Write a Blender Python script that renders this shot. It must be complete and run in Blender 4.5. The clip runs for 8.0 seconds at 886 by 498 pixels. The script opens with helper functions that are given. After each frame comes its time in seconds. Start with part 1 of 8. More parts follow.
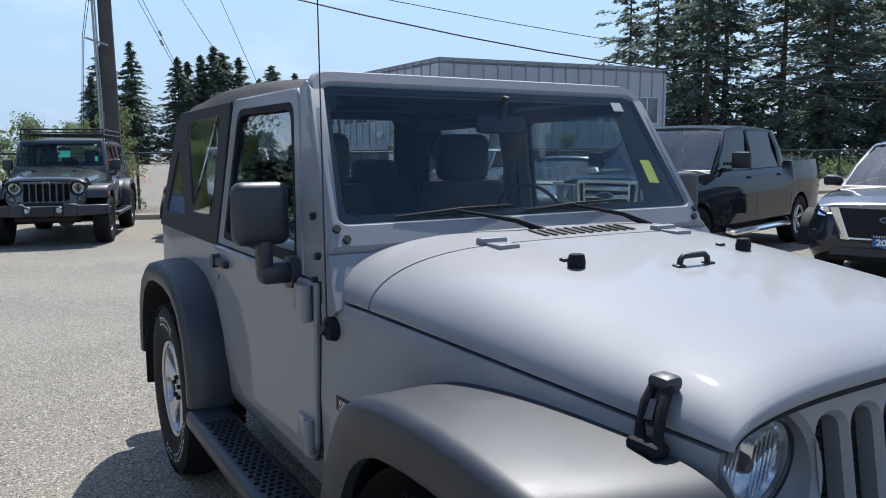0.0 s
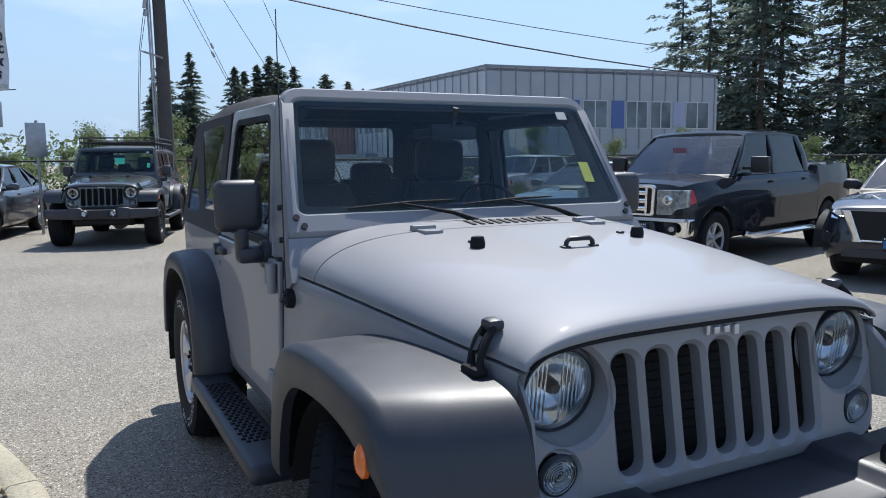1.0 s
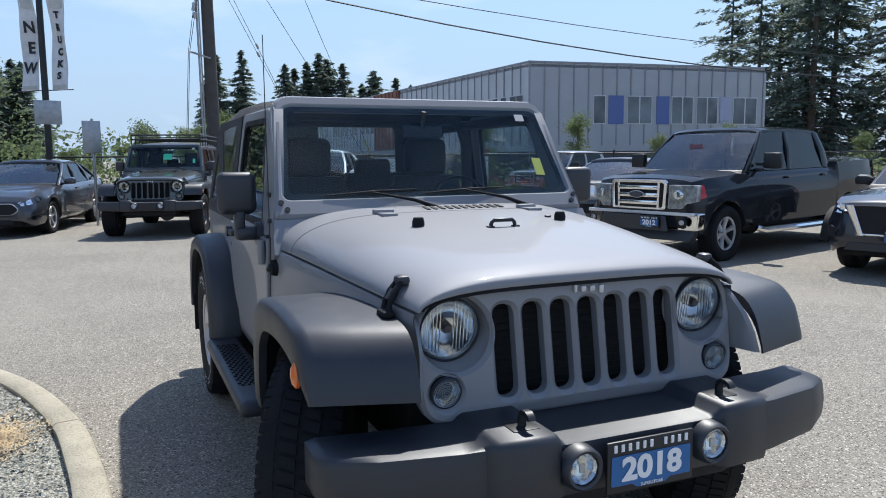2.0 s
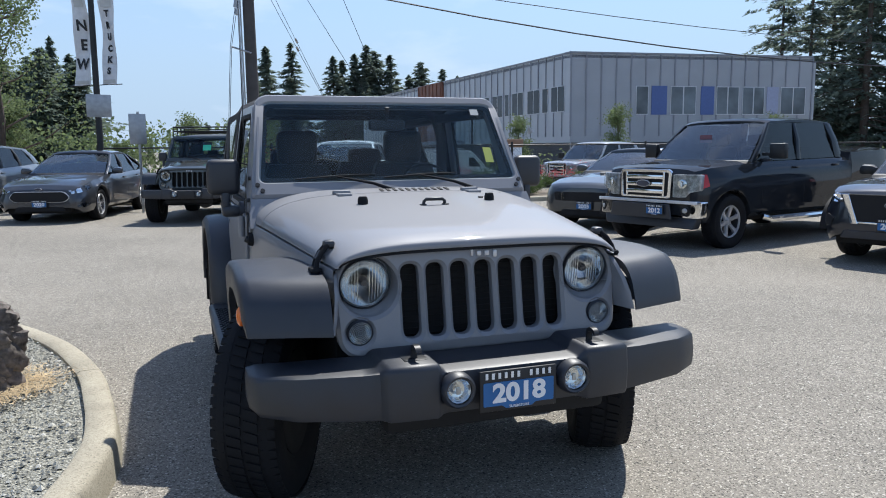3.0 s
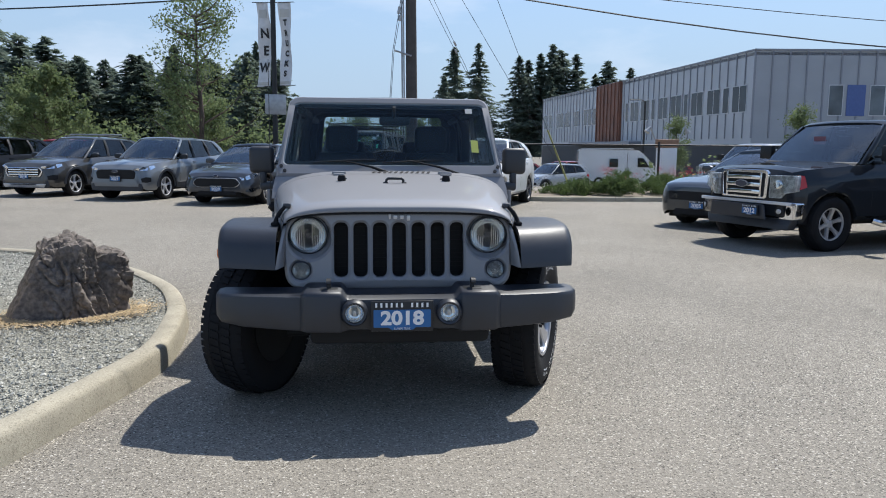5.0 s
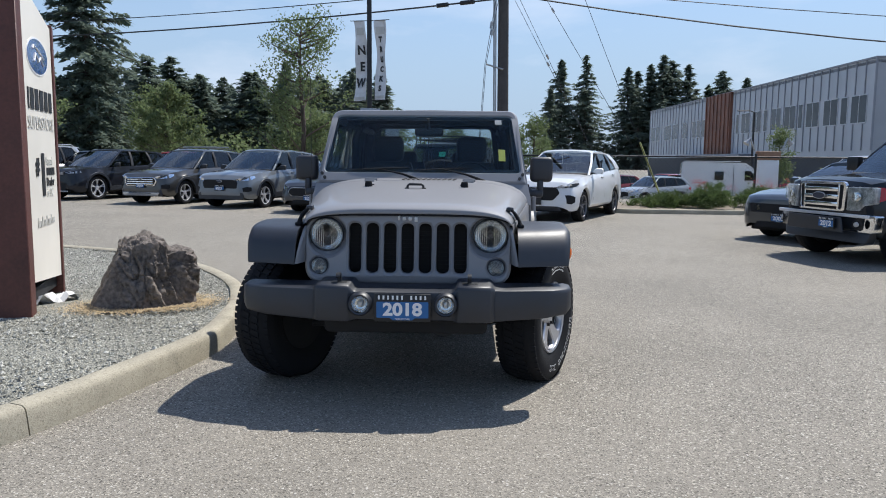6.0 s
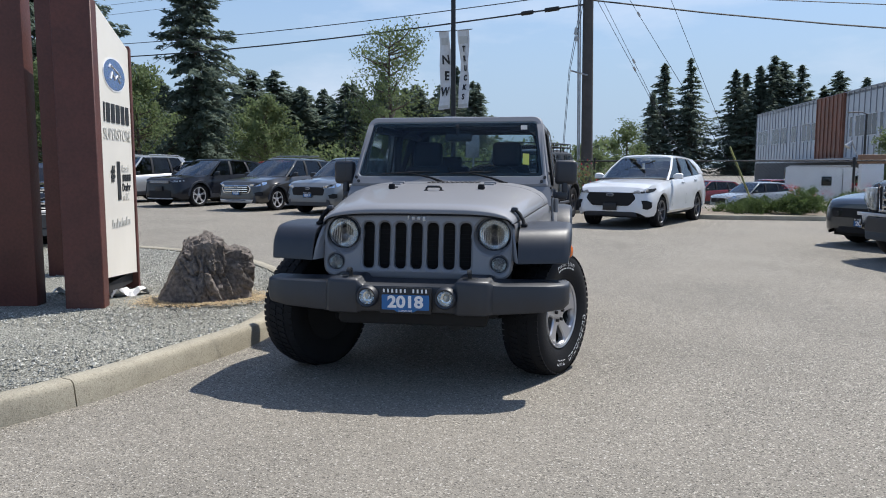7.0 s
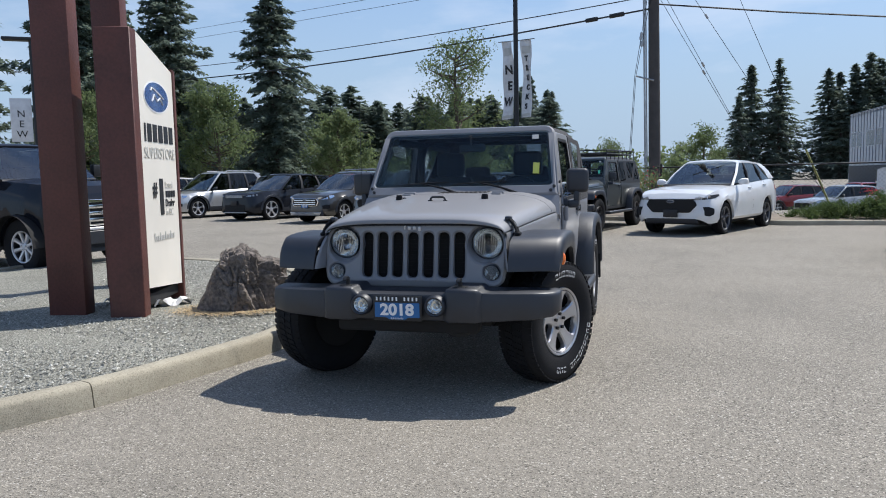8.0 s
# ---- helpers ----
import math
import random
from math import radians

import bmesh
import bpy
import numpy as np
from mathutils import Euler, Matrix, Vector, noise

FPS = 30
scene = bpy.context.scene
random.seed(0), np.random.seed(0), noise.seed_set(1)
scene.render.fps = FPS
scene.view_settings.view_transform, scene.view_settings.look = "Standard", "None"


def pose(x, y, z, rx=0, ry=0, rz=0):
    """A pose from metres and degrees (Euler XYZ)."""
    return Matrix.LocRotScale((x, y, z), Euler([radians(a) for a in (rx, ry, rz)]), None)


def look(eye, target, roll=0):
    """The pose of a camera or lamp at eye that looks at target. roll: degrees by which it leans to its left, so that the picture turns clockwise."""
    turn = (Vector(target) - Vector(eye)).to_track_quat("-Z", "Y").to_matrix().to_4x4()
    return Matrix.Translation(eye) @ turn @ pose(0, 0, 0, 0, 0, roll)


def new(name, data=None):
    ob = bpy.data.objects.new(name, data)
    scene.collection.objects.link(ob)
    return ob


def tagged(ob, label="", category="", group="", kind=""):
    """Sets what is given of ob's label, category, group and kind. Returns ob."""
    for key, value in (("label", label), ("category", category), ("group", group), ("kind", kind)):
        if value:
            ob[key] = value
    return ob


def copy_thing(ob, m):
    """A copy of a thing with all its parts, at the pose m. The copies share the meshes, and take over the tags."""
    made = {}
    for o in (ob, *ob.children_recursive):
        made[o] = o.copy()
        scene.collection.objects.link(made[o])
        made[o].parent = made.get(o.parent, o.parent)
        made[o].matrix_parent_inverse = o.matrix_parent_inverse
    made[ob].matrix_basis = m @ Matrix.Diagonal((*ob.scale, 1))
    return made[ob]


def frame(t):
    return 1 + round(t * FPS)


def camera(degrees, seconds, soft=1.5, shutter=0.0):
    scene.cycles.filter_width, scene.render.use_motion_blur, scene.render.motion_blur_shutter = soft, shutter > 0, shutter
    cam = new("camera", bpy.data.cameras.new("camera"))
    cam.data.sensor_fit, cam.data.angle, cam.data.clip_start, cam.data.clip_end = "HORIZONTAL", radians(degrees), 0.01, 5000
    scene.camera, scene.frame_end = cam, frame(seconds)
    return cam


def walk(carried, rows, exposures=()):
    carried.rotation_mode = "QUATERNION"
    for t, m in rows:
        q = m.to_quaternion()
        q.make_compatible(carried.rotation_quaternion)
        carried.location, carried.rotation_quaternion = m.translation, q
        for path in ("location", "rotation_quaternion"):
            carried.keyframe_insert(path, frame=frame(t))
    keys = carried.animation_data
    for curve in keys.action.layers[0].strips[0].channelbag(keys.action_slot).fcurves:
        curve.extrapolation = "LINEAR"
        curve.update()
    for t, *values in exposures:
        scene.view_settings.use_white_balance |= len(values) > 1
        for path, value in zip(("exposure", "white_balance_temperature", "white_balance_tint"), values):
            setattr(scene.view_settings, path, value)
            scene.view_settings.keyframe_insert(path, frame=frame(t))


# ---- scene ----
cam = camera(60.4, 8.0, soft=1.0)
PATH = [
    (0, (-1.575, -1.216, 1.493), (-0.562, 0.49, 1.242), -0.3),
    (0.5, (-1.487, -1.48, 1.48), (-0.532, 0.261, 1.244), -0.3),
    (1, (-1.473, -1.806, 1.476), (-0.578, -0.033, 1.243), -0.5),
    (1.5, (-1.448, -2.131, 1.477), (-0.612, -0.33, 1.241), -0.5),
    (2.8, (-1.214, -3.071, 1.463), (-0.522, -1.213, 1.205), -0.5),
    (3, (-1.156, -3.208, 1.461), (-0.49, -1.341, 1.197), -0.5),
    (3.5, (-0.929, -3.532, 1.441), (-0.344, -1.639, 1.167), -0.2),
    (4, (-0.713, -3.858, 1.417), (-0.238, -1.935, 1.139), 0.0),
    (4.5, (-0.448, -4.152, 1.414), (-0.105, -2.201, 1.138), 0.3),
    (5.8, (0.248, -4.753, 1.4), (0.23, -2.768, 1.158), 0.5),
    (6, (0.362, -4.798, 1.389), (0.29, -2.813, 1.154), 0.5),
    (6.5, (0.66, -4.892, 1.373), (0.456, -2.915, 1.149), 0.4),
    (7, (0.941, -5.026, 1.363), (0.609, -3.066, 1.147), 0.0),
    (7.5, (1.207, -5.066, 1.371), (0.76, -3.127, 1.168), -0.6),
    (8, (1.488, -5.012, 1.36), (0.947, -3.096, 1.173), -1.2),
]
walk(cam, [(t, look(eye, target, roll)) for t, eye, target, roll in PATH], [(0, 0.73, 5900, 9), (3, 0.72, 5950, 9), (4.5, 0.64, 6050, 9), (6.5, 0.53, 6050, 10), (8, 0.5, 6050, 10)])

# ---- sky and sun ----
SUN_TO = Vector((0.43, 0.46, 1.0)).normalized()  # towards the sun
sun = new("sun", bpy.data.lights.new("sun", "SUN"))
sun.data.energy, sun.data.angle, sun.data.color = 3.9, radians(0.55), (1.0, 0.925, 0.81)
sun.rotation_euler = SUN_TO.to_track_quat("Z", "Y").to_euler()
world = bpy.data.worlds.new("sky")
scene.world = world
world.use_nodes = True
wn, wl = world.node_tree.nodes, world.node_tree.links
sky = wn.new("ShaderNodeTexSky")
sky.sky_type, sky.sun_disc = "NISHITA", False
sky.sun_elevation = math.asin(SUN_TO.z)
sky.sun_rotation = math.atan2(SUN_TO.x, SUN_TO.y)
sky.air_density, sky.dust_density, sky.ozone_density = 1.0, 0.5, 3.0
wn["Background"].inputs["Strength"].default_value = 0.1
# thin high clouds, drawn over the whole sky
tc = wn.new("ShaderNodeTexCoord")
mp = wn.new("ShaderNodeMapping")
mp.inputs["Scale"].default_value = (1.0, 1.0, 3.2)
nz = wn.new("ShaderNodeTexNoise")
nz.inputs["Scale"].default_value, nz.inputs["Detail"].default_value, nz.inputs["Roughness"].default_value = 2.6, 7.0, 0.55
rp = wn.new("ShaderNodeValToRGB")
rp.color_ramp.elements[0].position, rp.color_ramp.elements[1].position = 0.5, 0.74
mixc = wn.new("ShaderNodeMix")
mixc.data_type, mixc.blend_type = "RGBA", "MIX"
cm = wn.new("ShaderNodeMath")
cm.operation = "MULTIPLY"
cm.inputs[1].default_value = 0.65
wl.new(tc.outputs["Generated"], mp.inputs["Vector"])
wl.new(mp.outputs["Vector"], nz.inputs["Vector"])
wl.new(nz.outputs["Fac"], rp.inputs["Fac"])
wl.new(rp.outputs["Color"], cm.inputs[0])
wl.new(cm.outputs[0], mixc.inputs["Factor"])
mixc.inputs["B"].default_value = (6.2, 6.4, 6.9, 1)
# pale haze low over the land
sep = wn.new("ShaderNodeSeparateXYZ")
wl.new(tc.outputs["Generated"], sep.inputs[0])
hz = wn.new("ShaderNodeMapRange")
hz.inputs["From Min"].default_value, hz.inputs["From Max"].default_value = 0.42, 0.0
hz.inputs["To Min"].default_value, hz.inputs["To Max"].default_value = 0.0, 0.95
hz.interpolation_type = "SMOOTHSTEP"
wl.new(sep.outputs["Z"], hz.inputs["Value"])
mixh = wn.new("ShaderNodeMix")
mixh.data_type = "RGBA"
wl.new(hz.outputs["Result"], mixh.inputs["Factor"])
wl.new(sky.outputs["Color"], mixh.inputs["A"])
mixh.inputs["B"].default_value = (3.1, 3.9, 4.85, 1)
wl.new(mixh.outputs["Result"], mixc.inputs["A"])
wl.new(mixc.outputs["Result"], wn["Background"].inputs["Color"])


# ---- materials ----
def mat(name, base, rough=0.6, metal=0.0, var=0.15, scale=8.0, bump=0.0, bscale=60.0, coat=0.0, fine=0.0, spec=0.5, dark=None):
    """A painted, moulded or mineral surface: two scales of tone, fine relief, uneven gloss."""
    m = bpy.data.materials.new(name)
    m.use_nodes = True
    n, l = m.node_tree.nodes, m.node_tree.links
    b = n["Principled BSDF"]
    b.inputs["Roughness"].default_value, b.inputs["Metallic"].default_value = rough, metal
    b.inputs["Coat Weight"].default_value, b.inputs["Coat Roughness"].default_value = coat, 0.04
    b.inputs["Specular IOR Level"].default_value = spec
    co = n.new("ShaderNodeTexCoord")
    a = n.new("ShaderNodeTexNoise")
    a.inputs["Scale"].default_value, a.inputs["Detail"].default_value = scale, 5.0
    f = n.new("ShaderNodeTexNoise")
    f.inputs["Scale"].default_value, f.inputs["Detail"].default_value = bscale, 3.0
    l.new(co.outputs["Object"], a.inputs["Vector"])
    l.new(co.outputs["Object"], f.inputs["Vector"])
    r = n.new("ShaderNodeMix")
    r.data_type = "RGBA"
    lo = dark or tuple(c * (1 - var) for c in base)
    hi = tuple(min(1, c * (1 + var)) for c in base)
    r.inputs["A"].default_value, r.inputs["B"].default_value = (*lo, 1), (*hi, 1)
    cr = n.new("ShaderNodeMapRange")
    cr.inputs["From Min"].default_value, cr.inputs["From Max"].default_value = 0.3, 0.7
    l.new(a.outputs["Fac"], cr.inputs["Value"])
    src = cr.outputs["Result"]
    if fine:
        mx = n.new("ShaderNodeMix")
        mx.inputs["Factor"].default_value = fine
        fr = n.new("ShaderNodeMapRange")
        fr.inputs["From Min"].default_value, fr.inputs["From Max"].default_value = 0.3, 0.7
        l.new(f.outputs["Fac"], fr.inputs["Value"])
        l.new(src, mx.inputs[2])
        l.new(fr.outputs["Result"], mx.inputs[3])
        src = mx.outputs[0]
    l.new(src, r.inputs["Factor"])
    l.new(r.outputs["Result"], b.inputs["Base Color"])
    rr = n.new("ShaderNodeMapRange")
    rr.inputs["To Min"].default_value, rr.inputs["To Max"].default_value = rough * 0.82, min(1, rough * 1.18)
    l.new(a.outputs["Fac"], rr.inputs["Value"])
    l.new(rr.outputs["Result"], b.inputs["Roughness"])
    if bump:
        bm_ = n.new("ShaderNodeBump")
        bm_.inputs["Strength"].default_value, bm_.inputs["Distance"].default_value = bump, 0.01
        l.new(f.outputs["Fac"], bm_.inputs["Height"])
        l.new(bm_.outputs["Normal"], b.inputs["Normal"])
    return m


def glass(name, tint, ior=1.5, spec_rough=0.0):
    """A thin pane: lets light through by its tint and mirrors by the angle."""
    m = bpy.data.materials.new(name)
    m.use_nodes = True
    n, l = m.node_tree.nodes, m.node_tree.links
    n.remove(n["Principled BSDF"])
    t = n.new("ShaderNodeBsdfTransparent")
    t.inputs["Color"].default_value = (*tint, 1)
    g = n.new("ShaderNodeBsdfGlossy")
    g.inputs["Roughness"].default_value = spec_rough
    g.inputs["Color"].default_value = (1, 1, 1, 1)
    lw = n.new("ShaderNodeLayerWeight")
    lw.inputs["Blend"].default_value = 0.5
    pw = n.new("ShaderNodeMath")
    pw.operation = "POWER"
    pw.inputs[1].default_value = 5.0
    f = n.new("ShaderNodeMath")
    f.operation = "MULTIPLY_ADD"
    f0 = ((ior - 1) / (ior + 1)) ** 2
    f.inputs[1].default_value, f.inputs[2].default_value = 1 - f0, f0
    l.new(lw.outputs["Facing"], pw.inputs[0])
    l.new(pw.outputs[0], f.inputs[0])
    x = n.new("ShaderNodeMixShader")
    l.new(f.outputs[0], x.inputs[0])
    l.new(t.outputs[0], x.inputs[1])
    l.new(g.outputs[0], x.inputs[2])
    l.new(x.outputs[0], n["Material Output"].inputs["Surface"])
    return m


def foliage(name, lo, hi, scale=1.5, spec=0.25):
    """Leaves: two tones by clump and by tree, light shining through."""
    m = bpy.data.materials.new(name)
    m.use_nodes = True
    n, l = m.node_tree.nodes, m.node_tree.links
    b = n["Principled BSDF"]
    b.inputs["Roughness"].default_value, b.inputs["Specular IOR Level"].default_value = 0.65, spec
    co, a, g = n.new("ShaderNodeTexCoord"), n.new("ShaderNodeTexNoise"), n.new("ShaderNodeNewGeometry")
    a.inputs["Scale"].default_value = scale
    l.new(co.outputs["Object"], a.inputs["Vector"])
    ad = n.new("ShaderNodeMath")
    ad.operation = "MULTIPLY_ADD"
    ad.inputs[1].default_value, ad.inputs[2].default_value = 0.5, 0.0
    l.new(g.outputs["Random Per Island"], ad.inputs[0])
    ad2 = n.new("ShaderNodeMath")
    ad2.operation = "MULTIPLY_ADD"
    ad2.inputs[1].default_value = 0.6
    l.new(a.outputs["Fac"], ad2.inputs[0])
    l.new(ad.outputs[0], ad2.inputs[2])
    r = n.new("ShaderNodeMix")
    r.data_type = "RGBA"
    r.inputs["A"].default_value, r.inputs["B"].default_value = (*lo, 1), (*hi, 1)
    l.new(ad2.outputs[0], r.inputs["Factor"])
    l.new(r.outputs["Result"], b.inputs["Base Color"])
    tr = n.new("ShaderNodeBsdfTranslucent")
    l.new(r.outputs["Result"], tr.inputs["Color"])
    x = n.new("ShaderNodeMixShader")
    x.inputs[0].default_value = 0.5
    l.new(b.outputs[0], x.inputs[1])
    l.new(tr.outputs[0], x.inputs[2])
    l.new(x.outputs[0], n["Material Output"].inputs["Surface"])
    return m


def speckled(name, tones, scale, bump, rough=0.9, big=0.6, bigvar=0.12, dist=0.006, chips=False):
    """Asphalt, concrete or gravel: grains of several tones, with broad worn patches."""
    m = bpy.data.materials.new(name)
    m.use_nodes = True
    n, l = m.node_tree.nodes, m.node_tree.links
    b = n["Principled BSDF"]
    b.inputs["Roughness"].default_value = rough
    b.inputs["Specular IOR Level"].default_value = 0.35
    co = n.new("ShaderNodeTexCoord")
    v = n.new("ShaderNodeTexVoronoi")
    v.inputs["Scale"].default_value = scale
    l.new(co.outputs["Object"], v.inputs["Vector"])
    bw = n.new("ShaderNodeSeparateColor")
    l.new(v.outputs["Color"], bw.inputs["Color"])
    rp_ = n.new("ShaderNodeValToRGB")
    e = rp_.color_ramp.elements
    for i, c in enumerate(tones):
        el = e[i] if i < 2 else e.new(1.0)
        el.position, el.color = i / (len(tones) - 1), (*c, 1)
    l.new(bw.outputs["Red"], rp_.inputs["Fac"])
    a = n.new("ShaderNodeTexNoise")
    a.inputs["Scale"].default_value, a.inputs["Detail"].default_value, a.inputs["Roughness"].default_value = big, 6.0, 0.6
    l.new(co.outputs["Object"], a.inputs["Vector"])
    mr = n.new("ShaderNodeMapRange")
    mr.inputs["From Min"].default_value, mr.inputs["From Max"].default_value = 0.3, 0.7
    mr.inputs["To Min"].default_value, mr.inputs["To Max"].default_value = 1 - bigvar, 1 + bigvar
    l.new(a.outputs["Fac"], mr.inputs["Value"])
    h = n.new("ShaderNodeMix")
    h.data_type, h.blend_type = "RGBA", "MULTIPLY"
    h.inputs["Factor"].default_value = 1.0
    l.new(rp_.outputs["Color"], h.inputs["A"])
    l.new(mr.outputs["Result"], h.inputs["B"])
    top = h.outputs["Result"]
    if chips:  # single dark and pale stones in the worn surface, and tan dust in broad drifts
        cv = n.new("ShaderNodeTexVoronoi")
        cv.inputs["Scale"].default_value = 62
        l.new(co.outputs["Object"], cv.inputs["Vector"])
        cs = n.new("ShaderNodeSeparateColor")
        l.new(cv.outputs["Color"], cs.inputs["Color"])
        near = n.new("ShaderNodeMath")
        near.operation, near.inputs[1].default_value = "LESS_THAN", 0.36
        l.new(cv.outputs["Distance"], near.inputs[0])
        for lo, hi, tone in ((0.87, 0.97, (0.055, 0.051, 0.047)), (0.03, 0.1, (0.52, 0.49, 0.44))):
            pick = n.new("ShaderNodeMath")
            pick.operation = "COMPARE"
            pick.inputs[1].default_value, pick.inputs[2].default_value = (lo + hi) / 2, (hi - lo) / 2
            l.new(cs.outputs["Red"], pick.inputs[0])
            both_ = n.new("ShaderNodeMath")
            both_.operation = "MULTIPLY"
            l.new(pick.outputs[0], both_.inputs[0])
            l.new(near.outputs[0], both_.inputs[1])
            mx = n.new("ShaderNodeMix")
            mx.data_type = "RGBA"
            mx.inputs["B"].default_value = (*tone, 1)
            l.new(both_.outputs[0], mx.inputs["Factor"])
            l.new(top, mx.inputs["A"])
            top = mx.outputs["Result"]
        dn = n.new("ShaderNodeTexNoise")
        dn.inputs["Scale"].default_value, dn.inputs["Detail"].default_value = 0.22, 4.0
        l.new(co.outputs["Object"], dn.inputs["Vector"])
        dr = n.new("ShaderNodeMapRange")
        dr.inputs["From Min"].default_value, dr.inputs["From Max"].default_value = 0.48, 0.7
        dr.inputs["To Max"].default_value = 0.4
        l.new(dn.outputs["Fac"], dr.inputs["Value"])
        mx = n.new("ShaderNodeMix")
        mx.data_type = "RGBA"
        mx.inputs["B"].default_value = (0.26, 0.232, 0.19, 1)
        l.new(dr.outputs["Result"], mx.inputs["Factor"])
        l.new(top, mx.inputs["A"])
        top = mx.outputs["Result"]
    l.new(top, b.inputs["Base Color"])
    bp_ = n.new("ShaderNodeBump")
    bp_.inputs["Strength"].default_value, bp_.inputs["Distance"].default_value = bump, dist
    l.new(v.outputs["Distance"], bp_.inputs["Height"])
    l.new(bp_.outputs["Normal"], b.inputs["Normal"])
    return m


ASPHALT = speckled("asphalt", [(0.046, 0.042, 0.035), (0.157, 0.145, 0.122), (0.206, 0.19, 0.16), (0.22, 0.202, 0.171), (0.23, 0.211, 0.179), (0.243, 0.221, 0.186), (0.272, 0.248, 0.208), (0.507, 0.47, 0.396)], 140, 0.5, big=0.45, bigvar=0.15, chips=True)
CONCRETE = speckled("kerb_concrete", [(0.244, 0.22, 0.167), (0.34, 0.308, 0.237), (0.355, 0.322, 0.248), (0.37, 0.336, 0.26), (0.406, 0.37, 0.286)], 150, 0.2, big=2.2, bigvar=0.2)
GRAVEL = speckled("gravel", [(0.132, 0.128, 0.105), (0.233, 0.23, 0.196), (0.304, 0.3, 0.258), (0.447, 0.435, 0.372)], 85, 0.9, big=1.1, bigvar=0.15, dist=0.016)


def stone_chips(name, tones):
    """Loose stones, each of its own tone."""
    m = mat(name, tones[0], 0.85, fine=0.6, bscale=30)
    n, l = m.node_tree.nodes, m.node_tree.links
    g, r = n.new("ShaderNodeNewGeometry"), n.new("ShaderNodeValToRGB")
    e = r.color_ramp.elements
    for i, c in enumerate(tones):
        el = e[i] if i < 2 else e.new(1.0)
        el.position, el.color = i / (len(tones) - 1), (*c, 1)
    l.new(g.outputs["Random Per Island"], r.inputs["Fac"])
    l.new(r.outputs["Color"], n["Principled BSDF"].inputs["Base Color"])
    return m


STONES = stone_chips("gravel_stone", [(0.112, 0.11, 0.096), (0.223, 0.22, 0.191), (0.284, 0.28, 0.244), (0.345, 0.34, 0.296), (0.629, 0.61, 0.544)])
ROCK = mat("rock", (0.135, 0.115, 0.1), 0.9, var=0.8, scale=6, bump=1.0, bscale=30, fine=0.6)
STRAW = mat("dry_grass", (0.47, 0.36, 0.21), 0.8, var=0.3, scale=6)
EARTH = mat("soil", (0.2, 0.165, 0.125), 0.95, var=0.3, scale=9, bump=0.6, bscale=70)
SILVER = mat("silver_paint", (0.246, 0.249, 0.263), 0.62, 0.22, var=0.04, scale=3, bscale=900, bump=0.012, coat=0.4, spec=0.15, fine=0.3)
PLASTIC = mat("black_textured_plastic", (0.0125, 0.016, 0.0245), 0.48, spec=0.72, var=0.2, scale=9, bump=0.05, bscale=420)
RUBBER = mat("tyre_rubber", (0.009, 0.0095, 0.0115), 0.75, spec=0.25, var=0.3, scale=10, bump=0.15, bscale=160)
# Near-black: shade of hollows and undersides put into the colour; also plain black parts.
DARK = mat("shade_and_black_trim", (0.008, 0.008, 0.009), 0.8, var=0.3)
CABIN = mat("black_cabin_trim", (0.024, 0.024, 0.027), 0.7, var=0.2, bump=0.15, bscale=300)
CLOTH = mat("black_canvas", (0.03, 0.03, 0.033), 0.85, var=0.25, scale=5, bump=0.35, bscale=500)
CHROME = mat("chrome", (0.78, 0.79, 0.8), 0.1, 1.0, var=0.03)
ALLOY = mat("alloy", (0.56, 0.56, 0.57), 0.32, 0.6, var=0.06, scale=6)
ALLOY_GREY = mat("satin_alloy", (0.5, 0.5, 0.52), 0.34, 0.75, var=0.08, scale=6)
ALLOY_DARK = mat("dark_alloy", (0.09, 0.09, 0.1), 0.35, 0.7, var=0.1)
STEEL = mat("galvanised_steel", (0.4, 0.41, 0.42), 0.5, 0.7, var=0.15, scale=9)
BLACK_STEEL = mat("black_painted_steel", (0.02, 0.021, 0.023), 0.45, 0.2, var=0.2)
AMBER = mat("amber_lens", (0.75, 0.16, 0.02), 0.2, var=0.1, coat=0.6)
RED_LENS = mat("red_lens", (0.45, 0.02, 0.02), 0.2, var=0.1, coat=0.6)
WHITE = mat("white_print", (0.8, 0.8, 0.8), 0.5, var=0.04)
BLUE = mat("blue_print", (0.02, 0.125, 0.34), 0.4, var=0.06)
INK = mat("black_print", (0.015, 0.015, 0.017), 0.5, var=0.05)
GREY_PRINT = mat("grey_print", (0.55, 0.54, 0.5), 0.5, var=0.05)
YELLOW = mat("yellow_sticker", (0.38, 0.42, 0.08), 0.5, var=0.05)
PINK = mat("red_sticker", (0.2, 0.08, 0.1), 0.5, var=0.05)
GREEN = mat("green_sticker", (0.06, 0.5, 0.3), 0.5, var=0.05)
OVAL_CAR = mat("dark_blue_badge", (0.02, 0.03, 0.06), 0.3, var=0.06, coat=0.5)
OVAL = mat("blue_enamel", (0.015, 0.06, 0.22), 0.25, var=0.06, coat=0.7)
SIGN_WOOD = mat("red_brown_stained_timber", (0.1, 0.034, 0.026), 0.55, var=0.35, scale=3, bump=0.3, bscale=40, fine=0.4)
PANEL = mat("cream_sign_panel", (0.78, 0.74, 0.66), 0.4, var=0.05, scale=1.5)
POLE_WOOD = mat("weathered_pole_wood", (0.075, 0.068, 0.064), 0.85, var=0.35, scale=4, bump=0.5, bscale=40, fine=0.4)
BARK = mat("bark", (0.085, 0.066, 0.052), 0.9, var=0.35, scale=6, bump=0.8, bscale=25, fine=0.4)
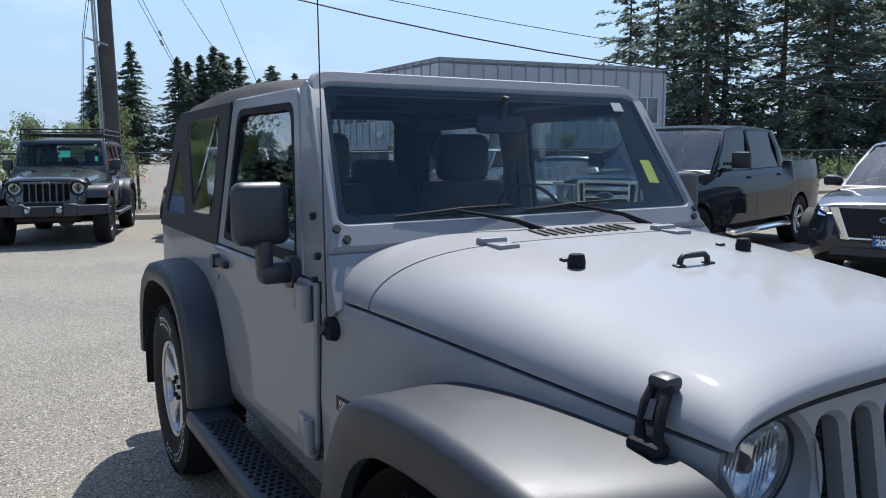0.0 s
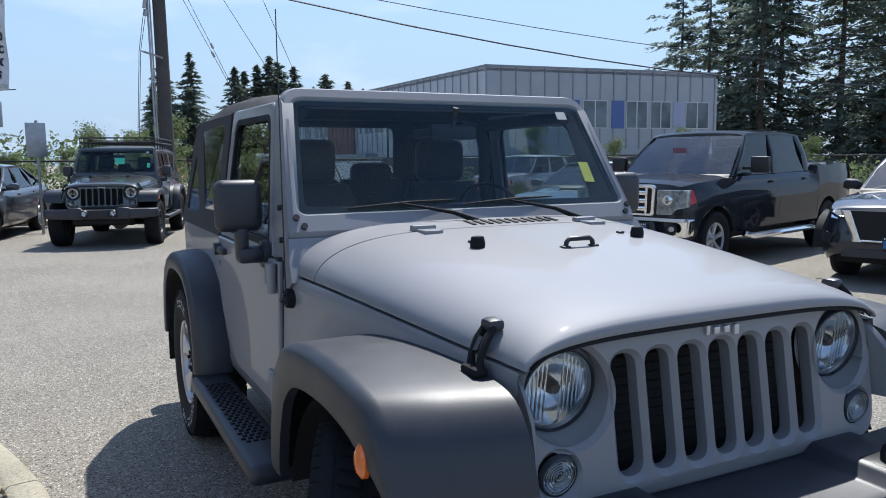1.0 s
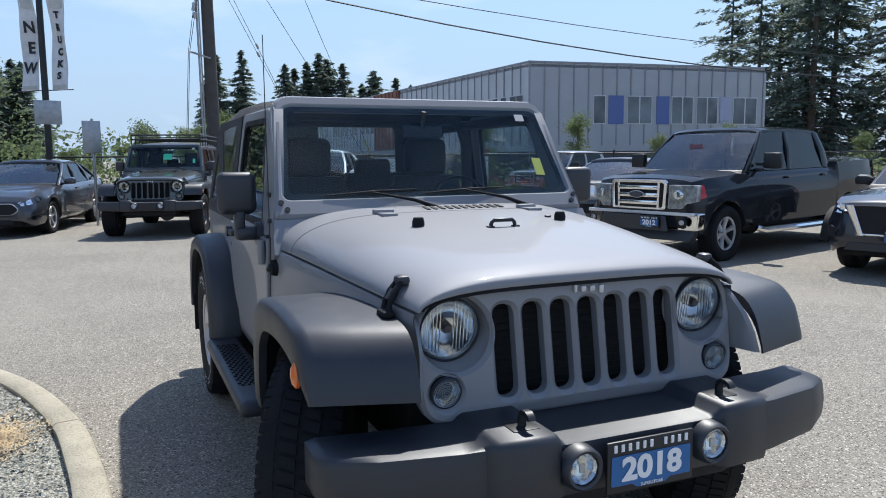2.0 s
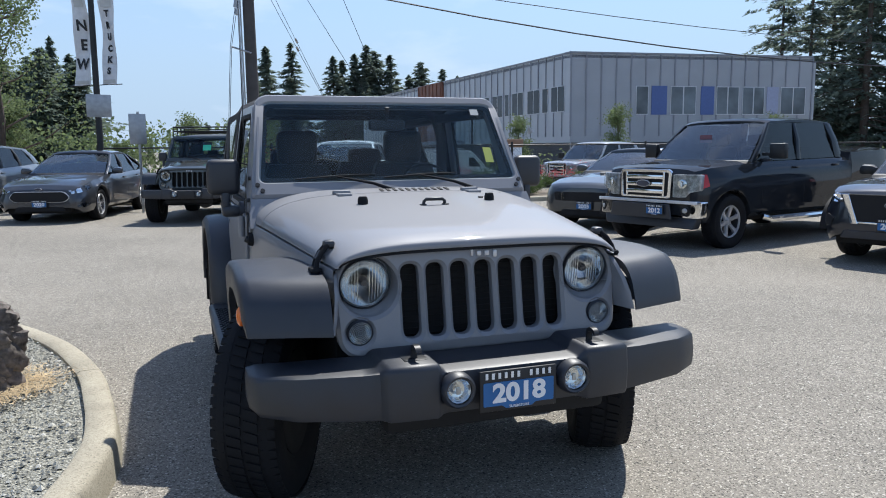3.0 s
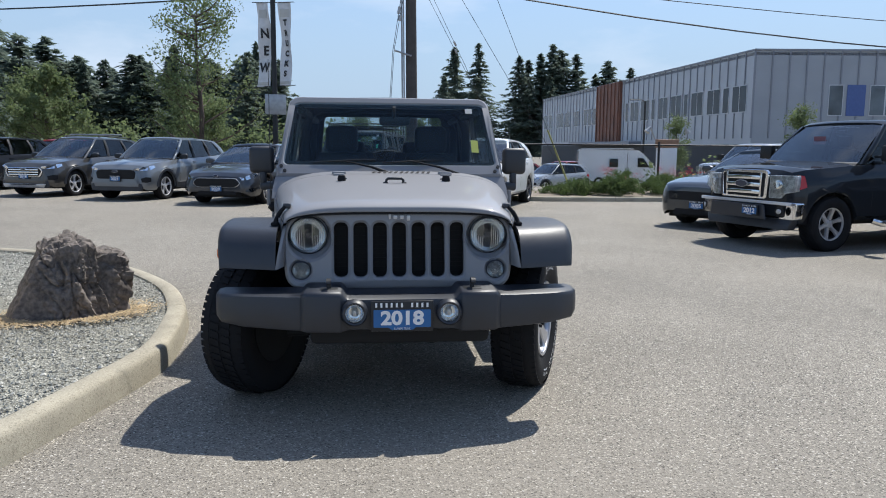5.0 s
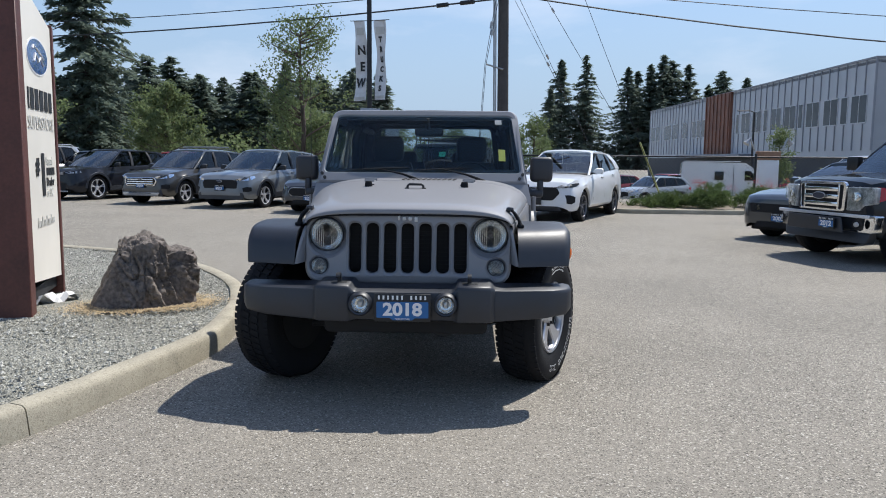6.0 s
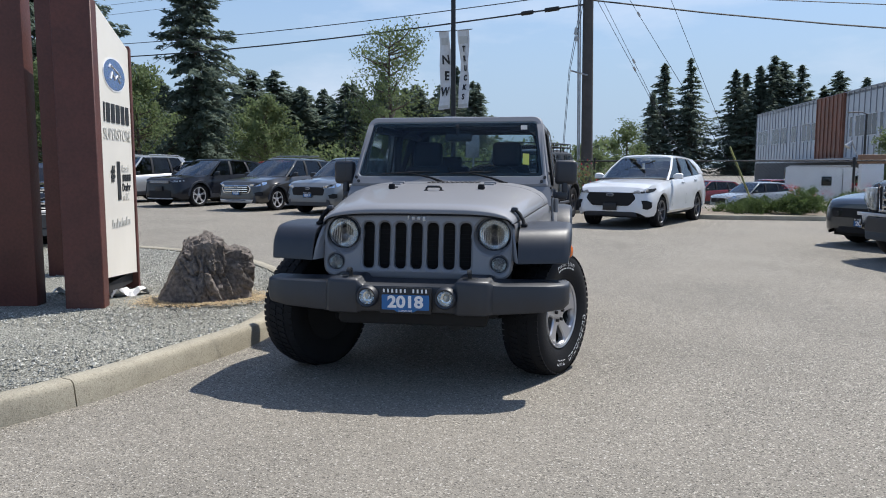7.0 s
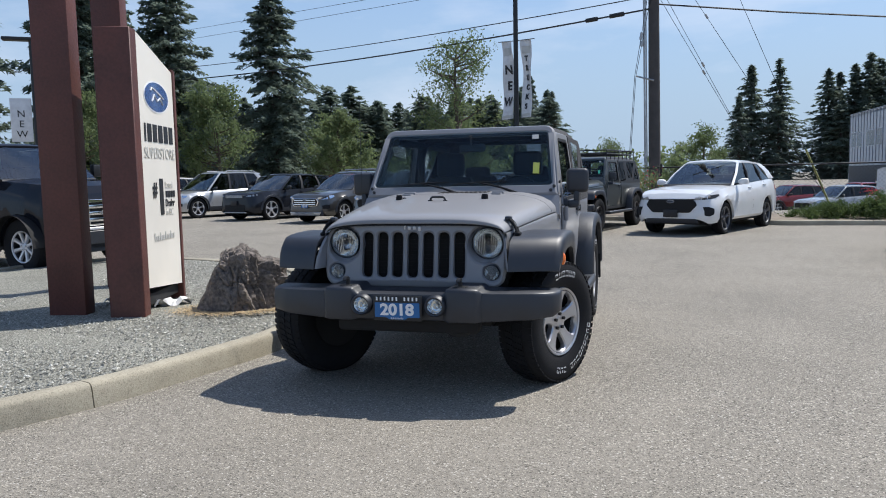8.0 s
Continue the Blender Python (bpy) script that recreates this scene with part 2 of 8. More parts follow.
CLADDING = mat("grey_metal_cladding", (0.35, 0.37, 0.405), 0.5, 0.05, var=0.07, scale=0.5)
# The same cladding, lightened for the side wall: far haze is in the colour.
CLAD_HAZED = mat("hazed_metal_cladding", (0.46, 0.485, 0.52), 0.5, 0.05, var=0.07, scale=0.5)
CLAD_JOINT = mat("dark_grey_batten", (0.25, 0.265, 0.3), 0.55, 0.1, var=0.1)
RUST = mat("rust_red_panel", (0.19, 0.08, 0.05), 0.6, var=0.25, scale=0.7)
BLUE_PANEL = mat("blue_wall_panel", (0.08, 0.13, 0.33), 0.5, var=0.08)
LILAC_PANEL = mat("lilac_wall_panel", (0.33, 0.36, 0.5), 0.5, var=0.08)
WINDOW_DARK = mat("window_pane", (0.045, 0.058, 0.07), 0.1, var=0.5, scale=0.35, spec=0.2)
# Front panes lighter: the sky's reflection is put into their colour.
WINDOW_SKYLIT = mat("window_pane_sky_reflection", (0.12, 0.145, 0.165), 0.1, var=0.7, scale=0.35, spec=0.3)
# Ground storey darkened: shade under the overhang is painted into the wall.
SHADED_STOREY = mat("shaded_ground_storey", (0.06, 0.063, 0.07), 0.7, var=0.3, scale=0.6)
BANNER = mat("white_banner_cloth", (0.7, 0.7, 0.7), 0.75, var=0.08, bump=0.2, bscale=30)
# Paler than needles are: the haze over distance is in both tones.
NEEDLES = foliage("hazed_fir_needles", (0.12, 0.158, 0.13), (0.205, 0.25, 0.195), spec=0.1)
LEAVES = foliage("green_leaves", (0.1, 0.14, 0.06), (0.21, 0.26, 0.12))
JUNIPER = foliage("juniper_needles", (0.04, 0.07, 0.025), (0.13, 0.18, 0.06), 3)
FLOWER = foliage("red_flowers", (0.4, 0.03, 0.06), (0.65, 0.1, 0.1), 4)
GLASS_WS = glass("windscreen_glass", (0.84, 0.91, 0.93), 1.36)
GLASS_FRONT = glass("sloping_windscreen_glass", (0.6, 0.66, 0.66), 2.3)
GUARD = mat("faded_yellow_plastic", (0.42, 0.4, 0.12), 0.5, var=0.15)
BRIGHT = mat("bright_steel", (0.72, 0.72, 0.74), 0.35, 0.45, var=0.06)
GLASS_CLEAR = glass("clear_glass", (0.86, 0.88, 0.88), 1.3)
GLASS_DARK = glass("tinted_glass", (0.22, 0.25, 0.25))
REFLECTOR = mat("lamp_reflector", (0.82, 0.84, 0.86), 0.16, 1.0, var=0.1, scale=40)
LAMP = mat("lamp_interior", (0.42, 0.43, 0.45), 0.3, 0.6, var=0.5, scale=14)
FRAME = mat("pale_window_frame", (0.55, 0.57, 0.6), 0.5, var=0.06)
VINYL = glass("clear_vinyl", (0.84, 0.86, 0.86), 2.1, 0.06)
GLASS_DOOR = glass("door_glass", (0.75, 0.8, 0.8), 2.2)


def paint(name, c, metal=0.5, rough=0.3):
    dark = max(c) < 0.03
    return mat(name, c, rough, 0.0 if dark else metal, var=0.05, scale=3, coat=0.7 if dark else 1.0, spec=0.0 if dark else 0.2)


# ---- building helpers ----
from mathutils.geometry import delaunay_2d_cdt


def finish(name, me, material, parent=None, label="", sharp=38):
    if sharp:
        me.shade_smooth()
        me.set_sharp_from_angle(angle=radians(sharp))
    if material and not me.materials:
        me.materials.append(material)
    ob = new(name, me)
    if parent:
        ob.parent = parent
    if label:
        ob["label"] = label
    return ob


def part(name, bm, material, parent, label="", sharp=38):
    me = bpy.data.meshes.new(name)
    bmesh.ops.recalc_face_normals(bm, faces=bm.faces)
    bm.to_mesh(me)
    bm.free()
    return finish(name, me, material, parent, label, sharp)


def again(ob, parent=None, m=None):
    """One more object on the same mesh, under the same or another thing."""
    o = ob.copy()
    scene.collection.objects.link(o)
    o.parent = parent or ob.parent
    if m is not None:
        o.matrix_basis = m
    return o


def thing(name, label, category, m=None, group="", kind=""):
    ob = tagged(new(name), label, category, group, kind)
    ob.empty_display_size = 0.1
    if m is not None:
        ob.matrix_basis = m
    return ob


def box(x0, y0, z0, x1, y1, z1, bevel=0.0, seg=2, bm=None):
    bm = bm or bmesh.new()
    x0, x1, y0, y1, z0, z1 = min(x0, x1), max(x0, x1), min(y0, y1), max(y0, y1), min(z0, z1), max(z0, z1)
    r = bmesh.ops.create_cube(bm, size=1.0)
    for v in r["verts"]:
        v.co = Vector((x0 + (v.co.x + 0.5) * (x1 - x0), y0 + (v.co.y + 0.5) * (y1 - y0), z0 + (v.co.z + 0.5) * (z1 - z0)))
    if bevel:
        es = list({e for v in r["verts"] for e in v.link_edges})
        bmesh.ops.bevel(bm, geom=es, offset=bevel, segments=seg, profile=0.5, affect="EDGES")
    return bm


def cyl(p, q, r, r2=None, n=16, bm=None):
    bm = bm or bmesh.new()
    p, q = Vector(p), Vector(q)
    d = q - p
    m = Matrix.Translation((p + q) / 2) @ d.to_track_quat("Z", "Y").to_matrix().to_4x4()
    bmesh.ops.create_cone(bm, cap_ends=True, segments=n, radius1=r, radius2=r if r2 is None else r2, depth=d.length, matrix=m)
    return bm


def loft(rings, closed=True, caps=True, bm=None):
    """A skin through rings of points."""
    bm = bm or bmesh.new()
    rows = [[bm.verts.new(p) for p in ring] for ring in rings]
    n = len(rows[0])
    for a, b in zip(rows, rows[1:]):
        for i in range(n if closed else n - 1):
            j = (i + 1) % n
            try:
                bm.faces.new((a[i], a[j], b[j], b[i]))
            except ValueError:
                pass
    if caps and closed:
        for r in (rows[0], rows[-1]):
            try:
                bm.faces.new(r)
            except ValueError:
                pass
    bmesh.ops.remove_doubles(bm, verts=bm.verts, dist=1e-5)
    return bm


def tube(pts, r, n=8, bm=None, flat=1.0):
    pts = [Vector(p) for p in pts]
    rings = []
    for i, p in enumerate(pts):
        d = (pts[min(i + 1, len(pts) - 1)] - pts[max(i - 1, 0)]).normalized()
        side = d.cross(Vector((0, 0, 1)))
        side = side.normalized() if side.length > 1e-3 else Vector((1, 0, 0))
        up = side.cross(d)
        rr = r[i] if isinstance(r, (list, tuple)) else r
        rings.append([p + side * math.cos(a) * rr + up * math.sin(a) * rr * flat for a in [2 * math.pi * k / n for k in range(n)]])
    return loft(rings, bm=bm)


def revolve(profile, axis_y=True, n=40, a0=0.0, a1=2 * math.pi, bm=None):
    """Turns (radius, along) about the x axis."""
    full = abs(a1 - a0 - 2 * math.pi) < 1e-6
    rings = []
    for k in range(n + (0 if full else 1)):
        a = a0 + (a1 - a0) * k / n
        rings.append([Vector((s, r * math.cos(a), r * math.sin(a))) for r, s in profile])
    if full:
        rings.append(rings[0])
    bm = loft(rings, closed=False, caps=False, bm=bm)
    return bm


def round_poly(pts, r, seg=5):
    """Rounds the corners of a flat outline; r one radius or one a corner."""
    out, n = [], len(pts)
    for i in range(n):
        p, a, b = Vector(pts[i]), Vector(pts[i - 1]), Vector(pts[(i + 1) % n])
        rr = r[i] if isinstance(r, (list, tuple)) else r
        u, v = (a - p), (b - p)
        d = min(rr, u.length * 0.49, v.length * 0.49)
        if d < 1e-4:
            out.append(tuple(p))
            continue
        s, e = p + u.normalized() * d, p + v.normalized() * d
        for k in range(seg + 1):
            t = k / seg
            out.append(tuple(s * (1 - t) ** 2 + p * 2 * t * (1 - t) + e * t * t))
    return out


def circle(cx, cy, r, n=28, ry=None):
    return [(cx + r * math.cos(2 * math.pi * k / n), cy + (ry or r) * math.sin(2 * math.pi * k / n)) for k in range(n)]


def slab(outer, holes, thick, bevel, place):
    """A flat sheet with holes through it and chamfered edges; place(u, v, w) sets it in space. Returns a mesh."""
    def area(r):
        return sum(r[i - 1][0] * r[i][1] - r[i][0] * r[i - 1][1] for i in range(len(r))) / 2

    def clean(r):
        q = [Vector((p[0], p[1])) for i, p in enumerate(r) if (Vector((p[0], p[1])) - Vector((r[i - 1][0], r[i - 1][1]))).length > 1e-5]
        return q

    def inset(r, d):
        n, out = len(r), []
        for i in range(n):
            e0, e1 = (r[i] - r[i - 1]).normalized(), (r[(i + 1) % n] - r[i]).normalized()
            n0, n1 = Vector((-e0.y, e0.x)), Vector((-e1.y, e1.x))
            m = n0 + n1
            m = m / max(0.5, m.length_squared / 2)
            out.append(r[i] + m * d)
        return out
    rings = []
    for i, r in enumerate([outer, *holes]):
        r = clean(r)
        if (area(r) > 0) != (i == 0):
            r.reverse()
        rings.append(r)  # material lies on the left of every ring
    ins = [inset(r, bevel) for r in rings]
    pts, edges = [], []
    for r in ins:
        k = len(pts)
        pts += r
        edges += [(k + i, k + (i + 1) % len(r)) for i in range(len(r))]
    vs, _, fs, _, _, _ = delaunay_2d_cdt(pts, edges, [], 0, 1e-7)

    def within(p, r):
        c = False
        for i in range(len(r)):
            q0, q1 = r[i], r[i - 1]
            if (q0.y > p.y) != (q1.y > p.y) and p.x < (q1.x - q0.x) * (p.y - q0.y) / (q1.y - q0.y) + q0.x:
                c = not c
        return c
    keep = []
    for f in fs:
        c = (vs[f[0]] + vs[f[1]] + vs[f[2]]) / 3
        if within(c, ins[0]) and not any(within(c, h) for h in ins[1:]):
            keep.append(f)
    bm = bmesh.new()
    h = thick / 2
    for w, flip in ((h, False), (-h, True)):
        nv = {i: bm.verts.new(place(vs[i].x, vs[i].y, w)) for f in keep for i in f}
        for f in keep:
            bm.faces.new([nv[i] for i in (f if not flip else reversed(f))])
    for r, q in zip(rings, ins):
        lay = [[bm.verts.new(place(p.x, p.y, w)) for p in src] for src, w in ((q, h), (r, h - bevel), (r, bevel - h), (q, -h))]
        n = len(r)
        for u, v in zip(lay, lay[1:]):
            for i in range(n):
                j = (i + 1) % n
                bm.faces.new((u[i], v[i], v[j], u[j]))
    bmesh.ops.remove_doubles(bm, verts=bm.verts, dist=2e-6)
    bmesh.ops.recalc_face_normals(bm, faces=bm.faces)
    me = bpy.data.meshes.new("slab")
    bm.to_mesh(me)
    bm.free()
    return me


def sheet(outer, place):
    """A single skin inside an outline, for panes and prints."""
    return slab(outer, [], 0.003, 0.0004, place)


def text_mesh(s, size, place, thick=0.002, squeeze=1.0, align="CENTER", bold=0.0):
    cu = bpy.data.curves.new("text", "FONT")
    cu.offset = bold
    cu.body, cu.size, cu.extrude, cu.align_x, cu.align_y = s, size, thick / 2, align, "CENTER"
    ob = bpy.data.objects.new("text", cu)
    scene.collection.objects.link(ob)
    me = bpy.data.meshes.new_from_object(ob.evaluated_get(bpy.context.evaluated_depsgraph_get()))
    bpy.data.objects.remove(ob)
    bpy.data.curves.remove(cu)
    for v in me.vertices:
        v.co = place(v.co.x * squeeze, v.co.y, v.co.z)
    return me


def quads(name, verts, faces, material, parent=None, label="", smooth=False):
    """A mesh from number arrays, for leaves, stones and blades."""
    me = bpy.data.meshes.new(name)
    me.from_pydata(np.asarray(verts).tolist(), [], np.asarray(faces).tolist())
    me.materials.append(material)
    if smooth:
        me.shade_smooth()
    ob = new(name, me)
    if parent:
        ob.parent = parent
    if label:
        ob["label"] = label
    return ob


def lerp(table, t):
    """Linear look-up in rows of (t, value)."""
    if t <= table[0][0]:
        return table[0][1]
    for (a, p), (b, q) in zip(table, table[1:]):
        if t <= b:
            return p + (q - p) * (t - a) / (b - a)
    return table[-1][1]


def curve(table, t):
    """Smooth look-up through rows of (t, value)."""
    if t <= table[0][0]:
        return table[0][1]
    if t >= table[-1][0]:
        return table[-1][1]
    n = len(table)
    for i in range(n - 1):
        a, p = table[i]
        b, q = table[i + 1]
        if t <= b:
            sl = [(table[j + 1][1] - table[j][1]) / (table[j + 1][0] - table[j][0]) for j in range(n - 1)]
            m0 = sl[i] if i == 0 else (sl[i] + sl[i - 1]) / 2
            m1 = sl[i] if i == n - 2 else (sl[i] + sl[i + 1]) / 2
            h, u = b - a, (t - a) / (b - a)
            return (2 * u ** 3 - 3 * u * u + 1) * p + (u ** 3 - 2 * u * u + u) * h * m0 + (3 * u * u - 2 * u ** 3) * q + (u ** 3 - u * u) * h * m1


# ---- wheels ----
WHEELS = {}


def wheel(parent, m, key, R, W, rim, spokes, alloy, lettered=False, tread=60, twin=False, flip=False):
    """A wheel under a car, axle along its x, outer face towards +x; its meshes are shared between alike wheels."""
    hub = new("wheel")
    hub.parent, hub.matrix_basis = parent, m
    hub.empty_display_size = 0.1
    if key in WHEELS:
        for o in WHEELS[key]:
            again(o, hub)
        return hub
    made = []
    h = W / 2
    prof = [(rim * 0.99, -h * 0.78), (rim + 0.015, -h * 0.86), ((rim + R) / 2, -h), (R - 0.035, -h * 0.97), (R - 0.012, -h * 0.86), (R, -h * 0.7), (R + 0.003, 0), (R, h * 0.7), (R - 0.012, h * 0.86), (R - 0.035, h * 0.97), ((rim + R) / 2, h), (rim + 0.015, h * 0.86), (rim * 0.99, h * 0.78)]
    bm = bmesh.new()
    for k in range(tread):  # tread blocks in staggered rows
        a = 2 * math.pi * k / tread
        for j, (s0, s1) in enumerate(((-0.95, -0.55), (-0.48, -0.08), (0.02, 0.44), (0.52, 0.95))):
            aa = a + (j % 2) * math.pi / tread + 0.01 * j
            da = 2 * math.pi / tread * 0.36
            r0, r1 = R - 0.006, R + 0.009
            sk = 0.035 if j in (1, 2) else 0.015
            if j in (0, 3):
                r1 = R + 0.003
            vs = []
            for rr in (r0, r1):
                for s, q in ((s0, -da), (s1, -da + sk), (s1, da + sk), (s0, da)):
                    dr = -0.012 if abs(s) > 0.9 else 0
                    vs.append(bm.verts.new((s * h, (rr + dr) * math.cos(aa + q), (rr + dr) * math.sin(aa + q))))
            for f in ((4, 5, 6, 7), (0, 1, 5, 4), (1, 2, 6, 5), (2, 3, 7, 6), (3, 0, 4, 7)):
                bm.faces.new([vs[i] for i in f])
    made.append(tagged(part("tread", bm, RUBBER, hub), kind="stuff"))
    bm = revolve(prof, n=56)
    made.append(part("tyre", bm, RUBBER, hub, "black all-terrain tyre" if lettered else ""))
    # rim: barrel, lip and dished spokes
    bm = revolve([(rim * 1.0, h * 0.8), (rim * 0.985, h * 0.86), (rim * 0.93, h * 0.82), (rim * 0.91, h * 0.66)], n=44)
    made.append(part("rim", bm, alloy, hub))
    # Barrel darker than the rim: shade inside the wheel is in its colour.
    made.append(part("barrel", revolve([(rim * 0.91, h * 0.66), (rim * 0.89, h * 0.5), (rim * 0.88, -h * 0.8), (rim * 0.99, -h * 0.8)], n=36), DARK if lettered else ALLOY_DARK, hub))
    bm = bmesh.new()
    for k in range(spokes):
        a = 2 * math.pi * k / spokes + 0.3
        for off in ((-0.13, 0.13) if twin else (0.0,)):
            wd = (0.16 if twin else 0.72 if lettered else 0.46) * (5 / spokes) ** 0.7
            rings = []
            for r, ww, s in ((rim * 0.16, 0.9, 0.5), (rim * 0.42, 0.72, 0.56), (rim * 0.7, 0.74, 0.64), (rim * 0.93, 1.15, 0.7)):
                half = wd * ww * rim * 0.42
                c = a + off * (r / rim)
                ring = []
                for t, dz in ((-1, -0.22), (-0.7, 0.0), (0.7, 0.0), (1, -0.22), (0.5, -0.4), (-0.5, -0.4)):
                    ring.append(Vector((h * (s + dz), r * math.cos(c) - t * half * math.sin(c), r * math.sin(c) + t * half * math.cos(c))))
                rings.append(ring)
            loft(rings, bm=bm)
    if lettered:  # a dished disc with five tear-shaped openings
        bm.free()
        disc = [(rim * 0.92 * math.cos(k * math.pi / 30), rim * 0.92 * math.sin(k * math.pi / 30)) for k in range(60)]
        tear = [(0.34, -0.07), (0.38, -0.2), (0.5, -0.31), (0.65, -0.36), (0.78, -0.36), (0.86, -0.28), (0.885, 0.0), (0.86, 0.28), (0.78, 0.36), (0.65, 0.36), (0.5, 0.31), (0.38, 0.2), (0.34, 0.07)]
        holes = [[(rim * r * math.cos(c + a), rim * r * math.sin(c + a)) for r, a in [(r, a * (0.95 if r > 0.6 else 0.9)) for r, a in tear]] for c in (-math.pi / 2 + 2 * math.pi * k / 5 for k in range(5))]
        me = slab(disc, holes, 0.045, 0.008, lambda u, v, w: Vector((h * (0.6 + 0.22 * (math.hypot(u, v) / rim) ** 2) - 0.02 + w, u, v)))
        made.append(finish("spokes", me, alloy, hub, "", 40))
    else:
        made.append(part("spokes", bm, alloy, hub))
    bm = revolve([(0.0, h * 0.66), (rim * 0.13, h * 0.66), (rim * 0.17, h * 0.6), (rim * 0.26, h * 0.56), (rim * 0.28, h * 0.3)], n=24)
    for k in range(5):
        a = 2 * math.pi * k / 5 + math.pi / 2
        made.append(part("wheel_nut", cyl((h * 0.5, rim * 0.22 * math.cos(a), rim * 0.22 * math.sin(a)), (h * 0.76, rim * 0.22 * math.cos(a), rim * 0.22 * math.sin(a)), 0.011, n=8), DARK if lettered else alloy, hub))
    made.append(part("hub_cap", bm, alloy, hub))
    # Disc toned down too, for the shade behind the spokes.
    bm = revolve([(0.04, 0.0), (rim * 0.68, 0.0), (rim * 0.7, -0.012), (0.04, -0.014)], n=28)
    made.append(part("brake_disc", bm, ALLOY_DARK, hub))
    # Black disc added to darken the wheel's inner side.
    bm = revolve([(0.0, -h * 0.55), (rim * 0.97, -h * 0.82)], n=28)
    made.append(part("backing_plate", bm, DARK, hub))
    if lettered:  # raised white lettering, kept as plain strokes
        rm, hh = (rim + R) / 2 + 0.006, 0.019
        for span, cnt in ((1.2, 6), (-1.85, 3), (-1.3, 9)):
            bm = bmesh.new()
            for k in range(cnt):
                a = span + k * 0.135
                for (u0, u1, v0, v1) in ((-0.042, -0.028, -1, 1), (-0.042, 0.042, 0.72, 1), (-0.042, 0.042, -1, -0.72), (0.028, 0.042, -1, 1)):
                    if (k % 3 == 1 and v0 == 0.72) or (k % 4 == 2 and u0 == 0.028):
                        continue
                    vs = [bm.verts.new((h * 1.004 - abs(vv) * 0.001, (rm + vv * hh) * math.cos(a + uu), (rm + vv * hh) * math.sin(a + uu))) for uu, vv in ((u0, v0), (u1, v0), (u1, v1), (u0, v1))]
                    bm.faces.new(vs)
            made.append(part("sidewall_word", bm, WHITE, hub, "raised white sidewall marks", sharp=0))
    WHEELS[key] = made
    return hub


def plate_sign(parent, m, year, dark_band=True, w=0.305, h=0.152):
    """Dealer's insert in the plate frame; faces -y of its pose."""
    def at(u, v, d=0.0):
        return m @ Vector((u, -d, v))
    p = part("plate", box(-w / 2, -0.004, -h / 2, w / 2, 0.006, h / 2, 0.003), INK, parent, "black plate frame with blue insert")
    p.matrix_basis = m
    out = round_poly([(-w * 0.46, -h * 0.36), (-w * 0.22, -h * 0.36), (-w * 0.17, -h * 0.44), (w * 0.17, -h * 0.44), (w * 0.22, -h * 0.36), (w * 0.46, -h * 0.36), (w * 0.46, h * 0.22), (-w * 0.46, h * 0.22)], 0.006)
    if not dark_band:
        return p
    finish("blue_insert", slab(out, [], 0.002, 0.0004, lambda u, v, q: Vector((u, -0.006 - q, v))), BLUE, p, sharp=0)
    finish("year", text_mesh(year, h * 0.62, lambda u, v, q: Vector((u * 1.12, -0.009 - q, v - h * 0.07)), bold=0.0035), WHITE, p, "white year figures", sharp=0)
    for k in range(11):  # the dealer's name, as plain bars
        if k != 6:
            u = (k - 5) * w * 0.082
            part("name_bar", box(u - w * 0.022, -0.008, h * 0.3, u + w * 0.01, -0.0045, h * 0.44), WHITE, p, sharp=0)
    finish("small_print", text_mesh("SUPERSTORE", h * 0.09, lambda u, v, q: Vector((u, -0.009 - q, v - h * 0.4))), WHITE, p, sharp=0)
    return p


# ---- the open-top off-road car ----
def hood_z(y):
    return curve([(-0.47, 1.07), (-0.455, 1.095), (-0.41, 1.12), (-0.33, 1.137), (-0.1, 1.167), (0.15, 1.198), (0.5, 1.232), (0.8, 1.25)], y)


def hood_w(y):
    return curve([(-0.47, 0.592), (-0.3, 0.624), (0.1, 0.685), (0.5, 0.74), (0.8, 0.774)], y)


def hood_edge(y):
    return curve([(-0.47, 1.018), (-0.3, 1.032), (0.1, 1.06), (0.5, 1.084), (0.8, 1.094)], y)


def hood_ring(y, drop=0.0, shrink=0.0):
    zc, w, ze = hood_z(y) - drop, hood_w(y) - shrink, hood_edge(y)
    pts = []
    for k in range(27):
        th = math.pi / 2 * k / 26
        pts.append((w * math.sin(th) ** (2 / 4.2), ze + (zc - ze) * max(0.0, math.cos(th)) ** (2 / 1.9)))
    pts = [(0.0, zc), (w * 0.2, zc - (zc - ze) * 0.002), (w * 0.35, zc - (zc - ze) * 0.008)] + [p for p in pts if p[0] > w * 0.45]
    return [Vector((-x, y, z)) for x, z in reversed(pts[1:])] + [Vector((x, y, z)) for x, z in pts]


def both(name, make, material, parent, label="", sharp=38):
    """One part on each side of a car; make(side) gives its mesh for side -1 or 1."""
    return [part(name, make(s), material, parent, label, sharp) for s in (-1, 1)]


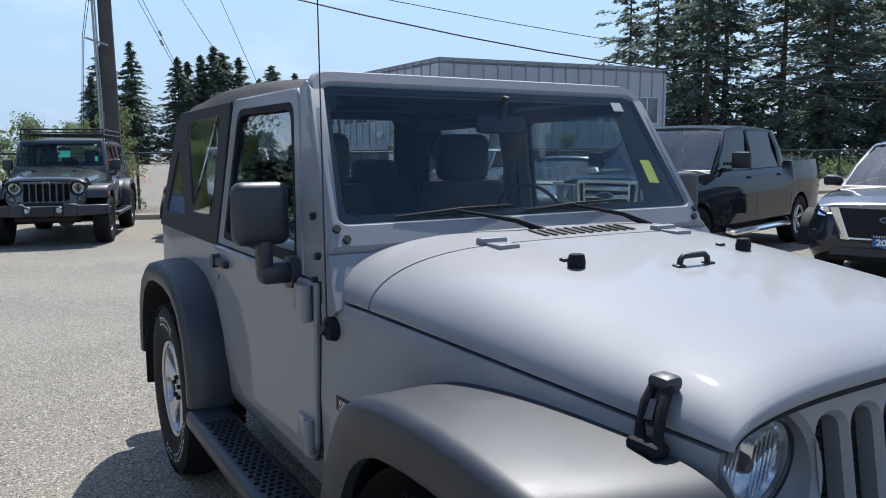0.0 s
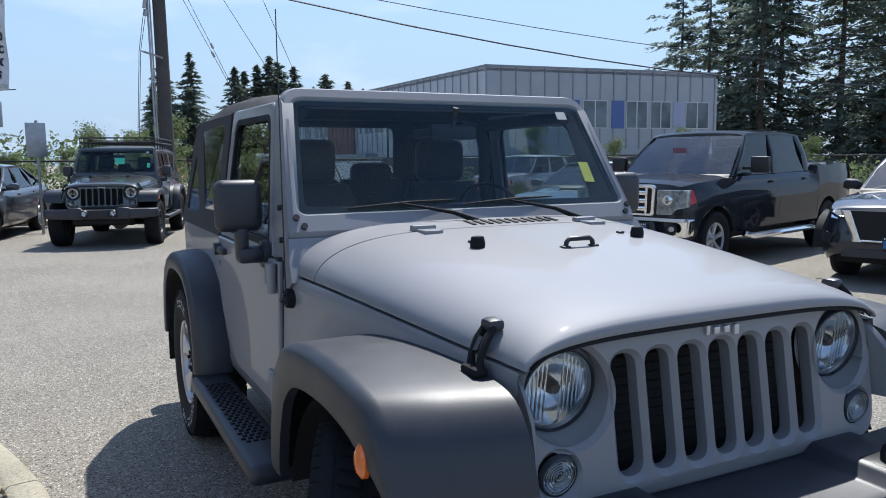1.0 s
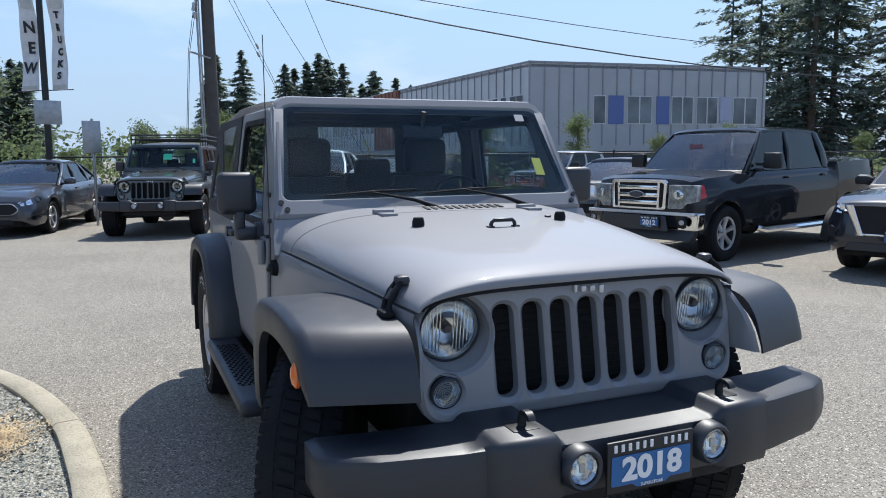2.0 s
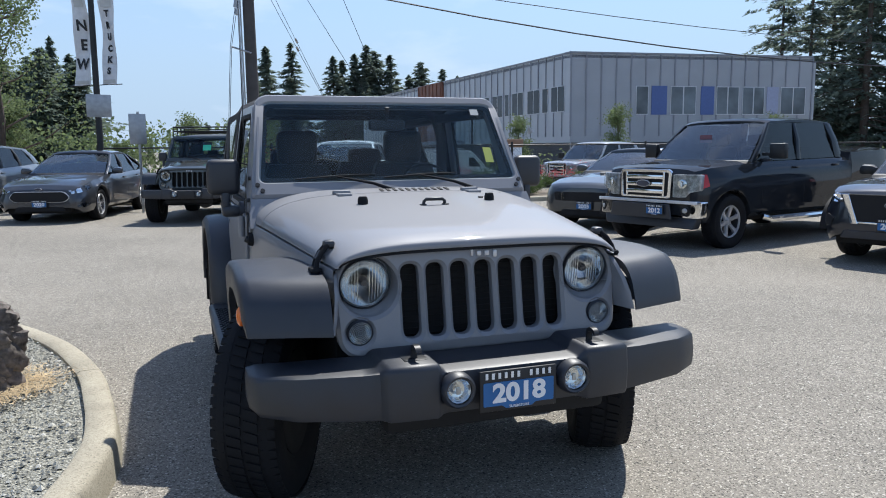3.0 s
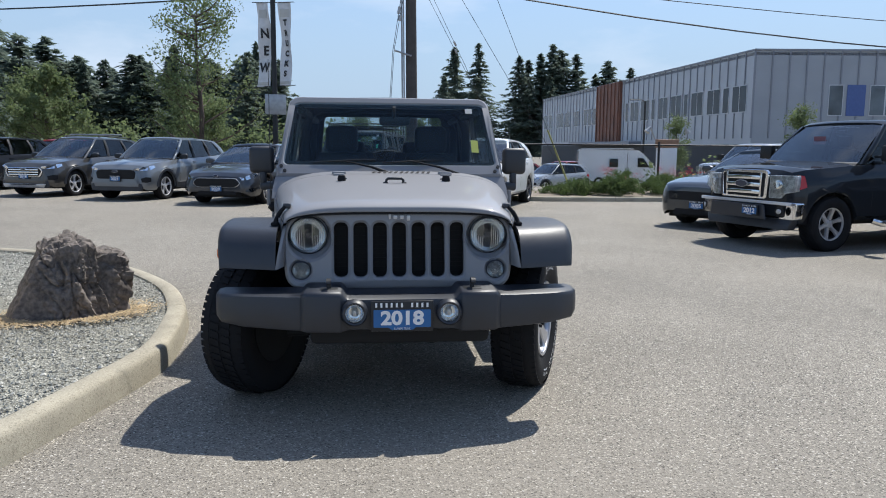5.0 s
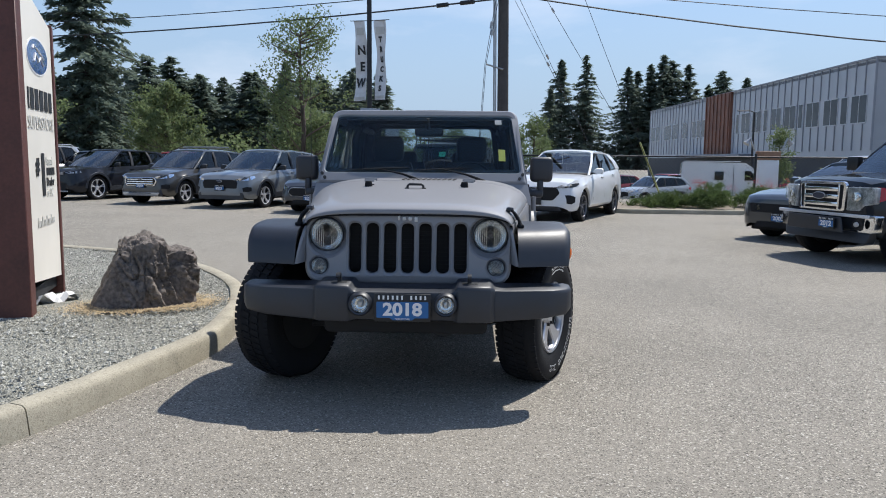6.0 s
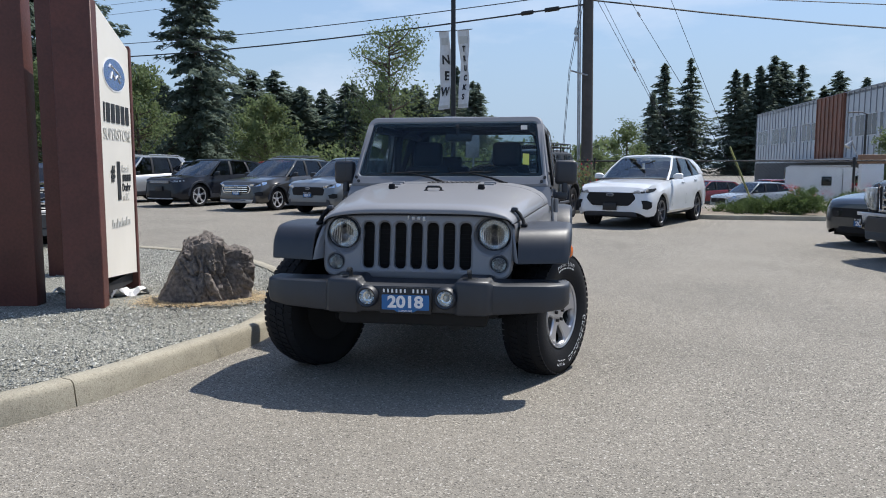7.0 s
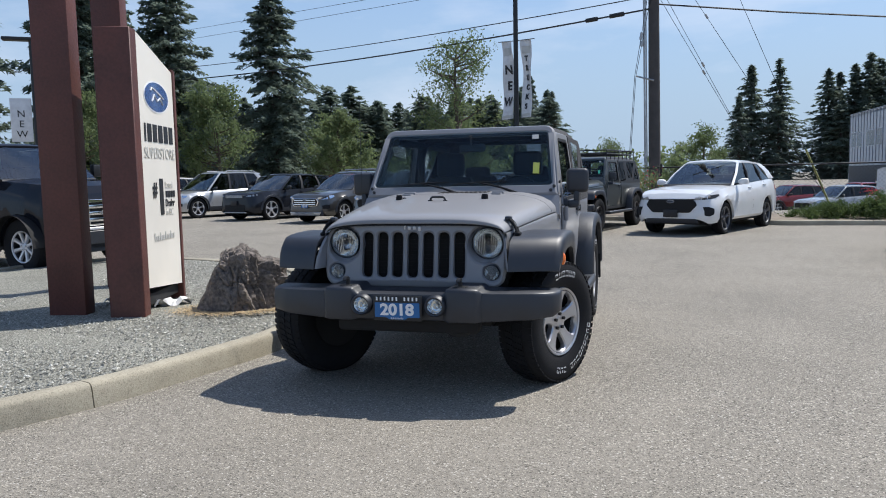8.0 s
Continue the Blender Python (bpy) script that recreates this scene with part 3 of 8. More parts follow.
def flare_front(s, ext=0.0):
    T = [(-0.53, 0.79), (-0.528, 0.845), (-0.518, 0.915), (-0.475, 0.968), (-0.37, 0.992), (-0.1, 1.005), (0.12, 0.995), (0.26, 0.965), (0.36, 0.895), (0.46, 0.74), (0.55, 0.56), (0.58, 0.5)]
    L = [(-0.5, 0.782), (-0.49, 0.8), (-0.45, 0.832), (-0.38, 0.864), (-0.28, 0.886), (-0.08, 0.895), (0.08, 0.885), (0.18, 0.86), (0.28, 0.79), (0.37, 0.665), (0.45, 0.54), (0.48, 0.49)]
    XI = [0.632, 0.632, 0.632, 0.632, 0.634, 0.64, 0.66, 0.68, 0.7, 0.72, 0.74, 0.75]
    XO = [0.925, 0.93, 0.938, 0.942, 0.945, 0.945, 0.945, 0.945, 0.94, 0.93, 0.915, 0.905]
    rings = []
    for j in range(34):
        q = j / 3.0
        (ty, tz), (ly, lz) = [(curve([(i, p[0]) for i, p in enumerate(A)], q), curve([(i, p[1]) for i, p in enumerate(A)], q)) for A in (T, L)]
        xi, xo = lerp(list(enumerate(XI)), q), lerp(list(enumerate(XO)), q)
        def mixp(k):
            return ty + (ly - ty) * k, tz + (lz - tz) * k
        ring = []
        sweep = min(1.0, max(0.0, (-0.15 - ty) / 0.33))
        for x, k in ((xi, 0), (xo - 0.16, 0), (xo - 0.04, 0.005), (xo - 0.012, 0.05), (xo, 0.2), (xo, 0.85), (xo - 0.006, 1.0), (xo - 0.035, 1.0), (xo - 0.04, 0.55), (xo - 0.12, 0.3), (xi, 0.26)):
            y, z = mixp(k)
            y += sweep * (-0.04 * min(1.0, max(0.0, (0.95 - z) / 0.15)) + 0.32 * max(0.0, x - 0.63))
            ring.append(Vector((s * x, y, z)))
        rings.append(ring)
    return loft(rings)


def flare_rear(s, dy=0.0):
    rings = []
    for k in range(13):
        a = math.pi * (0.02 + 0.96 * k / 12)
        n = 2.8
        ca, sa = math.cos(a), math.sin(a)
        def sup(R, H):
            q = (abs(ca) ** n + abs(sa) ** n) ** (-1 / n)
            return 2.42 + dy - R * q * ca, 0.44 + H * q * sa
        ring = []
        for x, R, H in ((0.775, 0.6, 0.56), (0.86, 0.6, 0.56), (0.925, 0.585, 0.55), (0.945, 0.56, 0.525), (0.945, 0.52, 0.48), (0.94, 0.505, 0.465), (0.905, 0.505, 0.465), (0.88, 0.53, 0.49), (0.775, 0.53, 0.49)):
            y, z = sup(R, H)
            ring.append(Vector((s * x, y, z)))
        rings.append(ring)
    return loft(rings)


def side_x(z, belt=0.79):
    """Half width of the cabin's side at a height."""
    return lerp([(0.45, 0.765), (0.6, 0.795), (0.95, 0.797), (1.13, 0.785), (1.72, 0.7)], z)


def on_side(s, out=0.0):
    return lambda u, v, w: Vector((s * (side_x(v) + out + w * 1.0), u, v))


def offroader(root, body, cover, long=0.0, rack=False, year="2018", steer=0.0, tyres="hero", letters=True, alloy=None, hard=False):
    D = long  # added length behind the front doors
    alloy = alloy or ALLOY_GREY
    # bonnet, with a turned-down front lip
    rings = [hood_ring(-0.438, 0.036, 0.016), hood_ring(-0.455, 0.02, 0.009), hood_ring(-0.457, 0.01, 0.003)] + [hood_ring(y) for y in (-0.452, -0.448, -0.442, -0.436, -0.42, -0.4, -0.375, -0.35, -0.32, -0.28, -0.23, -0.17, -0.1, -0.03, 0.05, 0.13, 0.22, 0.31, 0.4, 0.48, 0.555)] + [hood_ring(0.555, 0.025, 0.01)]
    hood = part("hood", loft(rings, closed=False, caps=False), body, root, sharp=50)
    part("hood_seal", loft([hood_ring(-0.452, 0.036, 0.02), hood_ring(-0.425, 0.008, 0.008)], closed=False, caps=False), DARK, root)
    part("cowl", loft([hood_ring(0.562, 0.02, 0.008)] + [hood_ring(y) for y in (0.563, 0.6, 0.65, 0.7, 0.75, 0.8)], closed=False, caps=False), body, root, sharp=50)
    # wing sides below the bonnet
    def wing(s):
        rings = []
        for y in (-0.44, -0.3, 0.0, 0.3, 0.55, 0.79):
            x = hood_w(y) + lerp([(-0.44, 0.0), (0.3, 0.012), (0.79, 0.014)], y)
            z1 = hood_edge(y) - 0.008
            lo = lerp([(-0.44, 0.9), (0.2, 0.85), (0.45, 0.6), (0.79, 0.5)], y)
            rings.append([Vector((s * (hood_w(y) - 0.03), y, z1)), Vector((s * (hood_w(y) + 0.004), y, z1)), Vector((s * (x * 0.5 + hood_w(y) * 0.5 + 0.008), y, z1 - 0.02)), Vector((s * x, y, z1 - 0.07)), Vector((s * (x + 0.008), y, (z1 + lo) / 2)), Vector((s * x, y, lo)), Vector((s * (x - 0.05), y, lo))])
        return loft(rings, closed=False, caps=False)
    both("wing", wing, body, root, sharp=50)
    # front of each wing, between its flare and the front panel
    def wing_front(s):
        rows = []
        for z, y0 in ((0.79, -0.565), (0.86, -0.55), (0.92, -0.52), (0.97, -0.475), (1.0, -0.44)):
            rows.append([Vector((s * (0.634 - (z - 0.79) * 0.16), y0 + 0.012, z)), Vector((s * (0.625 - (z - 0.79) * 0.12), y0 * 0.6 - 0.168, z)), Vector((s * 0.6, -0.41, z)), Vector((s * 0.585, -0.39, z)), Vector((s * (0.61 - (z - 0.79) * 0.12), y0 * 0.6 - 0.15, z)), Vector((s * (0.62 - (z - 0.79) * 0.16), y0 + 0.022, z))])
        return loft(rows)
    both("wing_front", wing_front, body, root, sharp=50)
    # slotted front panel with round lamp openings
    W = 0.603
    out = [(-W + 0.012, 0.676), (-W, 0.9), (-0.598, 0.985), (-0.572, 1.04), (-0.51, 1.066), (-0.3, 1.083), (0, 1.09), (0.3, 1.083), (0.51, 1.066), (0.572, 1.04), (0.598, 0.985), (W, 0.9), (W - 0.012, 0.676)]
    out = round_poly(out, [0.09] + [0.05] * 11 + [0.09], 5)
    holes = []
    for k in range(7):
        c = (k - 3) * 0.1015
        holes.append(round_poly([(c - 0.037, 0.732), (c + 0.037, 0.732), (c + 0.037, 1.018), (c - 0.037, 1.018)], 0.036, 6))
    for s in (-1, 1):
        holes.append(circle(s * 0.4675, 0.9405, 0.1135, 40))
        holes.append(circle(s * 0.511, 0.77, 0.049, 24))
    def gy(z):
        return -0.432 - (1.06 - z) * 0.155
    fr = finish("grille", slab(out, holes, 0.06, 0.013, lambda u, v, w: Vector((u, gy(v) + 0.025 - w + 0.05 * u * u, v))), body, root, "front panel with seven slots", 30)
    # Radiator and fins near-black: the dark behind the slots is in their colour.
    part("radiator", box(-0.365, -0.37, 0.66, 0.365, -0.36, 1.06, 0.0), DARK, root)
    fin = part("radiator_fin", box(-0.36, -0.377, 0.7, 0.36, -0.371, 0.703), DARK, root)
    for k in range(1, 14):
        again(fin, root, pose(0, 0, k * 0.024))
    for s in (-1, 1):
        # dished seat of the lamp, sunk into the front panel
        dish = []
        for f, dy in ((1.0, 0.012), (0.9, 0.022), (0.55, 0.03), (0.12, 0.034), (0.0, 0.06)):
            ring = []
            for k in range(41):
                a = 2 * math.pi * k / 40
                u0, v0 = s * 0.4675 + 0.113 * math.cos(a), 0.9405 + 0.113 * math.sin(a)
                u1, v1 = s * 0.4765 + 0.1 * math.cos(a), 0.949 + 0.1 * math.sin(a)
                u, v = u1 + (u0 - u1) * f, v1 + (v0 - v1) * f
                yo = gy(v0) - 0.005 + 0.05 * u0 * u0 + dy
                yi = -0.392 - (0.949 - v1) * 0.15 + dy * 0.2
                ring.append(Vector((u, yi + (yo - yi) * f ** 1.5, v)))
            dish.append(ring)
        part("lamp_seat", loft(dish, closed=False, caps=False), body, root, "", 60)
        hl = new("headlight")
        hl.parent = root
        hl.matrix_basis = pose(s * 0.4765, -0.403, 0.949, 8.5, 0, 0) @ pose(0, 0, 0, 0, 0, -90)
        part("bezel", revolve([(0.109, -0.02), (0.107, -0.002), (0.101, -0.006), (0.1, -0.02)], n=40), body, hl)
        part("trim_ring", revolve([(0.101, -0.012), (0.1005, 0.012), (0.0975, 0.015), (0.096, 0.004)], n=40), PLASTIC, hl)
        part("reflector", revolve([(0.092, -0.004), (0.082, -0.03), (0.068, -0.05), (0.048, -0.066), (0.025, -0.076), (0.0, -0.08)], n=36), REFLECTOR, hl)
        part("lamp_shroud", revolve([(0.097, 0.008), (0.095, -0.008), (0.09, -0.006)], n=32), LAMP, hl)
        bm = bmesh.new()
        for k in range(15):  # fluted bowl
            u = (k - 7) * 0.0115
            hgt = math.sqrt(max(0, 0.084 ** 2 - u * u))
            if abs(u) < 0.02:
                continue
            box(-0.014, u - 0.0012, -hgt, -0.01, u + 0.0012, hgt, bm=bm)
        part("lens_flutes", bm, REFLECTOR, hl)
        part("bulb_shield", revolve([(0.0, 0.0), (0.012, -0.001), (0.018, -0.012), (0.02, -0.05)], n=20), ALLOY_DARK, hl)
        part("lens", revolve([(0.0, 0.03), (0.03, 0.0285), (0.06, 0.024), (0.084, 0.018), (0.097, 0.01)], n=36), GLASS_CLEAR, hl)
        ts = new("turn_signal")
        ts.parent = root
        ts.matrix_basis = pose(s * 0.511, -0.468, 0.77, 8.5, 0, 0) @ pose(0, 0, 0, 0, 0, -90)
        part("ring", revolve([(0.051, -0.012), (0.049, 0.0), (0.046, 0.003), (0.044, -0.012)], n=28), PLASTIC, ts)
        part("bowl", revolve([(0.045, -0.006), (0.03, -0.03), (0.0, -0.034)], n=24), REFLECTOR, ts)
        bm = bmesh.new()
        for k in range(6):
            r = 0.008 + k * 0.0068
            revolve([(r, 0.0), (r + 0.0015, 0.002), (r + 0.003, 0.0)], n=24, bm=bm)
        part("lens_rings", bm, STEEL, ts)
        part("lens", revolve([(0.0, 0.009), (0.025, 0.008), (0.045, 0.002)], n=28), GLASS_CLEAR, ts)
    # maker's badge: four plain chrome strokes
    for u, wd, h0, h1 in ((-0.05, 0.012, -0.012, 0.02), (-0.02, 0.02, -0.012, 0.008), (0.014, 0.02, -0.012, 0.008), (0.048, 0.018, -0.02, 0.008)):
        part("badge_bar", box(u - wd / 2, -0.449, 1.048 + h0, u + wd / 2, -0.437, 1.048 + h1, 0.004), ALLOY, root, "small bright badge bar")
    # bumper: raised middle, lower swept ends
    rings = []
    for x, yf, yb, z0, z1, in ((-0.937, -0.5, -0.44, 0.575, 0.65), (-0.932, -0.54, -0.42, 0.55, 0.668), (-0.9, -0.595, -0.42, 0.528, 0.676), (-0.78, -0.66, -0.45, 0.516, 0.68), (-0.56, -0.705, -0.47, 0.506, 0.682), (-0.5, -0.712, -0.47, 0.503, 0.684), (-0.485, -0.735, -0.47, 0.505, 0.698), (-0.468, -0.752, -0.47, 0.503, 0.706), (-0.305, -0.764, -0.47, 0.503, 0.708), (-0.292, -0.756, -0.47, 0.505, 0.7), (-0.276, -0.74, -0.47, 0.508, 0.676), (-0.26, -0.737, -0.47, 0.51, 0.672)):
        b = 0.016
        rings.append([Vector((x, y, z)) for y, z in ((yb, z0), (yf + b * 1.6, z0), (yf + b * 0.4, z0 + b * 0.4), (yf, z0 + b * 1.6), (yf - 0.004, (z0 + z1) / 2), (yf + 0.004, z1 - b * 1.5), (yf + b * 0.5, z1 - b * 0.45), (yf + b * 1.6, z1), (yb, z1 + 0.004))])
    other = [[Vector((-p.x, p.y, p.z)) for p in r] for r in reversed(rings)]
    part("front_bumper", loft(rings + other), PLASTIC, root, "black textured plastic bumper", 45)
    # Valance near-black, standing for the shade below the bumper.
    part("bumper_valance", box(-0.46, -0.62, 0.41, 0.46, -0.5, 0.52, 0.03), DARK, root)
    # Unseen belly boxes, added to stop daylight passing beneath the car.
    part("skid_plate", box(-0.36, 0.5, 0.3, 0.36, 2.0, 0.46, 0.04, bm=box(-0.5, 2.55 + D, 0.34, 0.3, 3.0 + D, 0.5, 0.05)), DARK, root)
    part("steering_rod", tube([(-0.62, -0.14, 0.36), (0.62, -0.14, 0.4)], 0.02, bm=tube([(-0.5, -0.22, 0.46), (0.55, -0.22, 0.5)], 0.025)), DARK, root)
    def hook(s):
        mid = [(-0.655, 0.7), (-0.653, 0.73), (-0.658, 0.748), (-0.672, 0.757), (-0.69, 0.757), (-0.704, 0.75), (-0.71, 0.742)]
        off = [(0.009, 0.0), (0.009, 0.002), (0.007, 0.006), (0.003, 0.009), (-0.003, 0.009), (-0.007, 0.006), (-0.005, 0.003)]
        rings = [[Vector((s * 0.36 + dx, y + k * oy, z + k * oz)) for dx, k in ((-0.011, 0.75), (0.011, 0.75), (0.011, -0.75), (-0.011, -0.75))] for (y, z), (oy, oz) in zip(mid, off)]
        return loft(rings, bm=box(s * 0.36 - 0.045, -0.69, 0.7, s * 0.36 + 0.045, -0.61, 0.711, 0.004))
    both("tow_hook", hook, BLACK_STEEL, root)
    for s in (-1, 1):
        fg = new("fog_lamp")
        fg.parent = root
        fg.matrix_basis = pose(s * 0.232, -0.772, 0.606, 0, 0, -90)
        part("housing", revolve([(0.066, -0.03), (0.063, 0.006), (0.055, 0.016), (0.047, 0.012), (0.045, -0.02)], n=32), PLASTIC, fg)
        part("bowl", revolve([(0.045, 0.004), (0.038, -0.004), (0.03, -0.022), (0.0, -0.03)], n=14), REFLECTOR, fg, "", 0)
        part("lens", revolve([(0.0, 0.016), (0.026, 0.014), (0.046, 0.008)], n=28), GLASS_CLEAR, fg)
        part("bulb_shield", box(-0.01, -0.008, -0.014, 0.0, 0.008, 0.014, 0.003), ALLOY, fg)
    plate_sign(root, pose(0, -0.772, 0.59), year, not long)
    # arches, steps, wheels
    both("front_arch_flare", flare_front, PLASTIC, root, "matte black wide arch flare", 48)
    both("rear_arch_flare", lambda s: flare_rear(s, D), PLASTIC, root, "matte black wide arch flare", 40)
    for s in (-1, 1):
        mk = part("side_marker", revolve([(0.0, 0.016), (0.02, 0.014), (0.033, 0.004), (0.034, -0.006)], n=20), AMBER, root, "amber side marker lamp")
        mk.matrix_basis = pose(s * 0.937, -0.36, 0.85, 0, 0, 0 if s > 0 else 180) @ Matrix.Diagonal((1, 0.85, 1.15, 1))
        st = part("side_step", box(s * 0.79, 0.62, 0.4, s * 0.965, 1.86 + D, 0.475, 0.03, 3), PLASTIC, root, "black ribbed side step")
        bm = bmesh.new()
        for k in range(int(26 + D * 30)):
            for j in range(4):
                x, y = 0.835 + j * 0.026 + (k % 2) * 0.012, 0.86 + k * 0.031
                box(s * x - 0.008, y, 0.474, s * x + 0.008, y + 0.012, 0.479, bm=bm)
        part("tread_studs", bm, RUBBER, st)
        both_dy = 2.42 + D
        part("mud_flap", box(s * 0.72, both_dy + 0.5, 0.3, s * 0.93, both_dy + 0.515, 0.72, 0.004), RUBBER, root)
        # Liners carry the arches' shade in their colour.
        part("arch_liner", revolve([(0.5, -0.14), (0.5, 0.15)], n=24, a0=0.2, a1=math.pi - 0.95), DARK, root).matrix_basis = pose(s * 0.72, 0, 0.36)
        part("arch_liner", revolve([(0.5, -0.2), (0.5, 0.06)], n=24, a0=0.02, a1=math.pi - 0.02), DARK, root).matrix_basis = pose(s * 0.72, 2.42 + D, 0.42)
        for y0, ang in ((0.0, steer), (2.42 + D, 0.0)):
            wheel(root, pose(s * 0.79, y0, 0.4, 0, 0, ang + (0 if s > 0 else 180)), tyres, 0.402, 0.262, 0.226, 5, alloy, letters)
    part("front_axle", cyl((-0.68, 0, 0.4), (0.68, 0, 0.4), 0.045, bm=cyl((0.2, -0.12, 0.4), (0.2, 0.12, 0.4), 0.12)), BLACK_STEEL, root)
    part("rear_axle", cyl((-0.68, 2.42 + D, 0.4), (0.68, 2.42 + D, 0.4), 0.045), BLACK_STEEL, root)
    # Dark fill for belly and engine bay, its shade in the colour.
    part("underbody_fill", box(-0.5, -0.4, 0.42, 0.5, 2.95 + D, 0.56, 0.02, bm=box(-0.57, -0.3, 0.5, 0.57, 0.75, 0.98)), DARK, root)
    # tub: sides with arch cut, floor, tail
    for s in (-1, 1):
        arch = [(2.42 + D - 0.53 * math.cos(math.pi * k / 14), 0.44 + 0.5 * math.sin(math.pi * k / 14)) for k in range(15)]
        outl = [(0.775, 0.5), *[(y, max(z, 0.5)) for y, z in arch], (3.08 + D, 0.55), (3.1 + D, 1.13), (0.775, 1.13)]
        dh = round_poly([(0.835, 0.585), (1.55, 0.585), (1.8, 0.76), (1.88, 0.95), (1.905, 1.126), (0.8, 1.126), (0.8, 0.65)], [0.06, 0.1, 0.12, 0.08, 0.004, 0.004, 0.05])
        finish("tub_side", slab(outl, [], 0.03, 0.004, on_side(s, -0.017)), body, root, "", 40)
        dr = finish("door", slab([(p[0] * 1.0, p[1]) for p in dh], [], 0.024, 0.006, on_side(s, 0.004)), body, root, "half-height door skin with window frame", 40)
        gap = finish("door_gap", slab([(1.35 + (p[0] - 1.35) * 1.012, 0.86 + (p[1] - 0.86) * 1.018) for p in dh], [], 0.004, 0.001, on_side(s, 0.0)), DARK, root, "", 0)
        # upper window frame of the door
        fo = round_poly([(0.93, 1.128), (1.135, 1.665), (1.17, 1.705), (1.9, 1.71), (1.915, 1.128)], [0.01, 0.03, 0.03, 0.05, 0.01])
        fi = round_poly([(1.0, 1.165), (1.185, 1.655), (1.81, 1.66), (1.83, 1.165)], [0.02, 0.05, 0.06, 0.03])
        finish("window_frame", slab(fo, [fi], 0.03, 0.006, on_side(s, -0.012)), body, dr, "", 40)
        g1 = round_poly([(0.992, 1.155), (1.18, 1.662), (1.818, 1.668), (1.838, 1.155)], [0.02, 0.05, 0.06, 0.03])
        g2 = round_poly([(1.02, 1.185), (1.2, 1.635), (1.795, 1.64), (1.81, 1.185)], [0.02, 0.05, 0.06, 0.03])
        finish("window_seal", slab(g1, [g2], 0.016, 0.003, on_side(s, -0.004)), RUBBER, dr, "", 0)
        finish("window_pane", slab(g1, [], 0.004, 0.0005, on_side(s, -0.014)), GLASS_DOOR, dr, "", 0)
        for z in (1.075, 0.68):
            part("door_hinge", box(s * 0.8, 0.83, z - 0.045, s * 0.822, 0.925, z + 0.04, 0.006, bm=cyl((s * 0.822, 0.822, z - 0.06), (s * 0.822, 0.822, z + 0.045), 0.017)), body, dr)
        part("door_handle", box(s * 0.802, 1.69, 1.055, s * 0.83, 1.86, 1.085, 0.008, bm=cyl((s * 0.8, 1.84, 1.07), (s * 0.835, 1.84, 1.07), 0.028)), PLASTIC, dr, "black grab door handle")
        part("door_lock", cyl((s * 0.8, 1.83, 1.005), (s * 0.812, 1.83, 1.005), 0.012), CHROME, dr)
        if D:
            d2 = round_poly([(1.96, 0.6), (2.1, 0.6), (2.36, 0.95), (2.42, 1.126), (1.96, 1.126)], 0.03)
            finish("rear_door", slab(d2, [], 0.024, 0.006, on_side(s, 0.004)), body, root, "", 40)
            q1 = round_poly([(1.98, 1.17), (1.98, 1.66), (2.36, 1.66), (2.4, 1.17)], 0.04)
            finish("rear_door_pane", slab(q1, [], 0.008, 0.002, on_side(s, 0.004)), GLASS_DARK, root, "", 0)
        # mirror on its foot
        mi = part("door_mirror", box(s * 0.805, 0.965, 1.222, s * 0.974, 1.045, 1.41, 0.032, 4), PLASTIC, root, "black square door mirror")
        part("mirror_arm", box(s * 0.86, 0.97, 1.14, s * 0.905, 1.03, 1.24, 0.014, bm=box(s * 0.795, 0.96, 1.105, s * 0.905, 1.03, 1.165, 0.02, bm=cyl((s * 0.79, 0.99, 1.135), (s * 0.815, 0.99, 1.135), 0.05))), PLASTIC, mi)
        part("mirror_glass", box(s * 0.825, 1.044, 1.245, s * 0.955, 1.048, 1.39, 0.001), CHROME, mi)
    part("floor_pan", box(-0.77, 0.75, 0.5, 0.77, 3.05 + D, 0.56), DARK, root)
    part("tailgate", box(-0.77, 3.06 + D, 0.55, 0.77, 3.1 + D, 1.13, 0.01), body, root)
    for s in (-1, 1):
        part("tail_lamp", box(s * 0.62, 3.1 + D, 0.9, s * 0.76, 3.16 + D, 1.08, 0.012), RED_LENS, root)
    sp = wheel(root, pose(0.05, 3.26 + D, 0.98, 0, 0, 90), tyres, 0.402, 0.262, 0.226, 5, alloy, letters)
    part("rear_bumper", box(-0.8, 3.1 + D, 0.46, 0.8, 3.24 + D, 0.62, 0.03), PLASTIC, root)
    # windscreen frame, raked; in-plane (x, s)
    sy, sz = 0.53, 0.848
    def ws(u, v, w):
        return Vector((u, 0.765 + v * sy - w * sz, 1.212 + v * sz + w * sy))
    out = round_poly([(-0.765, 0.0), (0.765, 0.0), (0.7, 0.645), (-0.7, 0.645)], [0.02, 0.02, 0.085, 0.085], 6)
    hole = round_poly([(-0.714, 0.095), (0.714, 0.095), (0.662, 0.578), (-0.662, 0.578)], [0.03, 0.03, 0.05, 0.05], 5)
    finish("windscreen_frame", slab(out, [hole], 0.07, 0.016, lambda u, v, w: ws(u, v, w - 0.025)), body, root, "", 40)
    h2 = round_poly([(-0.692, 0.118), (0.692, 0.118), (0.642, 0.558), (-0.642, 0.558)], 0.03, 4)
    finish("windscreen_band", slab(round_poly([(-0.726, 0.085), (0.726, 0.085), (0.672, 0.588), (-0.672, 0.588)], 0.045, 5), [h2], 0.004, 0.0005, lambda u, v, w: ws(u, v, w - 0.004)), INK, root, "", 0)
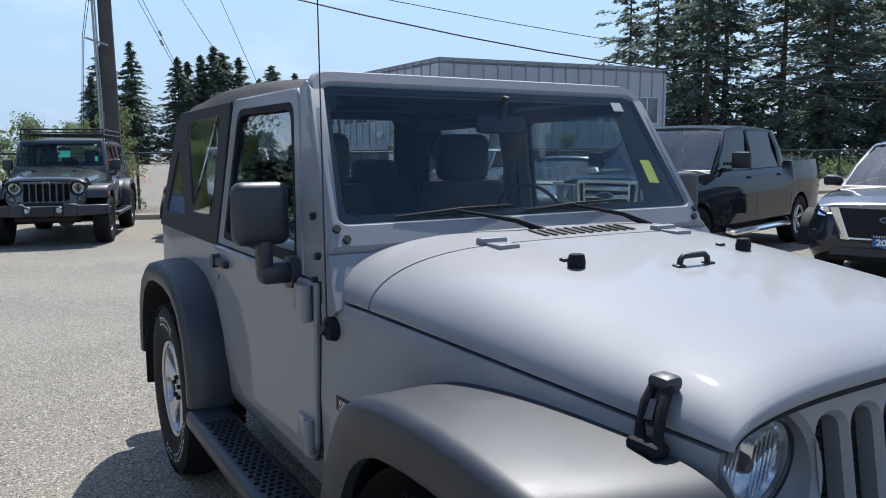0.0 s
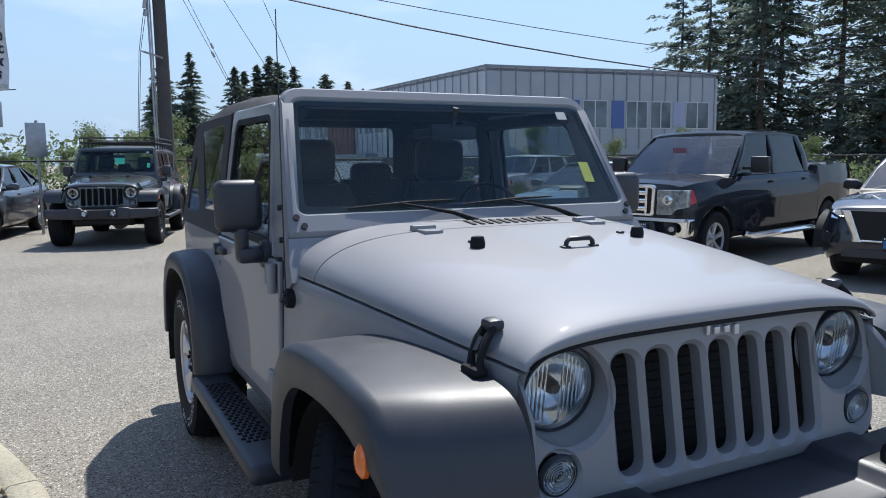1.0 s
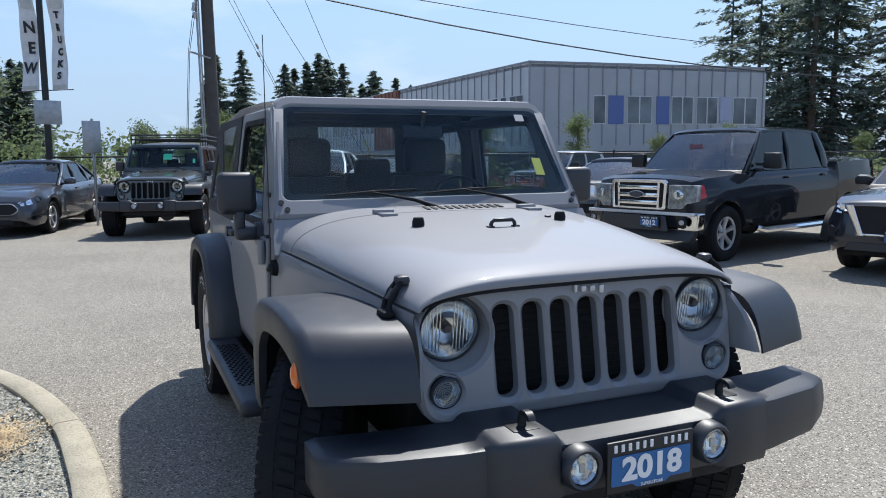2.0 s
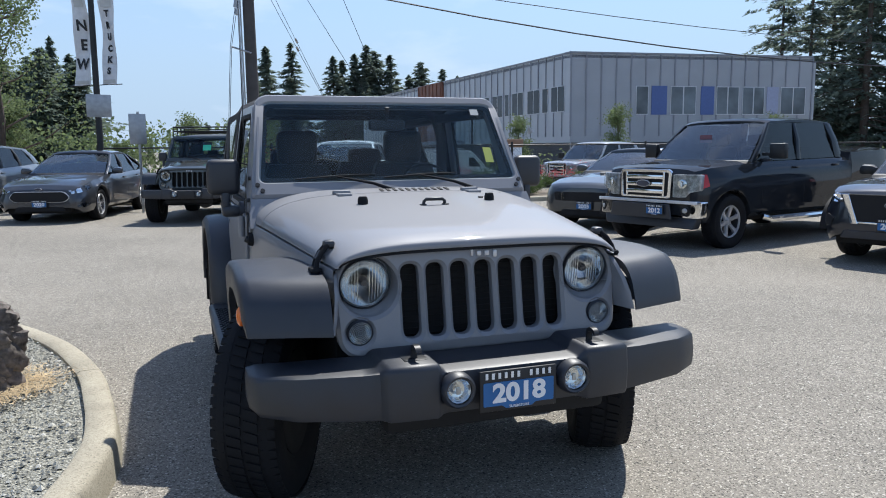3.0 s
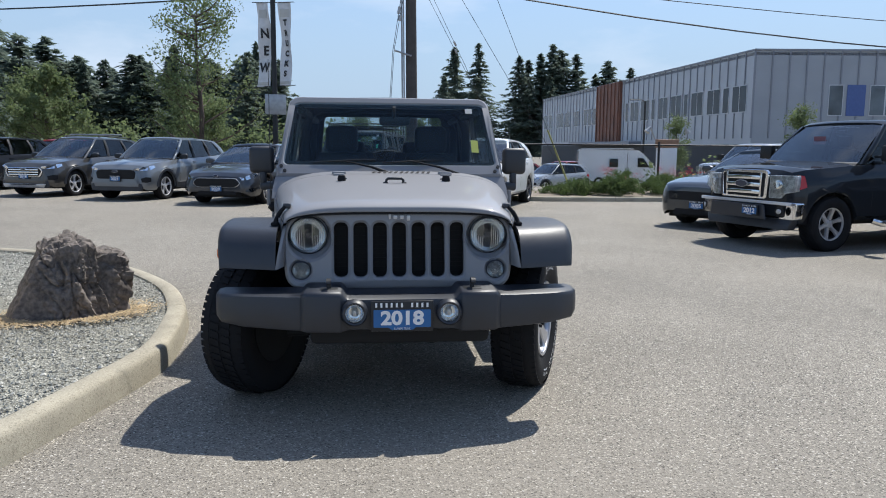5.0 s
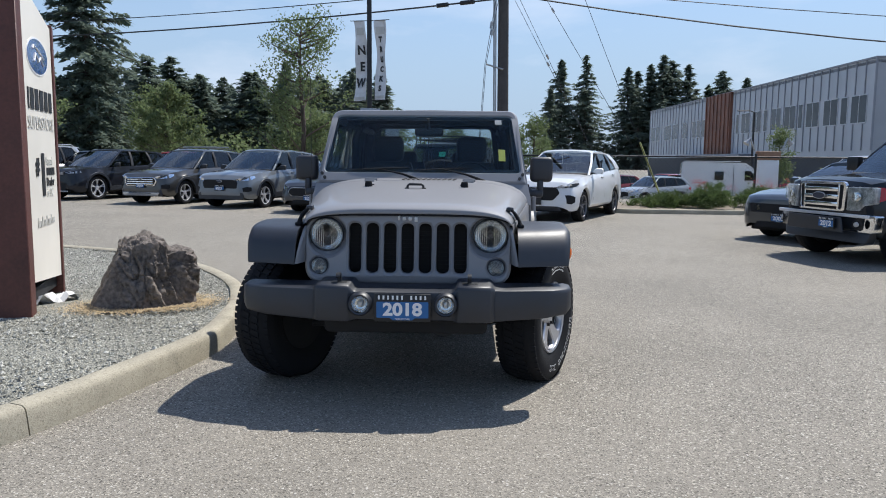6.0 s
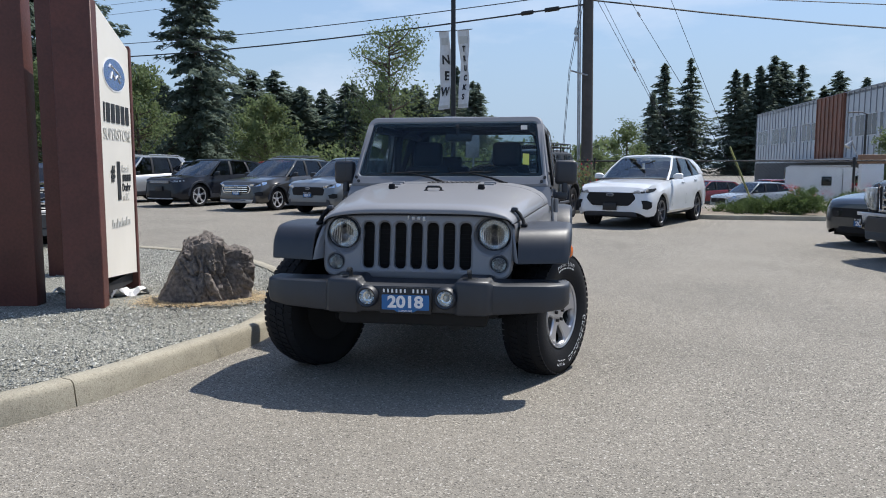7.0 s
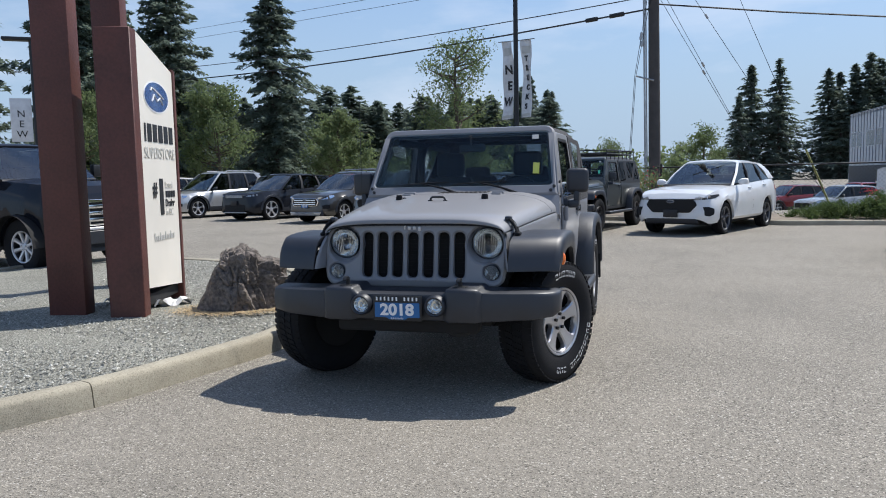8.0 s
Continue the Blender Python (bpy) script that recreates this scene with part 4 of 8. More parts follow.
    finish("windscreen", slab(round_poly([(-0.726, 0.085), (0.726, 0.085), (0.672, 0.588), (-0.672, 0.588)], 0.045, 5), [], 0.005, 0.0005, lambda u, v, w: ws(u, v, w + 0.003)), GLASS_WS, root, "", 0)
    part("windscreen_sticker", loft([[ws(u, v, 0.009 + d) for u, v in ((0.562, 0.19), (0.612, 0.186), (0.609, 0.285), (0.56, 0.289))] for d in (0, 0.001)]), YELLOW if year == "2018" else GREEN, root, "yellow-green paper sticker")
    if D:
        part("price_sheet", loft([[ws(u, v, 0.009 + d) for u, v in ((-0.02, 0.27), (0.15, 0.27), (0.15, 0.41), (-0.02, 0.41))] for d in (0, 0.001)]), GREEN, root, "green paper price sheet")
    part("windscreen_tag", loft([[ws(u, v, 0.009 + d) for u, v in ((0.535, 0.51), (0.585, 0.51), (0.583, 0.55), (0.533, 0.55))] for d in (0, 0.001)]), GREY_PRINT, root)
    for s in (-1, 1):
        for u, v in ((0.712, 0.035), (0.735, 0.07)):
            p = ws(s * u, v, 0.008)
            part("frame_bolt", cyl(p, p + Vector((0, -sz, sy)) * 0.012, 0.012, n=10), BLACK_STEEL, root)
        for y, z in ((0.83, 1.2), (0.835, 1.13), (0.9, 1.31)):
            part("frame_bolt", cyl((s * side_x(z) - s * 0.01, y, z), (s * side_x(z) + s * 0.012, y, z), 0.011, n=10), BLACK_STEEL, root)
    both("cowl_side", lambda s: loft([[ws(s * u, v, w) for u, v in ((0.55, -0.005), (0.772, -0.005), (0.785, -0.09), (0.79, -0.17), (0.6, -0.17))] for w in (-0.07, 0.002)]), body, root)
    both("frame_bracket", lambda s: loft([[Vector((s * x, y, z)) for y, z in ((0.79, 1.06), (0.89, 1.06), (0.93, 1.2), (0.96, 1.32), (0.9, 1.32), (0.78, 1.2))] for x in (0.72, 0.752)]), body, root)
    both("a_pillar", lambda s: loft([[Vector((s * (side_x(z) + o), y, z)) for y, z in ((0.795, 1.1), (0.925, 1.1), (0.935, 1.14), (1.135, 1.66), (1.15, 1.7), (1.1, 1.722), (1.05, 1.69), (0.79, 1.25))] for o in (-0.045, -0.002)]), body, root)
    # wipers
    for x0, x1 in ((-0.04, -0.56), (0.42, -0.08)):
        a, b = ws(x0 + 0.03, 0.005, 0.03), ws((x0 + x1) / 2 - 0.02, 0.108, 0.018)
        wp = part("wiper_arm", tube([a, a * 0.6 + b * 0.4 + Vector((0, -0.015, 0.012)), b], [0.012, 0.008, 0.004], bm=cyl(ws(x0 + 0.03, 0.0, -0.01), ws(x0 + 0.03, 0.0, 0.035), 0.016, n=12)), RUBBER, root)
        part("wiper_blade", tube([ws(x0 - 0.06, 0.122, 0.012), ws((x0 + x1) / 2, 0.114, 0.016), ws(x1 + 0.02, 0.1, 0.012)], [0.003, 0.006, 0.003]), DARK, wp)
    # bonnet fittings
    for s in (-1, 1):
        part("hood_bumper", loft([[Vector((s * 0.318 + r * 1.2 * math.cos(a), 0.243 + r * math.sin(a), z)) for a in [k * math.pi / 6 for k in range(12)]] for r, z in ((0.02, hood_z(0.243) - 0.008), (0.021, hood_z(0.243) + 0.012), (0.017, hood_z(0.243) + 0.03), (0.012, hood_z(0.243) + 0.032))]), RUBBER, root, "black rubber bonnet bumper")
        hz = hood_z(0.56)
        part("hood_hinge", box(s * 0.345 - 0.035, 0.49, hz - 0.014, s * 0.345 + 0.035, 0.57, hz + 0.003, 0.004, bm=box(s * 0.345 - 0.045, 0.562, hz - 0.01, s * 0.345 + 0.045, 0.6, hz + 0.016, 0.008)), body, root)
        lt = part("hood_latch", box(s * 0.634, -0.372, 0.99, s * 0.674, -0.298, 1.014, 0.011), RUBBER, root, "black rubber bonnet latch")
        for dy in (-0.021, 0.021):
            part("strap", tube([(s * 0.652, -0.336 + dy, 1.006), (s * 0.646, -0.33 + dy, 1.034), (s * 0.628, -0.322 + dy * 0.9, 1.064), (s * 0.6, -0.313 + dy * 0.8, 1.094)], [0.012, 0.0085, 0.0105, 0.009], n=8), RUBBER, lt)
        part("buckle", tube([(s * 0.642, -0.327, 1.04), (s * 0.622, -0.319, 1.07)], [0.013, 0.011], n=6), PLASTIC, lt)
        part("latch_head", box(s * 0.57, -0.337, 1.082, s * 0.614, -0.287, 1.112, 0.012), PLASTIC, lt)
        part("washer_nozzle", box(s * 0.3 - 0.012, 0.3, hood_z(0.3) - 0.004, s * 0.3 + 0.012, 0.32, hood_z(0.3) + 0.006, 0.003), PLASTIC, root)
    part("footman_loop", tube([(-0.055, 0.148, 1.19), (-0.05, 0.148, 1.215), (-0.04, 0.148, 1.224), (0.04, 0.148, 1.224), (0.05, 0.148, 1.215), (0.055, 0.148, 1.19)], 0.008, bm=box(-0.07, 0.135, 1.192, -0.04, 0.161, 1.203, 0.004, bm=box(0.04, 0.135, 1.192, 0.07, 0.161, 1.203, 0.004))), BLACK_STEEL, root, "black loop on the bonnet")
    bm = bmesh.new()
    for k in range(11):
        x = (k - 5) * 0.036 + 0.06
        loft([[Vector((x + dx, y, hood_z(y) + dz)) for dx, y in ((-0.012, 0.605), (0.004, 0.605), (0.02, 0.712), (0.004, 0.712))] for dz in (0.001, 0.004)], bm=bm)
    part("cowl_vents", bm, DARK, root)
    # aerial
    an = part("aerial", cyl((-0.8, 0.72, 1.03), (-0.8, 0.73, 1.97), 0.0026, 0.0018, 8, bm=cyl((-0.78, 0.72, 1.0), (-0.815, 0.72, 1.015), 0.022, 0.016, 12)), BLACK_STEEL, root)
    part("aerial_base", cyl((-0.77, 0.72, 1.01), (-0.8, 0.72, 1.012), 0.038, 0.032, 16), RUBBER, an)
    # trim badge on the wing
    if not D:
        tb = part("trim_badge", box(-0.787, 0.5, 0.785, -0.772, 0.7, 0.825, 0.002), INK, root, "dark trim badge")
        finish("lettering", text_mesh("SPORT", 0.042, lambda a, b, w: Vector((-0.789 - w, 0.6 - a * 1.15, 0.805 + b)), 0.002), ALLOY, tb, "", 0)
        part("model_bar", box(-0.787, 0.53, 0.745, -0.772, 0.69, 0.76, 0.001), INK, root)
    # cover: roof, side quarters, rear
    def cov(y, low):
        zc = lerp([(1.06, 1.735), (1.1, 1.742), (1.15, 1.757), (1.6, 1.79), (1.95, 1.812), (2.3 + D, 1.812), (2.62 + D, 1.797), (2.8 + D, 1.785), (2.9 + D, 1.755), (2.94 + D, 1.715)], y)
        sag = 0.006 * math.sin(y * 9)
        pts = [(0, zc), (0.3, zc - 0.004), (0.5, zc - 0.014), (0.6, zc - 0.03), (0.66, zc - 0.055 + sag), (0.692, max(low, zc - 0.1)), (0.705, min(low, zc - 0.1))]
        return [Vector((-x, y, z)) for x, z in reversed(pts[1:])] + [Vector((x, y, z)) for x, z in pts]
    ys = [1.1, 1.12, 1.2, 1.4, 1.6, 1.8, 1.95, 2.1, 2.3 + D, 2.5 + D, 2.65 + D, 2.78 + D, 2.86 + D, 2.92 + D, 2.945 + D]
    part("roof_cover", loft([cov(y, 1.69 if y < 2.7 + D else 1.68) for y in ys], closed=False, caps=False), cover, root, "black folding fabric roof" if not hard else "black hard top", 60)
    part("header_rail", box(-0.66, 1.1, 1.69, 0.66, 1.16, 1.725, 0.01), PLASTIC, root)
    part("roof_lining", box(-0.54, 1.16, 1.722, 0.54, 2.72 + D, 1.73), CABIN, root)
    for s in (-1, 1):
        o = [(1.93, 1.12), (1.93, 1.705), (2.84 + D, 1.7), (2.93 + D, 1.66), (3.02 + D, 1.4), (3.1 + D, 1.12)]
        w1 = round_poly([(2.06 + D, 1.24), (2.07 + D, 1.65), (2.68 + D, 1.64), (2.4 + D, 1.24)], 0.04)
        w2 = round_poly([(2.52 + D, 1.2), (2.84 + D, 1.52), (2.98 + D, 1.2)], 0.035)
        sh = [w1, w2]
        finish("rear_quarter", slab(o, sh, 0.012, 0.003, on_side(s, 0.0)), cover, root, "black fabric quarter with clear windows", 40)
        for w_ in sh:
            big = [(sum(p[0] for p in w_) / len(w_) + (q[0] - sum(p[0] for p in w_) / len(w_)) * 1.04, sum(p[1] for p in w_) / len(w_) + (q[1] - sum(p[1] for p in w_) / len(w_)) * 1.04) for q in w_]
            finish("clear_window", slab(big, [], 0.003, 0.0003, lambda u, v, w, s=s: Vector((s * (side_x(v) + 0.001 + w + 0.009 * math.sin(u * 23 + v * 9) + 0.005 * math.sin(v * 37 - u * 16)), u, v))), VINYL if not hard else GLASS_DARK, root, "crinkled clear vinyl window", 0)
    def rr_(u, v, w):
        t = (v - 1.12) / 0.56
        return Vector((u * (1 - 0.1 * t), 3.1 + D - 0.17 * t + w, v))
    ho = round_poly([(-0.62, 1.16), (0.62, 1.16), (0.61, 1.69), (-0.61, 1.69)], 0.05)
    finish("rear_curtain", slab([(-0.785, 1.12), (0.785, 1.12), (0.785, 1.66), (0.74, 1.715), (-0.74, 1.715), (-0.785, 1.66)], [ho], 0.012, 0.003, rr_), cover, root)
    finish("clear_window", slab(ho, [], 0.003, 0.0003, rr_), VINYL, root, "clear rear window", 0)
    # cabin
    part("dashboard", box(-0.72, 0.93, 0.95, 0.72, 1.2, 1.225, 0.05, 3), CABIN, root)
    sw = part("steering_wheel", revolve([(0.165, 0.0), (0.175, 0.012), (0.185, 0.0), (0.175, -0.012), (0.165, 0.0)], n=28), CABIN, root)
    sw.matrix_basis = pose(0.36, 1.3, 1.2, 0, 25, 90)
    for x, y0 in ((-0.36, 1.5), (0.36, 1.5), (-0.3, 2.35), (0.3, 2.35)):
        yy = y0 + (D if y0 > 2 else 0)
        st = part("seat", box(x - 0.25, yy - 0.2, 0.66, x + 0.25, yy + 0.3, 0.85, 0.05), CABIN, root)
        part("backrest", loft([[Vector((x + sx * hw, yy + 0.22 + (z - 0.8) * 0.25 + sy_ * 0.06, z)) for sx, sy_ in ((-1, -0.6), (-0.8, -1), (0.8, -1), (1, -0.6), (1, 0.6), (0.8, 1), (-0.8, 1), (-1, 0.6))] for z, hw in ((0.78, 0.24), (1.0, 0.25), (1.25, 0.23), (1.36, 0.19))]), CABIN, st)
        part("head_restraint", box(x - 0.13, yy + 0.3, 1.36 if y0 < 2 else 1.3, x + 0.13, yy + 0.42, 1.58 if y0 < 2 else 1.46, 0.045, 3, bm=cyl((x - 0.06, yy + 0.36, 1.3), (x - 0.06, yy + 0.36, 1.4), 0.008, bm=cyl((x + 0.06, yy + 0.36, 1.3), (x + 0.06, yy + 0.36, 1.4), 0.008))), CABIN, st)
    for y in (1.88, 2.75 + D):
        part("roll_bar", tube([(-0.66, y, 0.9), (-0.65, y, 1.54), (-0.61, y, 1.66), (-0.52, y, 1.712), (0.52, y, 1.712), (0.61, y, 1.66), (0.65, y, 1.54), (0.66, y, 0.9)], 0.035, n=10), CABIN, root, "padded roll bar")
    both("roll_bar_rail", lambda s: tube([(s * 0.62, 1.1, 1.66), (s * 0.62, 1.88, 1.655), (s * 0.62, 2.75 + D, 1.64)], 0.03, n=8), CABIN, root)
    part("rear_view_mirror", box(-0.075, 1.06, 1.56, 0.145, 1.09, 1.625, 0.02, bm=cyl((0.03, 1.07, 1.61), (0.03, 1.04, 1.69), 0.012, n=8)), CABIN, root)
    if rack:
        bm = bmesh.new()
        for z in (1.86, 1.95):
            for s in (-1, 1):
                tube([(s * 0.68, 1.15, z), (s * 0.68, 2.85 + D, z)], 0.014, bm=bm)
            for y in (1.15, 2.85 + D):
                tube([(-0.68, y, z), (0.68, y, z)], 0.014, bm=bm)
        for k in range(8):
            y = 1.15 + k * (1.7 + D) / 7
            tube([(-0.68, y, 1.86), (0.68, y, 1.86)], 0.011, bm=bm)
            for s in (-1, 1):
                tube([(s * 0.68, y, 1.72), (s * 0.68, y, 1.95)], 0.011, bm=bm)
        part("roof_rack", bm, BLACK_STEEL, root, "black tubular roof rack")
    return root


# ---- other cars ----
def road_car(root, c):
    """A parked car from its proportions; front towards -y, front axle at y = 0."""
    W, fo, wb, ro, R = c["half"], c["front"], c["base"], c["rear"], c["tyre"]
    deck, body = c["deck"], c["paint"]
    sill = c.get("sill", 0.3)
    clad = c.get("clad")
    Ra = R + c.get("gap", 0.07)

    def width(y):
        return W * lerp([(-fo, 0.66), (-fo + 0.03, 0.76), (-fo + 0.1, 0.87), (-fo + 0.22, 0.945), (-fo + 0.5, 0.99), (0.3, 1.0), (wb, 1.0), (wb + ro - 0.45, 0.97), (wb + ro - 0.12, 0.9), (wb + ro, 0.76)], y)

    def bottom(y):
        z = lerp([(-fo, sill + 0.06), (-fo + 0.15, sill - 0.04), (0.4, sill), (wb, sill), (wb + ro - 0.3, sill + 0.02), (wb + ro, sill + 0.15)], y)
        for ya in (0.0, wb):
            d = abs(y - ya)
            if d < Ra:
                z = max(z, R + math.sqrt(Ra * Ra - d * d) * 0.98 - 0.005)
        return z

    def half(y):
        zb, zt, w = bottom(y), lerp(deck, y), width(y)
        zw = lerp(c["waist"], y) if "waist" in c else zt - 0.12
        zw = min(zw, zt - 0.03)
        lo = max(zb + 0.02, sill + 0.18)
        mid = max(zb + 0.03, (sill + zw) * 0.52)
        top = max(zw, mid + 0.02)
        tum = 0.955
        return [(w * 0.93, zb), (w * 0.985, min(max(zb + 0.012, lo - 0.12), mid - 0.005)), (w, mid), (w * 0.99, (mid + top) / 2 + 0.02), (w * tum, top), (w * (tum - 0.06), max(zt - 0.03, top + 0.004)), (w * 0.72, zt - 0.004 if zt > top else top + 0.005), (w * 0.35, zt + 0.012), (0, zt + 0.018)]

    ys = sorted(set([-fo, -fo + 0.03, -fo + 0.07, -fo + 0.13, -fo + 0.22, -fo + 0.34, wb + ro - 0.45, wb + ro - 0.3, wb + ro - 0.12, wb + ro - 0.05, wb + ro]
                    + [ya + Ra * k for ya in (0.0, wb) for k in (-1.0, -0.995, -0.95, -0.85, -0.7, -0.5, -0.25, 0, 0.25, 0.5, 0.7, 0.85, 0.95, 0.995, 1.0)]
                    + [Ra + (wb - 2 * Ra) * k / 6 for k in range(1, 6)] + [y for y, _ in deck if -fo <= y <= wb + ro]))
    rings = []
    for y in ys:
        h = half(y)
        rings.append([Vector((-x, y, z)) for x, z in h] + [Vector((x, y, z)) for x, z in reversed(h[:-1])])
    bm = loft(rings, closed=False, caps=False)
    for ring in (rings[0], rings[-1]):
        bm.faces.new([bm.verts.new(p) for p in ring])
    bmesh.ops.remove_doubles(bm, verts=bm.verts, dist=1e-4)
    part("body", bm, body, root, "", 32)
    # Dark boxes inside the hollow shell, added to block light through the arches.
    part("underbody_fill", box(-W * 0.8, -fo + 0.25, sill - 0.07, W * 0.8, wb + ro - 0.25, min(z for _, z in deck) + 0.1, bm=box(-W * 0.6, -fo + 0.12, sill - 0.04, W * 0.6, wb + ro - 0.1, sill + 0.3)), DARK, root)

    def skin(y, z, out=0.008):
        h = half(y)
        x = h[0][0]
        for (x0, z0), (x1, z1) in zip(h, h[1:]):
            if z0 <= z <= z1:
                x = x0 + (x1 - x0) * (z - z0) / max(1e-6, z1 - z0)
                break
        else:
            x = h[0][0] if z < h[0][1] else h[4][0]
        return x + out

    def patch(name, rows, material, s, out=0.008, label=""):
        """A strip laid on the side: rows of (y, low, high)."""
        rr = []
        for y, a, b in rows:
            pts = [(y, a), (y, a * 0.5 + b * 0.5), (y, b)]
            rr.append([Vector((s * skin(q, z, out), q - (out if q < -fo + 0.1 else 0), z)) for q, z in pts] + [Vector((s * (skin(q, z, out) - 0.03), q + (0.03 if q < -fo + 0.2 else 0), z)) for q, z in reversed(pts)])
        return part(name, loft(rr), material, root, label)

    def fascia(name, pts, material, depth=0.02, y=None, label="", r=0.03, holes=()):
        yy = -fo if y is None else y
        return finish(name, slab(round_poly(pts, r, 3), list(holes), depth, min(0.006, depth * 0.3), lambda u, v, w: Vector((u, yy - w + c.get("sweep", 0.22) * max(0, abs(u) - W * 0.4) ** 1.6, v))), material, root, label, 40)

    # wheels and arch linings
    for s in (-1, 1):
        for y in (0.0, wb):
            wheel(root, pose(s * (W - 0.145), y, R, 0, 0, 0 if s > 0 else 180), c["wheel"], R, c.get("tw", 0.225), c["rim"], c.get("spokes", 5), c.get("alloy", ALLOY), tread=48, twin=c.get("twin", False))
            part("arch_liner", revolve([(Ra + 0.0, -0.28), (Ra + 0.0, 0.09)], n=20, a0=0.0, a1=math.pi), DARK, root).matrix_basis = pose(s * (W - 0.145), y, R)
            if clad:
                n = 14
                rr = []
                for k in range(n + 1):
                    a = math.pi * k / n
                    ring = []
                    for rad, o in ((Ra - 0.01, 0.004), (Ra - 0.008, 0.02), (Ra + 0.055, 0.018), (Ra + 0.065, 0.0)):
                        yy, zz = y - rad * math.cos(a), R + rad * math.sin(a) * 0.98
                        ring.append(Vector((s * (width(yy) * 0.988 + o), yy, zz)))
                    rr.append(ring)
                part("arch_trim", loft(rr), clad, root)
        if clad:
            part("sill_trim", loft([[Vector((s * x, y, z)) for x, z in ((W * 0.9, sill - 0.02), (W * 0.985 + 0.008, sill + 0.0), (W * 0.992 + 0.008, sill + 0.13), (W * 0.95, sill + 0.14))] for y in (Ra, wb - Ra)]), clad, root)
    # glasshouse
    yc, zc, yf, zf, yr, zr, yt, zt = c["cabin"]
    wb0, wr = W * 0.89, W * c.get("roofw", 0.68)
    def foot(y):
        return wb0 if y < wb else width(y) * 0.885
    roof = []
    for t in (0, 0.04, 0.15, 0.4, 0.7, 0.9, 0.97, 1.0):
        y = yf + (yr - yf) * t
        z = zf + (zr - zf) * t + 0.05 * math.sin(math.pi * (0.15 + 0.75 * t)) - 0.02
        e = 0.03 if t in (0, 1.0) else 0
        up = [(-wr - 0.02, z - 0.05), (-wr - 0.012, z - 0.012 - e), (-wr * 0.85, z + 0.018 - e), (-wr * 0.45, z + 0.034 - e), (0, z + 0.04 - e), (wr * 0.45, z + 0.034 - e), (wr * 0.85, z + 0.018 - e), (wr + 0.012, z - 0.012 - e), (wr + 0.02, z - 0.05), (wr * 0.5, z - 0.04), (-wr * 0.5, z - 0.04)]
        roof.append([Vector((x, y, q)) for x, q in up])
    part("roof", loft(roof), c.get("roof_paint", body), root, "", 50)
    pil = c["pillars"]  # (base y, top y, thickness, dark)
    side = []
    for by, ty, th, dark in pil:
        bz, tz = lerp(deck, by) - 0.02, zf + (zr - zf) * (ty - yf) / (yr - yf) - 0.03
        side.append((by, bz, ty, tz))
        for s in (-1, 1):
            a, b = Vector((s * foot(by), by, bz)), Vector((s * wr * 1.02, ty, tz))
            mid = (a + b) / 2 + Vector((s * 0.025, 0, 0.015))
            rr = []
            for p, k in ((a, 1.25), (mid, 1.0), (b, 1.0)):
                rr.append([p + Vector((s * dx, dy * k, 0)) for dx, dy in ((-0.03, -th), (0.005, -th), (0.014, -th * 0.4), (0.014, th * 0.4), (0.005, th), (-0.03, th))])
            part("pillar", loft(rr), INK if dark else body, root, "", 50)
    pane_m = c.get("glass", GLASS_DARK)
    for i, ((by, bz, ty, tz), (cy, cz, dy, dz)) in enumerate(zip(side, side[1:])):
        for s in (-1, 1):
            q = [Vector((s * (foot(by) - 0.004), by, bz)), Vector((s * (foot(cy) - 0.004), cy, cz)), Vector((s * (wr * 1.02 - 0.004), dy, dz)), Vector((s * (wr * 1.02 - 0.004), ty, tz))]
            bm = loft([[p + Vector((s * o, 0, 0)) for p in q] for o in (0.0, 0.005)])
            part("side_window", bm, pane_m, root, "", 0)
    def cross(name, y0, z0, y1, z1, bow, m, w0, w1):
        rows = []
        for j in range(5):
            t = j / 4
            w = w0 + (w1 - w0) * t
            rows.append([Vector((w * u, y0 + (y1 - y0) * t + bow * (1 - u * u) * (1 - 0.4 * t), z0 + (z1 - z0) * t + 0.02 * math.sin(math.pi * t))) for u in (-1, -0.66, -0.33, 0, 0.33, 0.66, 1)])
        part(name, loft(rows, closed=False, caps=False), m, root, "", 60)
    cross("windscreen", yc, zc - 0.02, yf + 0.02, zf - 0.03, -0.1, GLASS_FRONT, wb0 * 0.97, wr * 0.99)
    cross("rear_window", yt, zt - 0.02, yr - 0.02, zr - 0.03, 0.06, pane_m, foot(yt) * 0.93, wr * 0.97)
    cross("windscreen_shade", yc - 0.02, zc - 0.025, yc + 0.06, zc + 0.02, -0.1, INK, wb0 * 0.97, wb0 * 0.95)
    # cabin
    part("dashboard", box(-W * 0.8, yc + 0.1, zc - 0.2, W * 0.8, yc + 0.55, zc + 0.0, 0.04), CABIN, root)
    for x in (-0.38, 0.38):
        for y in c.get("seats", (yf + 0.35, yf + 1.2)):
            part("seat", box(x - 0.23, y, zc - 0.5, x + 0.23, y + 0.14, zc + 0.22, 0.05, bm=box(x - 0.12, y + 0.03, zc + 0.24, x + 0.12, y + 0.12, min(zc + 0.42, zf - 0.12), 0.03)), CABIN, root)
    sw = part("steering_wheel", revolve([(0.165, 0.0), (0.175, 0.012), (0.185, 0.0), (0.175, -0.012), (0.165, 0.0)], n=20), CABIN, root)
    sw.matrix_basis = pose(0.38, yf + 0.02, zc + 0.02, 0, 25, 90)
    part("rear_view_mirror", box(-0.1, yf - 0.02, zf - 0.16, 0.1, yf + 0.01, zf - 0.1, 0.012), CABIN, root)
